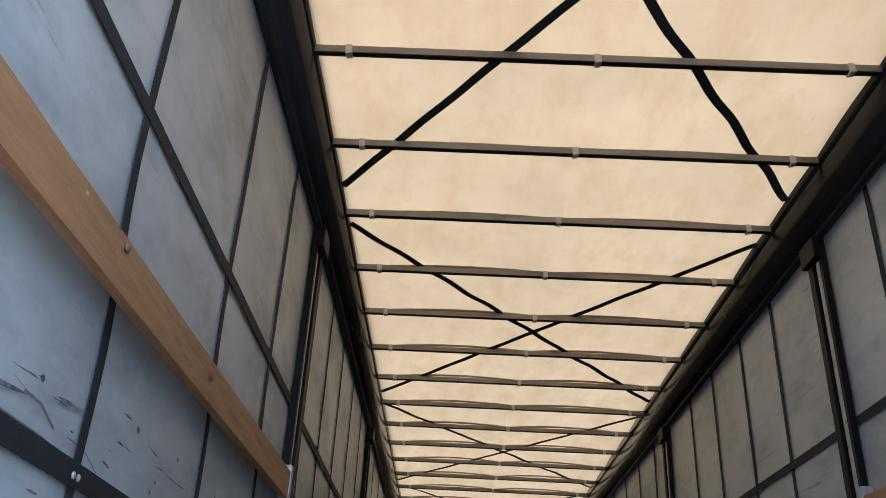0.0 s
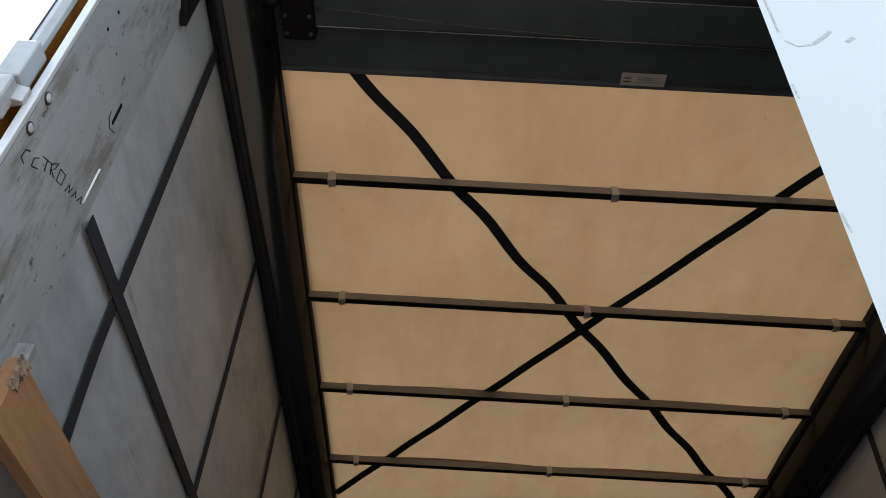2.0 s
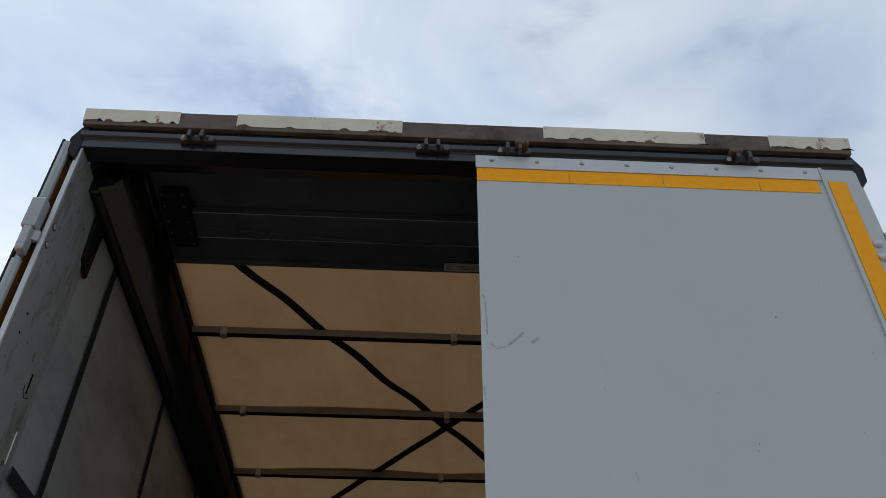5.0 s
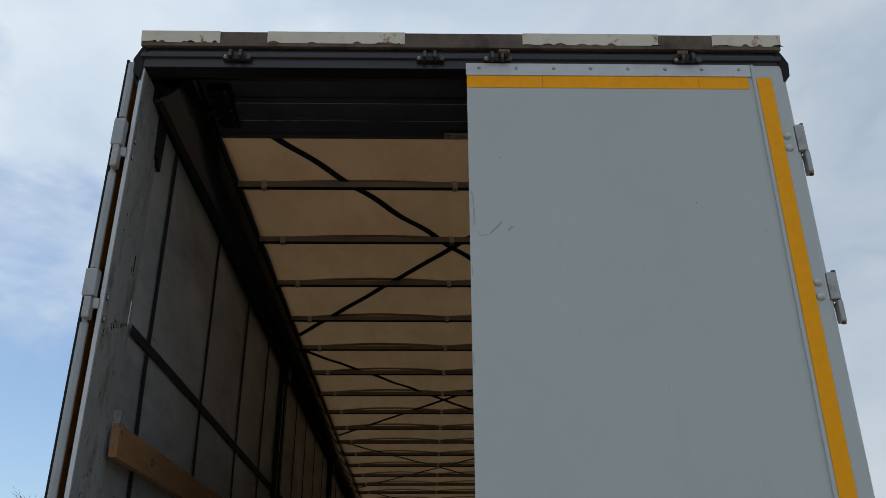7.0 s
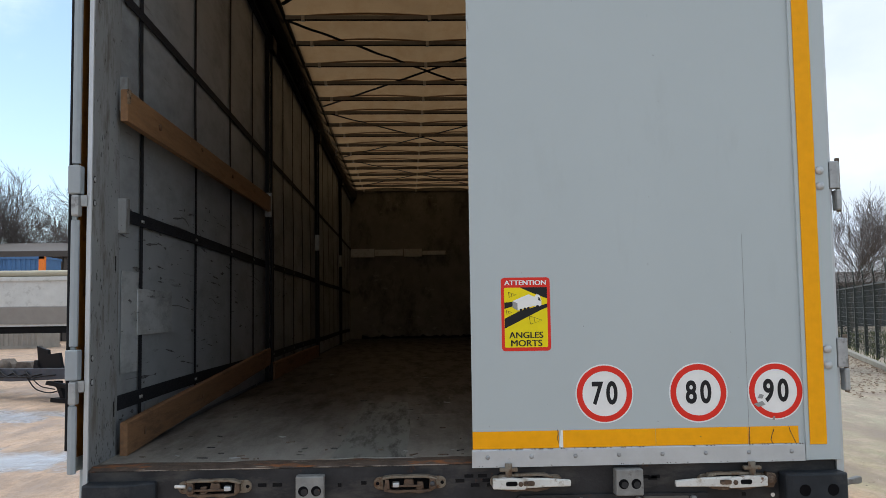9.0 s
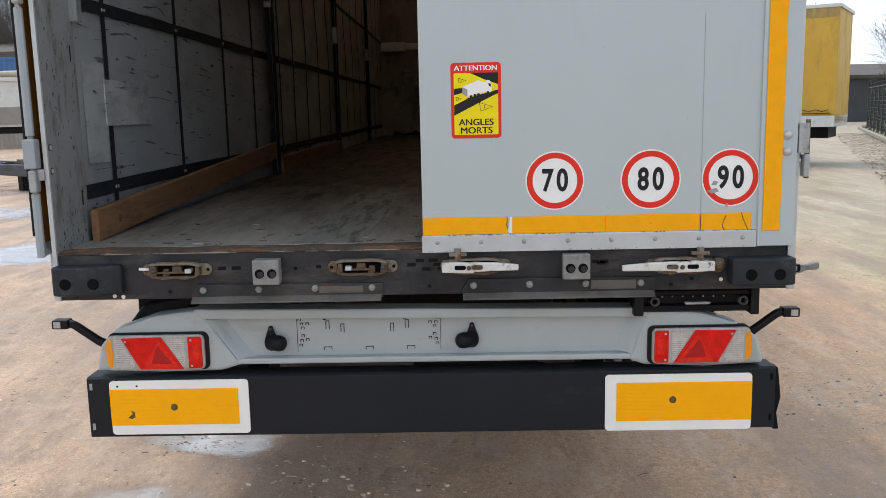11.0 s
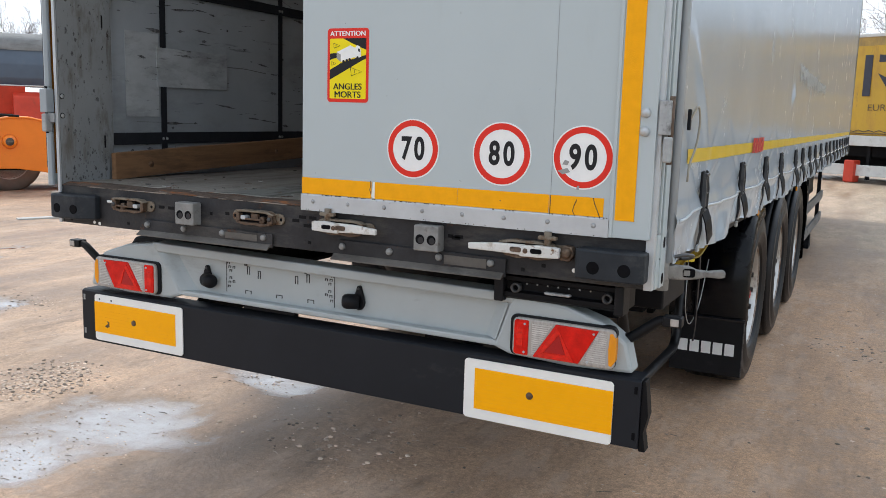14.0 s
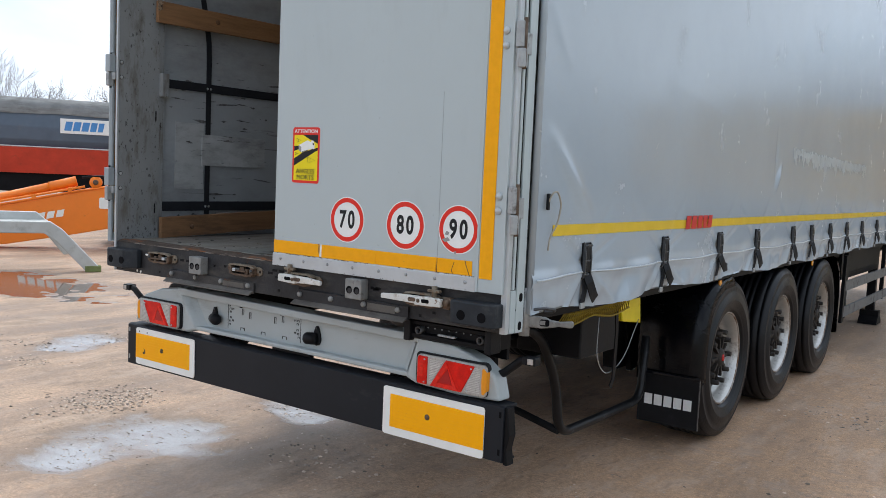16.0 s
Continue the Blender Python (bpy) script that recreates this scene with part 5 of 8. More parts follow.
def side_x(y, z, sx):
    """How far out the curtain hangs: pulled in at the buckles, slack below, a few folds."""
    k = min(abs(y - s) for s in STRAPS)
    low = max(0.0, min(1.0, (1.32 - z) / 0.22))
    d = 0.010 * low * math.cos(min(k / 0.36, 1) * math.pi) * -1
    d += 0.006 * noise.noise((y * 0.9, z * 0.8, sx)) + 0.0028 * noise.noise((y * 2.4, z * 1.5, sx + 9.0)) + 0.003 * noise.noise((y * 3.1, z * 2.0, sx + 4.0)) * (0.3 + low)
    d += 0.010 * math.exp(-((z - seam_z(y)) / 0.03) ** 2)
    d += 0.015 * math.exp(-((y - 0.24 - 1.05 * (1.82 - z)) / 0.050) ** 2) * max(0, min(1, (z - 1.38) * 5)) * max(0, min(1, (1.84 - z) * 5))
    d += 0.003 * math.exp(-((y - 0.17 - 0.75 * (2.34 - z)) / 0.040) ** 2) * max(0, min(1, (z - 2.05) * 6)) * max(0, min(1, (2.42 - z) * 6))
    d += 0.0005 * math.exp(-((z - 2.28 + 0.145 * (y - 0.6) - 0.03 * noise.noise((y * 1.4, 0.5, 0))) / 0.035) ** 2) * max(0, min(1, (y - 0.5) * 2)) * max(0, min(1, (4.6 - y) * 0.8))
    d += 0.012 * low * math.sin((y - 1.25 * z) * 16 + 3 * noise.noise((y * 2, z, 1.0))) * max(0.0, 0.5 + noise.noise((y * 1.3, 4.0, sx)))
    d += 0.018 * math.exp(-((y - 3.50 - 0.55 * (z - 1.72)) / 0.030) ** 2) * max(0, 1 - abs(z - 1.72) * 9) - 0.007 * math.exp(-((y - 3.42) / 0.02) ** 2) * max(0, 1 - abs(z - 1.86) * 4)
    d += 0.012 * low * noise.noise((y * 6.5, z * 9, 7.0)) + 0.005 * low * noise.noise((y * 17, z * 14, 2.0))
    s = min(STRAPS, key=lambda q: abs(q - y))
    if z < 1.27:
        for k, amp in ((0.55, 0.010), (-0.75, 0.008), (1.6, 0.006)):
            d += amp * math.exp(-(((y - s) - k * (1.27 - z)) / 0.022) ** 2) * min(1.0, (1.27 - z) * 12)
    elif z < 1.6:
        for k, amp in ((0.9, 0.008), (-1.6, 0.009), (2.6, 0.006)):
            d -= amp * math.exp(-(((y - s) - k * (z - 1.27)) / 0.03) ** 2) * max(0.0, 1 - (z - 1.27) / 0.33)
    return sx * (1.292 + d * (1.0 if sx > 0 else 0.3))


ZS = [1.085 + 0.30 * i / 26 for i in range(27)] + [1.385 + 0.99 * (i + 1) / 44 for i in range(44)] + [2.375 + 1.52 * (i + 1) / 14 for i in range(14)]
YS = {1: steps(0.125, 3.2, 280) + steps(3.2, 7.0, 200)[1:] + steps(7.0, 13.58, 150)[1:], -1: steps(0.125, 13.58, 160)}
RIGHT_STRAPS = [y + 0.075 for y in (0.515, 1.395, 2.255, 2.992, 4.24, 4.80, 5.425, 6.0, 7.25, 7.9, 8.55, 9.2, 10.5, 11.2, 11.9, 12.6)]


def lining_x(z, sx):
    """The inner face: on one side it bellies out low down and leans in towards the roof rail."""
    if sx > 0:
        return 1.262
    u = min(1.0, max(0.0, (z - 2.27) / 0.56))
    return 1.282 - 0.024 * u * u * (3 - 2 * u)


def inner_y(s, z, sx):
    """Where the webbing inside stands, beside the buckle outside."""
    if sx > 0:
        return s - 0.075
    u = (lining_x(z, sx) - 1.258) / 0.024
    return s - 0.075 + u * ((s + 2.845) * 0.030)


for sx in (-1, 1):
    cu = part("side_curtain", grid(B(), YS[sx], ZS, lambda y, z: (side_x(y, z, sx), y, z + (0.014 * math.sin(y * 5.1) + 0.010 * noise.noise((y * 2.3, 3.0, 0)) if z < 1.09 else 0))), CURTAIN, trailer, "silver-grey glossy curtain with creases")
    if sx > 0:
        part("rope_seam", tube(B(), [(side_x(y, seam_z(y), sx) + 0.001, y, seam_z(y)) for y in steps(0.15, 13.5, 300)], 0.0045, 6), SEAM, cu, "pale welded rope seam")
        bm = B()
        grid(bm, steps(0.285, 13.5, 400), [1.398, 1.421, 1.444], lambda y, z: (side_x(y, z, sx) + 0.0022, y, z))
        part("curtain_stripe", bm, STRIPE, cu, "yellow reflective curtain stripe")
        for a, b in ((1.752, 1.822), (1.840, 1.915), (1.932, 2.008), (2.024, 2.092), (2.108, 2.170)):
            part("logo_block", grid(B(), steps(a, b, 5), steps(1.393, 1.465, 5), lambda y, z: (side_x(y, z, sx) + 0.0058, y + (z - 1.43) * 0.12, z)), LOGORED, cu, "plain red logo block")
        part("roller_pole", tube(B(), [(1.288, 0.136, 1.10), (1.288, 0.136, 3.85)], 0.015, 12), CURTAIN, cu)
        hk = part("tension_hook", tube(B(), rounded([(1.300, 0.215, 1.52), (1.325, 0.215, 1.575), (1.325, 0.255, 1.58), (1.325, 0.29, 1.53), (1.32, 0.275, 1.45), (1.31, 0.235, 1.40), (1.31, 0.225, 1.345)], 0.03), 0.0038, 8), M("beige_webbing", (0.34, 0.31, 0.25), 0.6, var=0.2, vs=30), cu, "beige loop of webbing on a dark hook")
        part("hook_plate", box(B(), 1.300, 1.311, 0.207, 0.223, 1.505, 1.57, 0.003), RUBBER, cu)
        # old lettering rubbed off: streaky patches
        bm = B()
        random.seed(5)
        for k in range(120):
            y = 3.85 + k * 0.023
            z = 1.935 + random.uniform(-0.012, 0.012) - k * 0.0003
            h = random.uniform(0.04, 0.09) + 0.10 * max(0.0, noise.noise((k * 0.19, 0.3, 0)))
            w = random.uniform(0.018, 0.04)
            o = 0.0012 + 0.0003 * (k % 4)
            grid(bm, [y, y + w], [z - h, z], lambda yy, zz: (side_x(yy, zz, sx) + o, yy + (1.93 - zz) * 0.10, zz))
        tagged(part("rubbed_lettering", bm, M("rubbed_print", (0.46, 0.51, 0.53), 0.34, var=0.25, vs=14, bump=0.1, spot=((0.30, 0.31, 0.31), 0.55, 0.64, 18, (1, 1, 0.5)), spec=0.8), cu, "pale streaks of removed lettering"), kind="stuff")
    # inner lining with straps
    ln = part("curtain_lining", grid(B(), steps(0.26, 13.56, 200), steps(1.2, 3.82, 30), lambda y, z: (sx * (lining_x(z, sx) + 0.003 * noise.noise((y * 1.2, z * 1.1, sx)) + 0.0015 * noise.noise((y * 4, z * 3, 2.0))), y, z)), LINING, cu, "grey inner curtain face with scuffs")
    for s in STRAPS if sx < 0 else RIGHT_STRAPS:
        part("inner_strap", strip(B(), [(sx * (lining_x(z, sx) - 0.0055), inner_y(s, z, sx), z) for z in steps(1.30, 3.82, 24)], 0.037, 0.002, (-sx, 0, 0)), STRAP, cu, "black vertical webbing strap")
    for z, w in ((2.895, 0.040), (2.080, 0.050), (1.376, 0.055)):
        part("inner_belt", strip(B(), [(sx * (lining_x(z, sx) - 0.0075 - 0.001 * math.sin(y * 3)), y, z + 0.004 * math.sin(y * 1.3)) for y in steps(0.29, 13.5, 60)], w, 0.0025, (-sx, 0, 0)), STRAP, cu, "black horizontal webbing belt")
    for s in STRAPS[:8] if sx < 0 else ():
        for z in (1.376, 2.080):
            ix = lining_x(z, sx)
            for dy in (-0.012, 0.012):
                part("belt_rivet", lathe(B(), [(0.003, sx * (ix - 0.0145)), (0.007, sx * (ix - 0.0135)), (0.008, sx * (ix - 0.0095))], 8, "x", at=(0, inner_y(s, z, sx) + dy, z)), HINGE, cu)
    random.seed(4 + sx)
    for k in range(9):
        y, z, l = random.uniform(0.4, 3.4), random.choice((2.80, 2.72, 2.45, 1.95, 2.15, 1.75, 1.5)) + random.uniform(-0.05, 0.05), random.uniform(0.08, 0.5)
        part("lining_scuff", strip(B(), [(sx * (lining_x(z, sx) - 0.0052), y, z), (sx * (lining_x(z, sx) - 0.0056), y + l * 0.5, z - 0.004 * random.random()), (sx * (lining_x(z, sx) - 0.0052), y + l, z - 0.03 * random.random())], random.uniform(0.002, 0.006), 0.0006, (-sx, 0, 0)), SCUFF, cu)
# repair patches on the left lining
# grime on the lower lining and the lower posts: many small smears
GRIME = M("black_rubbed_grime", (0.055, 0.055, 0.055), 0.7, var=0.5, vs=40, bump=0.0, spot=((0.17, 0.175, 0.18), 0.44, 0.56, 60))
random.seed(57)
for sx in (-1, 1):
    gv_, gf_ = [], []
    for k in range(340):
        y, z = 0.34 + 5.2 * random.random() ** 1.1, random.choice((1.32, 1.50, 1.62, 1.74, 1.86, 1.98, 2.06, 2.22)) + random.gauss(0, 0.06)
        l, h, tilt = 0.02 + 0.16 * random.random() ** 2.5, 0.001 + 0.009 * random.random() ** 2.2, random.uniform(-0.15, 0.10)
        b, n = len(gv_), 6
        for j in range(n + 1):
            u = j / n
            hh = h * math.sin(math.pi * min(0.98, u + 0.02)) * random.uniform(0.3, 1.2)
            for q in (-1, 1):
                zz = z + tilt * l * u + q * hh + 0.002 * random.random()
                gv_.append((sx * (lining_x(zz, sx) - 0.0062), y + l * u, zz))
        for j in range(n):
            gf_.append((b + 2 * j, b + 2 * j + 2, b + 2 * j + 3, b + 2 * j + 1))
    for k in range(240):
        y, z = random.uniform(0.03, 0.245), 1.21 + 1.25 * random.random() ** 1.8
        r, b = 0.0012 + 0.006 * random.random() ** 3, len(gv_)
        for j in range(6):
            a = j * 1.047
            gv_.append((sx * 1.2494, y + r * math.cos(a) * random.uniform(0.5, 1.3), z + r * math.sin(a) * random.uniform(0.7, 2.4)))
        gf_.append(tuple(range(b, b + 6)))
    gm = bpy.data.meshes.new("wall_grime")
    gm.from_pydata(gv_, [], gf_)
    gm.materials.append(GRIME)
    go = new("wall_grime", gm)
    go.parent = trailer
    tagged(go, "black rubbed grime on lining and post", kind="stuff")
PATCH = M("pale_patch", (0.43, 0.455, 0.46), 0.5, var=0.18, vs=5, bump=0.1, spot=((0.24, 0.25, 0.255), 0.46, 0.68, 4, (1, 0.7, 1.8)), spot2=((0.07, 0.07, 0.07), 0.60, 0.66, 11, (1, 0.45, 3.0)))
for y0, y1, z0, z1 in ((0.385, 0.590, 1.480, 1.870), (0.575, 1.070, 1.623, 1.807), (0.69, 0.895, 1.312, 1.342)):
    part("repair_patch", box(B(), -1.2790, -1.2766 + 0.0048 * (y0 == 0.575), y0, y1, z0, z1, 0.0006), PATCH if z0 > 1.4 else LABEL, trailer, "pale scuffed repair patch")
# buckles along the lower curtain edge
random.seed(11)
for i, y in enumerate(STRAPS):
    x = side_x(y, 1.30, 1) + 0.004
    bk = part("curtain_buckle", box(B(), x, x + 0.010, y - 0.032, y + 0.032, 1.205, 1.362, 0.004), RUBBER, trailer, "dark metal curtain buckle with webbing tail")
    for dy in (-0.027, 0.027):
        part("buckle_cheek", prism(B(), [(x + 0.008, 1.20), (x + 0.022, 1.225), (x + 0.024, 1.30), (x + 0.016, 1.362), (x + 0.008, 1.366)], "y", y + dy - 0.004, y + dy + 0.004, 0.002), GUN, bk, "worn dark steel cheek")
    part("buckle_lever", box(B(), x + 0.009, x + 0.020, y - 0.020, y + 0.020, 1.235, 1.345, 0.004), RUBBER, bk)
    for z in (1.225, 1.285, 1.35):
        part("cross_pin", tube(B(), [(x + 0.017, y - 0.034, z), (x + 0.017, y + 0.034, z)], 0.005, 8), GUN, bk)
    part("webbing", strip(B(), [(x + 0.004, y, 1.22), (x + 0.006, y + 0.004, 1.15), (x - 0.004, y + 0.004, 1.09)], 0.044, 0.002, (1, 0, 0)), STRAP, bk)
    q = random.uniform(-0.03, 0.05)
    part("webbing_tail", strip(B(), [(x + 0.014, y, 1.225), (x + 0.026, y + 0.008, 1.19), (x + 0.030, y + 0.030 + q * 0.6, 1.145), (x + 0.028, y + 0.058 + q, 1.108 + abs(q))], 0.046, 0.005, (1, -0.25, 0)), RUBBER, bk)
    part("hook", box(B(), x - 0.004, x + 0.006, y - 0.018, y + 0.018, 1.075, 1.10, 0.002), HINGE, bk)

# pillars and front wall
for sx in (-1, 1):
    for y in ((3.62, 7.15, 10.7) if sx < 0 else (3.52, 6.72, 9.9)):
        bm = B()
        prism(bm, [(sx * 1.252, y - 0.07), (sx * 1.222, y - 0.07), (sx * 1.222, y - 0.045), (sx * 1.238, y - 0.045), (sx * 1.238, y + 0.02), (sx * 1.215, y + 0.02), (sx * 1.215, y + 0.07), (sx * 1.252, y + 0.07)], "z", 1.2, 3.83)
        pl = part("side_pillar", bm, BLACK, trailer, "dark steel side pillar")
        part("pillar_channel", box(B(), min(sx * 1.2375, sx * 1.226), max(sx * 1.2375, sx * 1.226), y - 0.028, y + 0.004, 1.22, 3.78, 0.003), HINGE, pl, "grey channel in the pillar")
        part("pillar_head", box(B(), min(sx * 1.25, sx * 1.19), max(sx * 1.25, sx * 1.19), y - 0.08, y + 0.09, 3.70, 3.81, 0.006), BLACK, pl)
        part("board_pocket", box(B(), min(sx * 1.25, sx * 1.20), max(sx * 1.25, sx * 1.20), y - 0.11, y - 0.07, 2.42, 2.60, 0.003), HINGE, pl)
fw = part("front_wall", box(B(), -1.30, 1.30, 13.55, 13.62, 1.05, 4.10, 0.004), FRONTWALL, trailer, "brown plywood front wall")
bm = B()
pts = [(-1.05 + 2.2 * k / 40, 1.24 + 0.035 * noise.noise((k * 0.45, 0, 0)) + 0.03 * (k % 7 == 0)) for k in range(41)]
prism(bm, [(-1.05, 1.2)] + pts + [(1.15, 1.2)], "y", 13.52, 13.549)
part("kick_plate", bm, BLACK, fw)
lbr = part("load_bar", box(B(), -1.24, -0.80, 13.40, 13.46, 2.74, 2.90, 0.006), LEVER, trailer, "pale load bar across the front wall")
for a, b, z0, z1 in ((-0.79, -0.26, 2.765, 2.88), (-0.24, 0.10, 2.745, 2.89), (0.11, 0.55, 2.775, 2.85)):
    part("bar_length", box(B(), a, b, 13.40, 13.45, z0, z1, 0.005), LEVER, lbr)

# underframe
for sx in (-1, 1):
    part("chassis_beam", prism(B(), [(sx * 0.58, 1.12), (sx * 0.72, 1.12), (sx * 0.72, 1.105), (sx * 0.655, 1.105), (sx * 0.655, 0.82), (sx * 0.72, 0.82), (sx * 0.72, 0.805), (sx * 0.58, 0.805), (sx * 0.58, 0.82), (sx * 0.645, 0.82), (sx * 0.645, 1.105), (sx * 0.58, 1.105)], "y", 0.3, 13.3), BLACK, trailer, "black steel chassis beam")
    part("side_raft", box(B(), min(sx * 1.255, sx * 1.215), max(sx * 1.255, sx * 1.215), 0.1, 13.55, 1.055, 1.165, 0.004), BLACK, trailer, "black outer frame profile")
for i in range(22):
    part("cross_member", box(B(), -1.215, 1.215, 0.45 + i * 0.6, 0.51 + i * 0.6, 1.12, 1.164), BLACK, trailer)
# panels added so that the space under the floor stays dark
part("under_dark_panel", box(B(), -0.10, 0.50, 1.16, 1.20, 0.40, 0.84, 0.004), BLACK, trailer, "black panel added to darken the space under the floor")
part("under_dark_panel", box(B(), -1.25, -0.90, 1.16, 1.20, 0.36, 1.05, 0.004), BLACK, trailer, "black panel added to darken the space under the floor")
# plates added beside the wheels to block light crossing underneath
for sx in (-1, 1):
    part("side_light_blocker", prism(B(), [(2.35, 0.82), (6.1, 0.82), (6.0, 0.40), (5.0, 0.36), (4.6, 0.52), (3.8, 0.36), (3.3, 0.52), (2.5, 0.40)], "x", sx * 0.70 - 0.02, sx * 0.70 + 0.02, 0.004), BLACK, trailer, "black plate added to block side light under the floor")
for a, b in ((-1.1, -0.60), (0.62, 1.1)):
    part("rear_inner_panel", box(B(), a, b, 0.3, 0.32, 0.86, 1.12, 0.003), BLACK, trailer, "black inner cross panel")

# wheels
def wheel(x, y, sx, guard):
    w = thing("wheel", "", "")
    w.parent = trailer
    w.matrix_basis = pose(x, y, 0.52, 0, 0, 0)
    R, hw = 0.522, 0.185
    side = [(0.295, 0.80), (0.318, 0.93), (0.322, 0.965), (0.330, 0.965), (0.334, 0.985), (0.375, 1.03), (0.379, 1.045), (0.386, 1.045), (0.390, 1.032), (0.428, 1.015), (0.432, 0.995), (0.462, 0.965), (0.466, 0.975), (0.474, 0.965), (0.478, 0.94), (0.503, 0.885), (0.512, 0.83), (0.515, 0.74), (0.508, 0.73), (0.508, 0.70), (0.518, 0.69), (R, 0.52)]
    prof = [(r, -hw * h) for r, h in side]
    for g in (-0.34, -0.12, 0.12, 0.34):
        prof += [(R, hw * (g - 0.03)), (R - 0.012, hw * (g - 0.025)), (R - 0.012, hw * (g + 0.025)), (R, hw * (g + 0.03))]
    prof += [(r, hw * h) for r, h in side[::-1]]
    part("tyre", lathe(B(), prof, 56, "x", caps=False), TYRE, w, "worn black tyre")
    bm = B()
    s = sx
    lathe(bm, [(0.290, s * 0.156), (0.284, s * 0.150), (0.276, s * 0.125), (0.268, s * 0.095), (0.265, s * 0.066), (0.257, s * 0.062), (0.250, s * 0.040), (0.236, s * 0.020), (0.300, s * -0.03)], 48, "x", caps=False)
    rm = part("rim", bm, RIM, w, "dirty silver steel rim")
    part("rim_lip", lathe(B(), [(0.306, s * 0.148), (0.305, s * 0.160), (0.297, s * 0.164), (0.290, s * 0.158), (0.290, s * 0.148)], 48, "x", caps=False), RUSTLIP, rm, "rust-stained rim lip")
    part("wheel_disc", lathe(B(), [(0.254, s * 0.030), (0.236, s * 0.056), (0.215, s * 0.074), (0.15, s * 0.078), (0.12, s * 0.078), (0.12, s * -0.01)], 40, "x"), DISC, w, "grimy dark wheel disc")
    hub = part("hub", lathe(B(), [(0.005, s * 0.150), (0.046, s * 0.148), (0.058, s * 0.140), (0.066, s * 0.116), (0.118, s * 0.106), (0.136, s * 0.09), (0.136, s * 0.02)], 28, "x"), HUB, w, "grimy brown wheel hub")
    part("hub_cap", lathe(B(), [(0.003, s * 0.158), (0.022, s * 0.156), (0.026, s * 0.146)], 14, "x"), LREDDARK if abs(y - 2.82) < 0.1 else HUB, w)
    for k in range(10):
        a = 2 * math.pi * k / 10
        part("wheel_nut", tube(B(), [(s * 0.070, 0.1675 * math.cos(a), 0.1675 * math.sin(a)), (s * 0.148, 0.1675 * math.cos(a), 0.1675 * math.sin(a))], 0.020, 8, 0.016), HUB, w)
        part("nut_collar", tube(B(), [(s * 0.074, 0.1675 * math.cos(a), 0.1675 * math.sin(a)), (s * 0.094, 0.1675 * math.cos(a), 0.1675 * math.sin(a))], 0.027, 8), HUB, w)
        part("hub_rib", box(B(), min(s * 0.090, s * 0.136), max(s * 0.090, s * 0.136), -0.008, 0.008, 0.062, 0.132, m=Matrix.Rotation(a + 0.3, 4, "X")), HUB, w)
    return w


for y in (2.82, 4.13, 5.44):
    for sx in (-1, 1):
        wheel(sx * 1.062, y, sx, True)
    part("axle", tube(B(), [(-0.95, y, 0.52), (0.95, y, 0.52)], 0.075, 14), BLACK, trailer, "black axle tube")
    for sx in (-1, 1):
        part("air_spring", lathe(B(), [(0.10, 0.45), (0.16, 0.50), (0.16, 0.74), (0.10, 0.80)], 18, "z", at=(sx * 0.6, y + 0.45, 0)), RUBBER, trailer)
        part("spring_hanger", prism(B(), [(y - 0.55, 0.82), (y - 0.30, 0.82), (y - 0.36, 0.44), (y - 0.50, 0.44)], "x", sx * 0.65 - 0.05, sx * 0.65 + 0.05), BLACK, trailer)
# mudguards and flap
def bulge(c):
    """Squares a circle off a little, as the guards are."""
    return math.copysign(abs(c) ** 0.62, c)


for sx in (-1, 1):
    for y, a0, a1 in ((2.82, 91, 183), (5.44, -12, 62)):
        bm = B()
        cross = [(0.86, -0.03), (0.865, 0.0), (1.19, 0.0), (1.228, -0.005), (1.254, -0.020), (1.268, -0.045), (1.272, -0.085)]
        grid(bm, [radians(a) for a in steps(a0, a1, 34)], list(range(len(cross))), lambda a, k: (sx * cross[k][0], y + (0.575 + cross[k][1]) * bulge(math.cos(a)), 0.52 + (0.568 + cross[k][1]) * bulge(math.sin(a))))
        bmesh.ops.solidify(bm, geom=bm.faces[:], thickness=0.006)
        part("mudguard", bm, GUARD, trailer, "glossy black plastic mudguard")
    fl = part("mud_flap", box(B(), min(sx * 0.885, sx * 1.270), max(sx * 0.885, sx * 1.270), 2.236, 2.248, 0.165, 0.485, 0.004), RUBBER, trailer, "black rubber mud flap with white logo blocks")
    part("flap_bar", box(B(), min(sx * 0.88, sx * 1.273), max(sx * 0.88, sx * 1.273), 2.230, 2.238, 0.470, 0.484, 0.002), GUARD, fl)
    part("flap_edge", box(B(), min(sx * 1.267, sx * 1.272), max(sx * 1.267, sx * 1.272), 2.233, 2.250, 0.165, 0.47, 0.002), GUN, fl)
    if sx > 0:
        for k in range(5):
            part("logo_block", prism(B(), [(0.930 + k * 0.062, 0.278), (0.930 + k * 0.062, 0.344), (0.980 + k * 0.062, 0.344), (0.980 + k * 0.062, 0.278)], "y", 2.2335, 2.2365), SWHITE, fl)
    part("side_marker", lathe(B(), [(0.022, sx * 1.262), (0.022, sx * 1.25)], 14, "x", at=(0, 2.52, 1.035)), LAMBER, trailer, "small amber side marker lamp")
    part("side_marker", lathe(B(), [(0.022, sx * 1.262), (0.022, sx * 1.25)], 14, "x", at=(0, 4.85, 1.035)), LAMBER, trailer, "small amber side marker lamp")
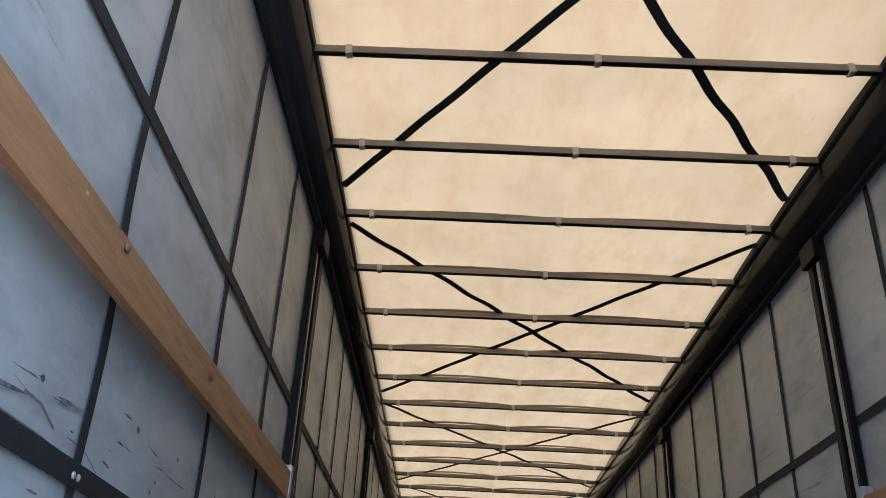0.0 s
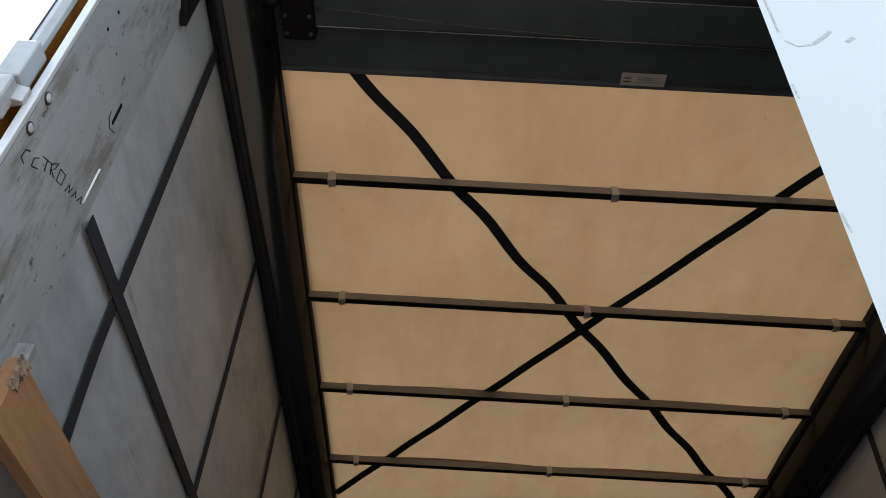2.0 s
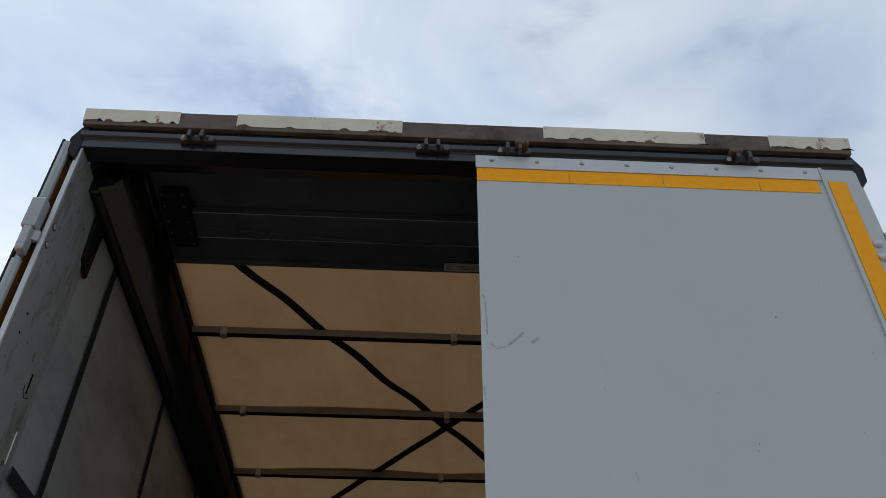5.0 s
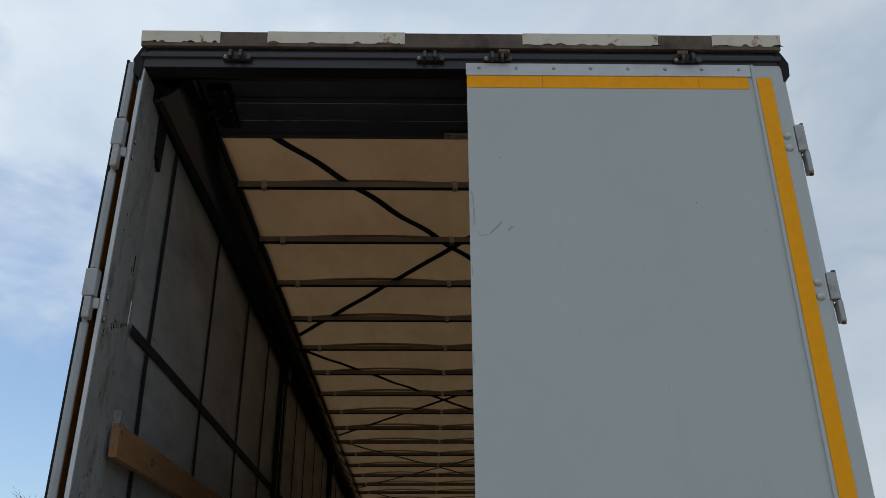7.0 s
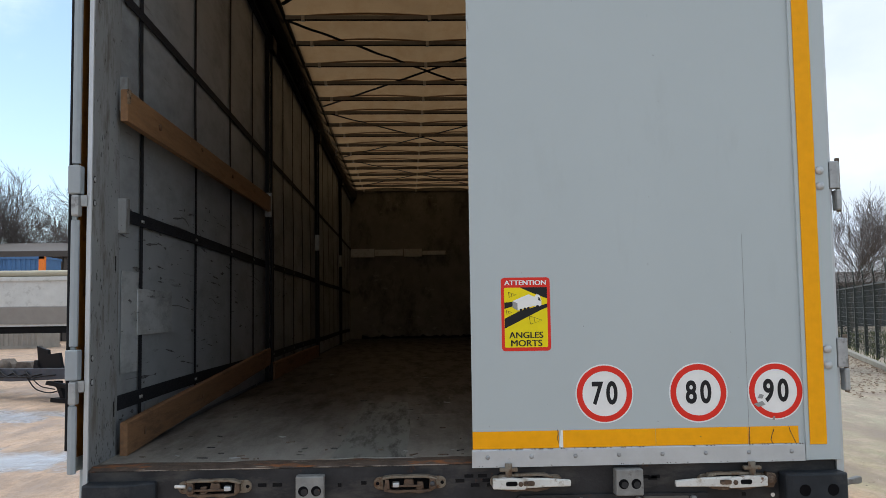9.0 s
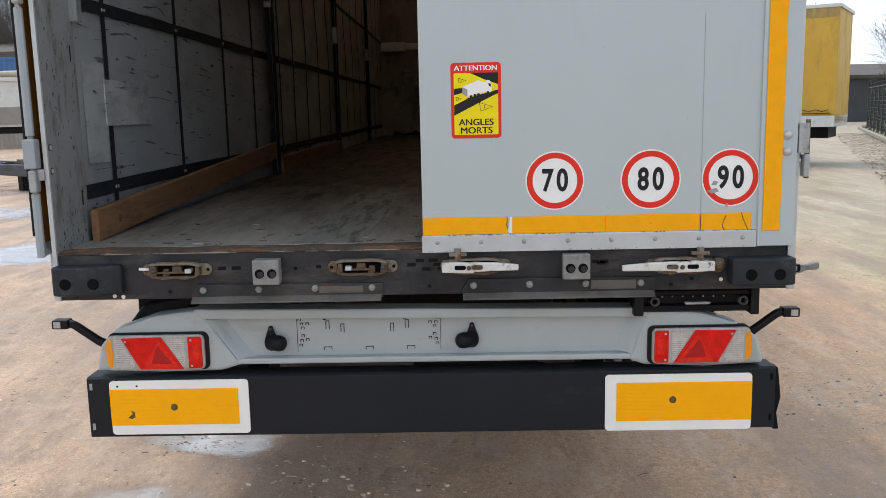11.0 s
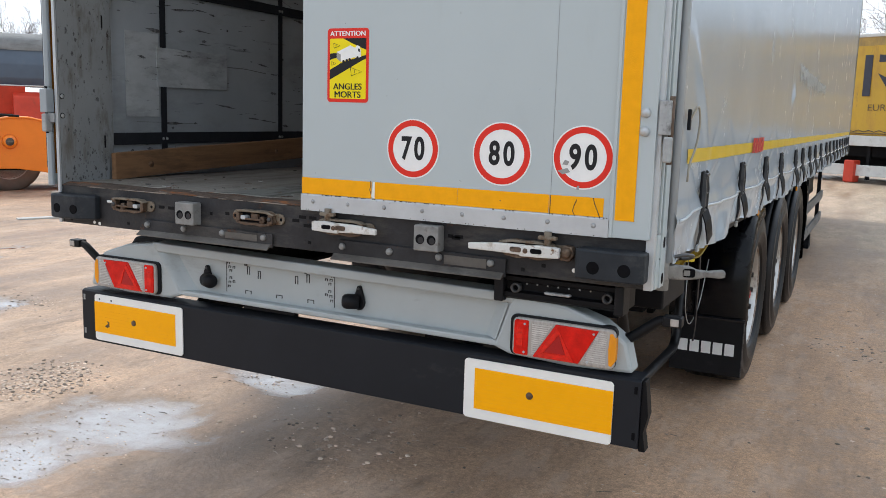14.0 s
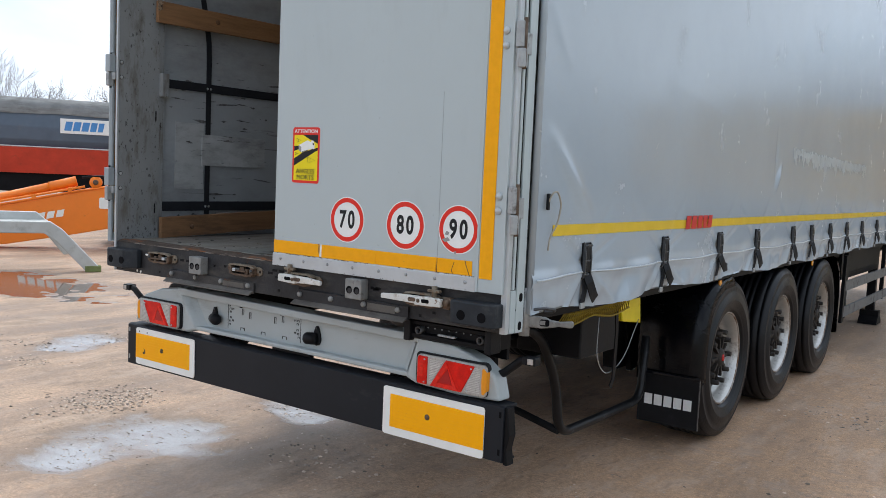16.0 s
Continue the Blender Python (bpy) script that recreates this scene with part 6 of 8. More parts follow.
# bent guard tube, hanger, lever, yellow holder
TUBE = M("scuffed_black_tube", (0.009, 0.009, 0.010), 0.4, var=0.3, vs=8, bump=0.1, spot=((0.10, 0.105, 0.11), 0.60, 0.70, 9, (1, 1, 1)), spec=0.3)
gt = part("bent_guard_tube", tube(B(), rounded([(0.62, 0.38, 0.99), (0.86, 0.50, 0.97), (0.92, 0.90, 0.88), (0.93, 1.07, 0.60), (0.93, 1.12, 0.322), (0.93, 1.60, 0.315), (0.93, 2.16, 0.315), (0.93, 2.20, 0.70)], 0.12, 8), 0.025, 12), TUBE, trailer, "bent black guard tube with scuffs")
part("inner_tube", tube(B(), rounded([(0.20, 1.20, 0.45), (0.60, 1.16, 0.40), (0.93, 1.12, 0.34)], 0.1), 0.02, 10), BLACK, gt)
part("hanger_strap", strip(B(), [(1.20, 1.14, 1.03), (1.20, 1.16, 0.90), (1.20, 1.15, 0.66), (1.20, 1.12, 0.62)], 0.03, 0.006, (1, 0, 0)), BLACK, trailer, "thin steel hanger")
part("loose_cable", tube(B(), rounded([(1.19, 0.98, 0.98), (1.19, 0.97, 0.78), (1.19, 1.08, 0.68), (1.19, 1.28, 0.72), (1.19, 1.45, 0.92)], 0.1), 0.0022, 6), HINGE, trailer, "thin hanging cable")
mv = Matrix.Translation((1.295, 0.150, 1.068)) @ Matrix.Rotation(math.atan2(0.065, 0.150), 4, "Z")
CAST = M("cast_lever_metal", (0.21, 0.205, 0.195), 0.42, 0.4, var=0.35, vs=20, bump=0.25, spot=((0.07, 0.055, 0.045), 0.54, 0.70, 22))
lv = part("curtain_lever", moved(prism(B(), [(-0.03, -0.022), (-0.03, 0.020), (0.01, 0.023), (0.055, 0.020), (0.078, 0.010), (0.112, 0.006), (0.160, 0.012), (0.166, 0.004), (0.164, -0.012), (0.150, -0.015), (0.108, -0.012), (0.080, -0.019), (0.04, -0.024)], "y", -0.012, 0.012, 0.004), m=mv), CAST, trailer, "grey cast metal curtain tension lever")
part("lever_window", moved(prism(B(), rrect(0.034, 0.072, -0.014, 0.013, 0.008), "y", -0.0135, -0.011), m=mv), DEEP, lv)
part("lever_rib", moved(box(B(), 0.036, 0.056, -0.0150, -0.0125, -0.009, 0.008, 0.001), m=mv), CAST, lv)
part("lever_fork", moved(box(B(), -0.045, -0.018, -0.020, -0.010, -0.026, 0.026, 0.003), m=mv), HINGE, lv)
part("lever_fork", moved(box(B(), -0.045, -0.018, 0.010, 0.020, -0.026, 0.026, 0.003), m=mv), HINGE, lv)
part("hook_arm", tube(B(), rounded([(1.30, 0.15, 1.115), (1.325, 0.20, 1.118), (1.342, 0.255, 1.108), (1.328, 0.262, 1.098), (1.305, 0.23, 1.100)], 0.02), 0.006, 8), GUN, lv)
part("lever_pivot", tube(B(), [(1.27, 0.14, 1.01), (1.27, 0.14, 1.20)], 0.022, 12), HINGE, lv)
part("tool_tray", box(B(), 0.74, 1.10, 0.98, 1.40, 0.76, 0.97, 0.008), RUBBER, trailer, "black tray under the net")
yb = part("wedge_holder", prism(B(), [(1.52, 0.885), (1.45, 1.07), (1.73, 1.08), (1.765, 0.85)], "x", 0.97, 1.072, 0.006), YBOX, trailer, "yellow plastic wheel chock holder")
bm = B()
for k in range(30):
    y = 0.58 + 0.022 * k
    for d in (-1, 1):
        tube(bm, [(1.228, y, 1.075), (1.222, y + 0.025 * d, 1.04), (1.205, y + 0.052 * d, 0.995 - 0.012 * math.sin(k * 0.35))], 0.0028, 4)
tube(bm, [(1.205, 0.55 + 0.035 * k, 0.992 - 0.012 * math.sin(k * 0.5)) for k in range(22)], 0.005, 5)
part("yellow_net", bm, NET, yb, "yellow woven net")
# landing legs, side guard, tank
GUARDRAIL = M("dull_grey_rail", (0.115, 0.118, 0.12), 0.5, 0.2, var=0.25, vs=8, bump=0.15, spot=((0.05, 0.045, 0.04), 0.55, 0.72, 7))
rk = part("pallet_rack", box(B(), -1.12, 1.12, 6.75, 8.85, 0.74, 0.80, 0.004), BLACK, trailer, "black steel pallet rack under the floor")
part("rack_side", box(B(), 1.085, 1.115, 6.75, 8.85, 0.80, 1.10, 0.003), BLACK, rk)
part("rack_side", box(B(), -1.115, -1.085, 6.75, 8.85, 0.80, 1.10, 0.003), BLACK, rk)
for sx in (-1, 1):
    lg = part("landing_leg", box(B(), sx * 1.0 - 0.05, sx * 1.0 + 0.05, 9.21, 9.31, 0.16, 1.10, 0.006), BLACK, trailer, "black landing leg")
    part("foot", prism(B(), [(9.10, 0.0), (9.13, 0.05), (9.2, 0.10), (9.2, 0.17), (9.32, 0.17), (9.32, 0.10), (9.39, 0.05), (9.42, 0.0)], "x", sx * 1.0 - 0.11, sx * 1.0 + 0.11, 0.004), BLACK, lg)
    for z0, z1 in ((0.40, 0.50), (0.66, 0.76)):
        part("side_guard_rail", box(B(), sx * 1.215 - 0.012, sx * 1.215 + 0.012, 6.35, 8.95, z0, z1, 0.004), GUARDRAIL, trailer, "dull grey side guard rail")
    for y in (6.55, 8.7):
        part("guard_stay", box(B(), sx * 1.19 - 0.02, sx * 1.19 + 0.02, y, y + 0.06, 0.38, 1.08), BLACK, trailer)
    part("guard_end", prism(B(), [(6.30, 0.36), (6.34, 1.02), (6.42, 1.02), (6.36, 0.36)], "x", sx * 1.24 - 0.03, sx * 1.24, 0.003), BLACK, trailer)
part("air_tank", lathe(B(), [(0.02, -0.55), (0.12, -0.52), (0.145, -0.45), (0.145, 0.45), (0.12, 0.52), (0.02, 0.55)], 20, "x", at=(0, 1.55, 0.78)), BLACK, trailer, "black air tank")

# loose boards in their pockets
def board(y0, y1, zt0, zt1, h, sx, x, material, label):
    bm = B()
    n = 24
    for k in range(n + 1):
        y = y0 + (y1 - y0) * k / n
        zt = zt0 + (zt1 - zt0) * k / n
        bow_ = 0.004 * math.sin(3.1 * k / n)
        w = 0.002 * noise.noise((k * 0.7, sx, zt0))
        a = [bm.verts.new((sx * (x + dx + bow_), y, z)) for dx, z in ((0, zt - h + w), (0.0, zt - 0.004 + w), (0.004, zt + w), (0.024, zt + w), (0.027, zt - 0.004 + w), (0.027, zt - h + w))]
        if k:
            for j in range(6):
                bm.faces.new([last[j], last[(j + 1) % 6], a[(j + 1) % 6], a[j]])
        else:
            bm.faces.new(a)
        last = a
    bm.faces.new(last[::-1])
    bmesh.ops.recalc_face_normals(bm, faces=bm.faces[:])
    return tagged(part("wooden_board", bm, material), label, "board", "side boards")


board(0.212, 3.52, 2.522, 2.575, 0.117, -1, 1.205, WOOD, "pine side board hung in steel pockets")
board(0.265, 3.42, 2.525, 2.560, 0.117, 1, 1.205, WOOD, "pine side board hung in steel pockets")
board(0.25, 3.52, 1.318, 1.445, 0.118, -1, 1.205, WOODDARK, "dirty pine board leaning up from the floor")
board(0.29, 3.42, 1.318, 1.330, 0.118, 1, 1.205, WOODDARK, "dirty pine board resting on the floor")
board(3.72, 7.05, 1.330, 1.335, 0.13, -1, 1.205, WOODDARK, "dark dirty board resting on the floor")

# splintered end of the upper board, knots
SPLINT = M("splintered_wood", (0.30, 0.22, 0.15), 0.7, var=0.6, vs=60, bump=0.6, bs=90, spot=((0.06, 0.04, 0.03), 0.50, 0.58, 40))
random.seed(12)
for k in range(9):
    y, z = 0.205 + 0.006 * random.random(), 2.521 - 0.006 * k
    l = 0.016 + 0.030 * random.random() * (1 - k / 12)
    part("splinter", moved(prism(B(), [(y - 0.010 * random.random(), z), (y + l, z + 0.003), (y + l * 0.8, z - 0.005), (y, z - 0.006)], "x", -1.2062 - 0.002 * random.random(), -1.2022, 0.0)), SPLINT, trailer, "splintered board end")
KNOT = M("dark_wood_knot", (0.14, 0.07, 0.035), 0.6, var=0.4, vs=60, bump=0.3)
for y, z, r in ((0.62, 2.468, 0.014), (1.35, 2.515, 0.010), (2.1, 2.50, 0.012), (0.46, 1.262, 0.016), (1.4, 1.30, 0.011)):
    part("knot", lathe(B(), [(0.002, -1.2008 - 0.004 * (z < 2)), (r, -1.2012 - 0.004 * (z < 2)), (r, -1.2064 - 0.001 * (z < 2))], 14, "x", at=(0, y, z)), KNOT, trailer)

# ---- ground ----
PUDDLES = [(-1.34, 0.40, 0.34, 0.40), (-1.14, 1.30, 0.30, 0.17), (-1.42, -0.12, 0.24, 0.26), (-4.15, 1.50, 0.30, 0.34), (-5.3, 7.6, 1.1, 0.9), (-8.1, 3.0, 1.5, 0.7), (-7.4, 12.4, 1.6, 0.9), (-12.5, 16.5, 3.0, 1.0)]


def dip(x, y):
    """1 in the middle of a puddle, 0 outside."""
    d = 0.0
    for cx, cy, rx, ry in PUDDLES:
        q = math.hypot((x - cx) / rx, (y - cy) / ry) + 0.75 * noise.noise((x * 2.6, y * 2.6, cx)) + 0.40 * noise.noise((x * 7, y * 7, cx)) + 0.2 * noise.noise((x * 19, y * 19, cx))
        d = max(d, min(1.0, max(0.0, 1.6 - q * 1.25)))
    return d


def ground_z(x, y):
    far = min(1.0, max(0.0, (math.hypot(x, y - 5) - 16) / 40))
    z = 0.007 * noise.noise((x * 0.7, y * 0.7, 0)) + 0.005 * noise.noise((x * 3.1, y * 3.1, 2)) + 0.0035 * noise.noise((x * 11, y * 11, 4))
    if -11 < x < 5 and -3 < y < 18:
        z -= 0.035 * dip(x, y)
    return z * (1 - far)


def axis(lo, hi, fine, far):
    v = [lo + (hi - lo) * i / fine for i in range(fine + 1)]
    step = (hi - lo) / fine
    a, b = [], []
    p, q, s = lo, hi, step
    while q < far:
        s *= 1.22
        p, q = p - s, q + s
        a.append(p)
        b.append(q)
    return a[::-1] + v + b


SAND = M("wet_sandy_ground", (0.555, 0.378, 0.256), 0.75, var=0.20, vs=0.9, bump=0.0, spot=((0.37, 0.265, 0.185), 0.44, 0.66, 1.3, (1, 0.6, 1)), spot2=((0.26, 0.19, 0.14), 0.56, 0.70, 2.6, (1.3, 0.5, 1)))
N_, L_ = SAND.node_tree.nodes, SAND.node_tree.links
sb = N_["Principled BSDF"]


def node(kind, **io):
    n = N_.new("ShaderNode" + kind)
    for k, v in io.items():
        n.inputs[k.replace("_", " ")].default_value = v
    return n


def mapped(src, lo, hi, a=0.0, b=1.0):
    n = N_.new("ShaderNodeMapRange")
    n.inputs["From Min"].default_value, n.inputs["From Max"].default_value = lo, hi
    n.inputs["To Min"].default_value, n.inputs["To Max"].default_value = a, b
    L_.new(src, n.inputs["Value"])
    return n.outputs[0]


def blended(fac, a, b):
    n = N_.new("ShaderNodeMix")
    n.data_type = "RGBA"
    L_.new(fac, n.inputs["Factor"])
    L_.new(a, n.inputs["A"])
    n.inputs["B"].default_value = (*b, 1)
    return n.outputs["Result"]


def op(kind, a, b):
    n = N_.new("ShaderNodeMath")
    n.operation = kind
    for k, v in enumerate((a, b)):
        if isinstance(v, (int, float)):
            n.inputs[k].default_value = v
        else:
            L_.new(v, n.inputs[k])
    return n.outputs[0]


tcn = N_.new("ShaderNodeTexCoord")
at_ = tcn.outputs["Object"]
sep = N_.new("ShaderNodeSeparateXYZ")
L_.new(at_, sep.inputs[0])


def grain(scale, detail, rough, stretch=(1, 1, 1), seed=0.0):
    m_ = N_.new("ShaderNodeMapping")
    m_.inputs["Scale"].default_value = stretch
    m_.inputs["Location"].default_value = (seed, seed * 0.7, 0)
    L_.new(at_, m_.inputs["Vector"])
    n = node("TexNoise", Scale=scale, Detail=detail, Roughness=rough)
    L_.new(m_.outputs[0], n.inputs["Vector"])
    return n.outputs["Fac"]


col = sb.inputs["Base Color"].links[0].from_socket
# gravel and thin grass towards the fence
edge = op("ADD", op("MULTIPLY_ADD", sep.outputs["Y"], -0.10), op("MULTIPLY", grain(0.8, 8, 0.5), 5.0))
edge.node.inputs[0].links[0].from_node.inputs[2].default_value = 0.0
edge = op("ADD", edge, sep.outputs["X"])
col = blended(mapped(edge, 4.6, 8.0), col, (0.36, 0.335, 0.195))
# grey-beige grit further along that side
col = blended(op("MULTIPLY", mapped(op("ADD", sep.outputs["Y"], op("MULTIPLY", grain(0.6, 5, 0.6, seed=27.0), 5.0)), 8.0, 13.0), mapped(sep.outputs["X"], -0.5, 2.5, 0.0, 0.85)), col, (0.405, 0.355, 0.272))
# redder loam along the trailer's other side
side = op("MULTIPLY", mapped(op("ADD", sep.outputs["X"], op("MULTIPLY", grain(0.9, 5, 0.6, seed=17.0), 2.2)), 0.9, 2.6), op("MULTIPLY", mapped(edge, 6.5, 4.0), mapped(sep.outputs["Y"], 9.0, 5.0)))
col = blended(op("MULTIPLY", side, 0.72), col, (0.56, 0.335, 0.185))
# grit at two sizes, dark flecks, pale chips
spm = N_.new("ShaderNodeVectorMath")
spm.operation = "SCALE"
L_.new(col, spm.inputs[0])
L_.new(mapped(op("ADD", op("MULTIPLY", grain(38, 5, 0.8), 0.5), op("MULTIPLY", grain(150, 3, 0.7, seed=3.0), 0.5)), 0.36, 0.64, 0.54, 1.42), spm.inputs["Scale"])
col = spm.outputs[0]
patchy = mapped(grain(0.7, 4, 0.6, seed=9.0), 0.42, 0.62)
col = blended(op("MULTIPLY", mapped(grain(26, 4, 0.75, (1, 1.6, 1), 5.0), 0.63, 0.68), op("ADD", op("MULTIPLY", patchy, 0.7), 0.2)), col, (0.13, 0.10, 0.08))
col = blended(mapped(grain(44, 3, 0.6, seed=14.0), 0.70, 0.73), col, (0.60, 0.56, 0.50))
# pale dried smears and small dark mud smears
col = blended(op("MULTIPLY", mapped(grain(3.6, 8, 0.68, (1.5, 0.5, 1), 31.0), 0.50, 0.60), 0.42), col, (0.62, 0.465, 0.355))
col = blended(op("MULTIPLY", mapped(grain(11, 7, 0.72, (1.6, 0.55, 1), 37.0), 0.57, 0.65), 0.55), col, (0.22, 0.155, 0.11))
# damp streaks left by tyres, along the yard
damp = op("MULTIPLY", mapped(grain(1.1, 6, 0.6, (1.6, 0.25, 1), 21.0), 0.46, 0.64), 0.68)
col = blended(damp, col, (0.225, 0.148, 0.098))
# the hollows: the lower, the wetter, up to a film with a broken rim, its pale blue-grey the sky's sheen put into colour
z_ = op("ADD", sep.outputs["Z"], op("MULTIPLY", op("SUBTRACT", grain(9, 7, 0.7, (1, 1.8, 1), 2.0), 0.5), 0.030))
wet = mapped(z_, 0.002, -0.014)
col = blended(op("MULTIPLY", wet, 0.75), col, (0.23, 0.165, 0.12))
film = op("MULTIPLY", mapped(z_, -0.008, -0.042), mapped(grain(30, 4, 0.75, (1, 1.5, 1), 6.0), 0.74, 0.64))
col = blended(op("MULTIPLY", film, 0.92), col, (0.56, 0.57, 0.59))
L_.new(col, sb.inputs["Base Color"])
for old in list(sb.inputs["Roughness"].links):
    L_.remove(old)
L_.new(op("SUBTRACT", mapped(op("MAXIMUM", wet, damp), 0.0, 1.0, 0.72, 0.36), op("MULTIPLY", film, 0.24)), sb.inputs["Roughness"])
bmp = node("Bump", Strength=0.75, Distance=0.008)
L_.new(op("MULTIPLY", op("ADD", grain(34, 6, 0.75), op("MULTIPLY", grain(7, 5, 0.6, seed=4.0), 1.4)), op("SUBTRACT", 1.0, op("MULTIPLY", film, 0.93))), bmp.inputs["Height"])
L_.new(bmp.outputs[0], sb.inputs["Normal"])

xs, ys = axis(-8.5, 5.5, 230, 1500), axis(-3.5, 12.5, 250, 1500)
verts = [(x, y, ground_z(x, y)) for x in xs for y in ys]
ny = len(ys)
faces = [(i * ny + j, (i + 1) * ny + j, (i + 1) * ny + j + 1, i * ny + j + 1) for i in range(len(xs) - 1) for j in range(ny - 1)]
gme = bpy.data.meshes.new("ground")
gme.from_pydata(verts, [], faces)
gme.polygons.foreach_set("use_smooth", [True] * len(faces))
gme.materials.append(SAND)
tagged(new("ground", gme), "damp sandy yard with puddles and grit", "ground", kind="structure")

WATER = M("brown_puddle_water", (0.16, 0.125, 0.10), 0.05, var=0.12, vs=5, bump=0.0)
for k, (cx, cy, rx, ry) in enumerate(PUDDLES[5:6]):
    bm = B()
    prism(bm, [(cx + rx * 1.7 * math.cos(a), cy + ry * 1.7 * math.sin(a)) for a in [2 * math.pi * i / 40 for i in range(40)]], "z", -0.040, -0.0135)
    tagged(part("water", bm, WATER), "shallow puddle reflecting the sky", "puddle", kind="structure")

# grit and small stones
STONE = M("grey_brown_grit", (0.43, 0.345, 0.275), 0.8, var=0.4, vs=20, bump=0.1)
sn, sl = STONE.node_tree.nodes, STONE.node_tree.links
isl = sn.new("ShaderNodeNewGeometry")
irm = sn.new("ShaderNodeMapRange")
irm.inputs["To Min"].default_value, irm.inputs["To Max"].default_value = 0.28, 1.75
sl.new(isl.outputs["Random Per Island"], irm.inputs["Value"])
ism = sn.new("ShaderNodeVectorMath")
ism.operation = "SCALE"
sl.new(sn["Principled BSDF"].inputs["Base Color"].links[0].from_socket, ism.inputs[0])
sl.new(irm.outputs[0], ism.inputs["Scale"])
sl.new(ism.outputs[0], sn["Principled BSDF"].inputs["Base Color"])
random.seed(3)
gv, gf = [], []


def pebble(x, y, r):
    z = ground_z(x, y)
    b = len(gv)
    a = random.uniform(0, 6.28)
    h = r * random.uniform(0.25, 0.6)
    for rad, up in ((1.0, -0.001), (0.92, h * 0.55), (0.5, h)):
        for k in range(5):
            q = a + k * 1.2566 + rad
            rr = r * rad * random.uniform(0.75, 1.2)
            gv.append((x + rr * math.cos(q), y + rr * math.sin(q) * 0.8, z + up))
    for lev in (0, 5):
        for k in range(5):
            gf.append((b + lev + k, b + lev + (k + 1) % 5, b + lev + 5 + (k + 1) % 5, b + lev + 5 + k))
    gf.append(tuple(b + 10 + k for k in range(5)))


for i in range(7500):
    x, y = random.uniform(-7, 5.2), random.uniform(-2.2, 11)
    if dip(x, y) < 0.25:
        pebble(x, y, 0.0025 + 0.008 * random.random() ** 5)
for cx, cy, s, n in ((-2.19, 0.62, 0.15, 330), (-2.21, 0.40, 0.15, 260), (-2.25, 0.84, 0.12, 160), (-2.25, 0.10, 0.14, 60), (-3.69, 0.80, 0.14, 90), (-4.0, 1.85, 0.18, 120), (-4.3, 1.2, 0.16, 90), (-0.35, 0.75, 0.3, 120), (2.0, 3.9, 0.3, 160), (2.6, 1.9, 0.5, 120), (-3.2, 2.0, 0.5, 80)):
    for i in range(n):
        x, y = random.gauss(cx, s), random.gauss(cy, s * 0.55)
        pebble(x, y, 0.004 + 0.011 * random.random() ** 1.5)
def stick(x, y, l):
    """A thin dry twig lying on the soil."""
    a = random.uniform(-0.5, 0.5)
    b = len(gv)
    for t in (0.0, 0.5, 1.0):
        px, py = x + l * t * math.cos(a), y + l * t * math.sin(a) + 0.12 * l * math.sin(t * 3)
        z = ground_z(px, py)
        for dy, dz in ((-0.0013, 0.001), (0.0013, 0.001), (0.0, 0.004)):
            gv.append((px, py + dy, z + dz))
    for k in (0, 3):
        for q in range(3):
            gf.append((b + k + q, b + k + (q + 1) % 3, b + k + 3 + (q + 1) % 3, b + k + 3 + q))


for i in range(90):
    stick(random.uniform(-3.5, 4.5), random.uniform(-1.2, 5.5), random.uniform(0.015, 0.07))
for cx, cy, rx, ry in PUDDLES[:4]:
    for i in range(130):
        pebble(random.gauss(cx, rx * 0.7), random.gauss(cy, ry * 0.7), random.uniform(0.003, 0.008))
    for i in range(9):
        stick(random.gauss(cx, rx * 0.6), random.gauss(cy, ry * 0.6), random.uniform(0.01, 0.06))
pme = bpy.data.meshes.new("gravel")
pme.from_pydata(gv, [], gf)
pme.materials.append(STONE)
tagged(new("gravel", pme), "scattered grit and small stones on the yard", "gravel", kind="stuff")

# ---- yard and distance ----
def place(x, y, dx, dy):
    return pose(x, y, 0, 0, 0, math.degrees(math.atan2(dy, dx)))


# yellow trailer
YTARP = M("faded_yellow_tarpaulin", (0.575, 0.345, 0.034), 0.45, var=0.12, vs=1.1, bump=0.1, bs=10, spot=((0.44, 0.24, 0.055), 0.50, 0.74, 2.2, (1.4, 1, 0.5)), spot2=((0.26, 0.16, 0.07), 0.62, 0.74, 5, (1.5, 1, 0.35)))
FADED = M("faded_brown_print", (0.13, 0.085, 0.04), 0.5, var=0.5, vs=7, bump=0.0, spot=((0.36, 0.22, 0.05), 0.50, 0.62, 9))
WELT = M("grimy_tarpaulin_top", (0.42, 0.27, 0.075), 0.5, var=0.3, vs=3, bump=0.1, spot=((0.20, 0.15, 0.09), 0.45, 0.70, 4, (1.5, 1, 0.3)))
NAVY = M("faded_navy_print", (0.035, 0.038, 0.055), 0.5, var=0.2, vs=5, bump=0.0)
WHITEDIRT = M("dirty_white_paint", (0.60, 0.60, 0.57), 0.5, var=0.1, vs=3, bump=0.05, spot=((0.34, 0.33, 0.30), 0.55, 0.8, 4))
REDPAINT = M("worn_red_paint", (0.60, 0.055, 0.026), 0.45, var=0.18, vs=2.5, bump=0.08, spot=((0.30, 0.06, 0.03), 0.58, 0.78, 4))
yt = thing("yellow_trailer", "faded yellow curtain-sided trailer with dark lettering", "trailer", at=place(4.9, 21.7, 0.86, -0.51))
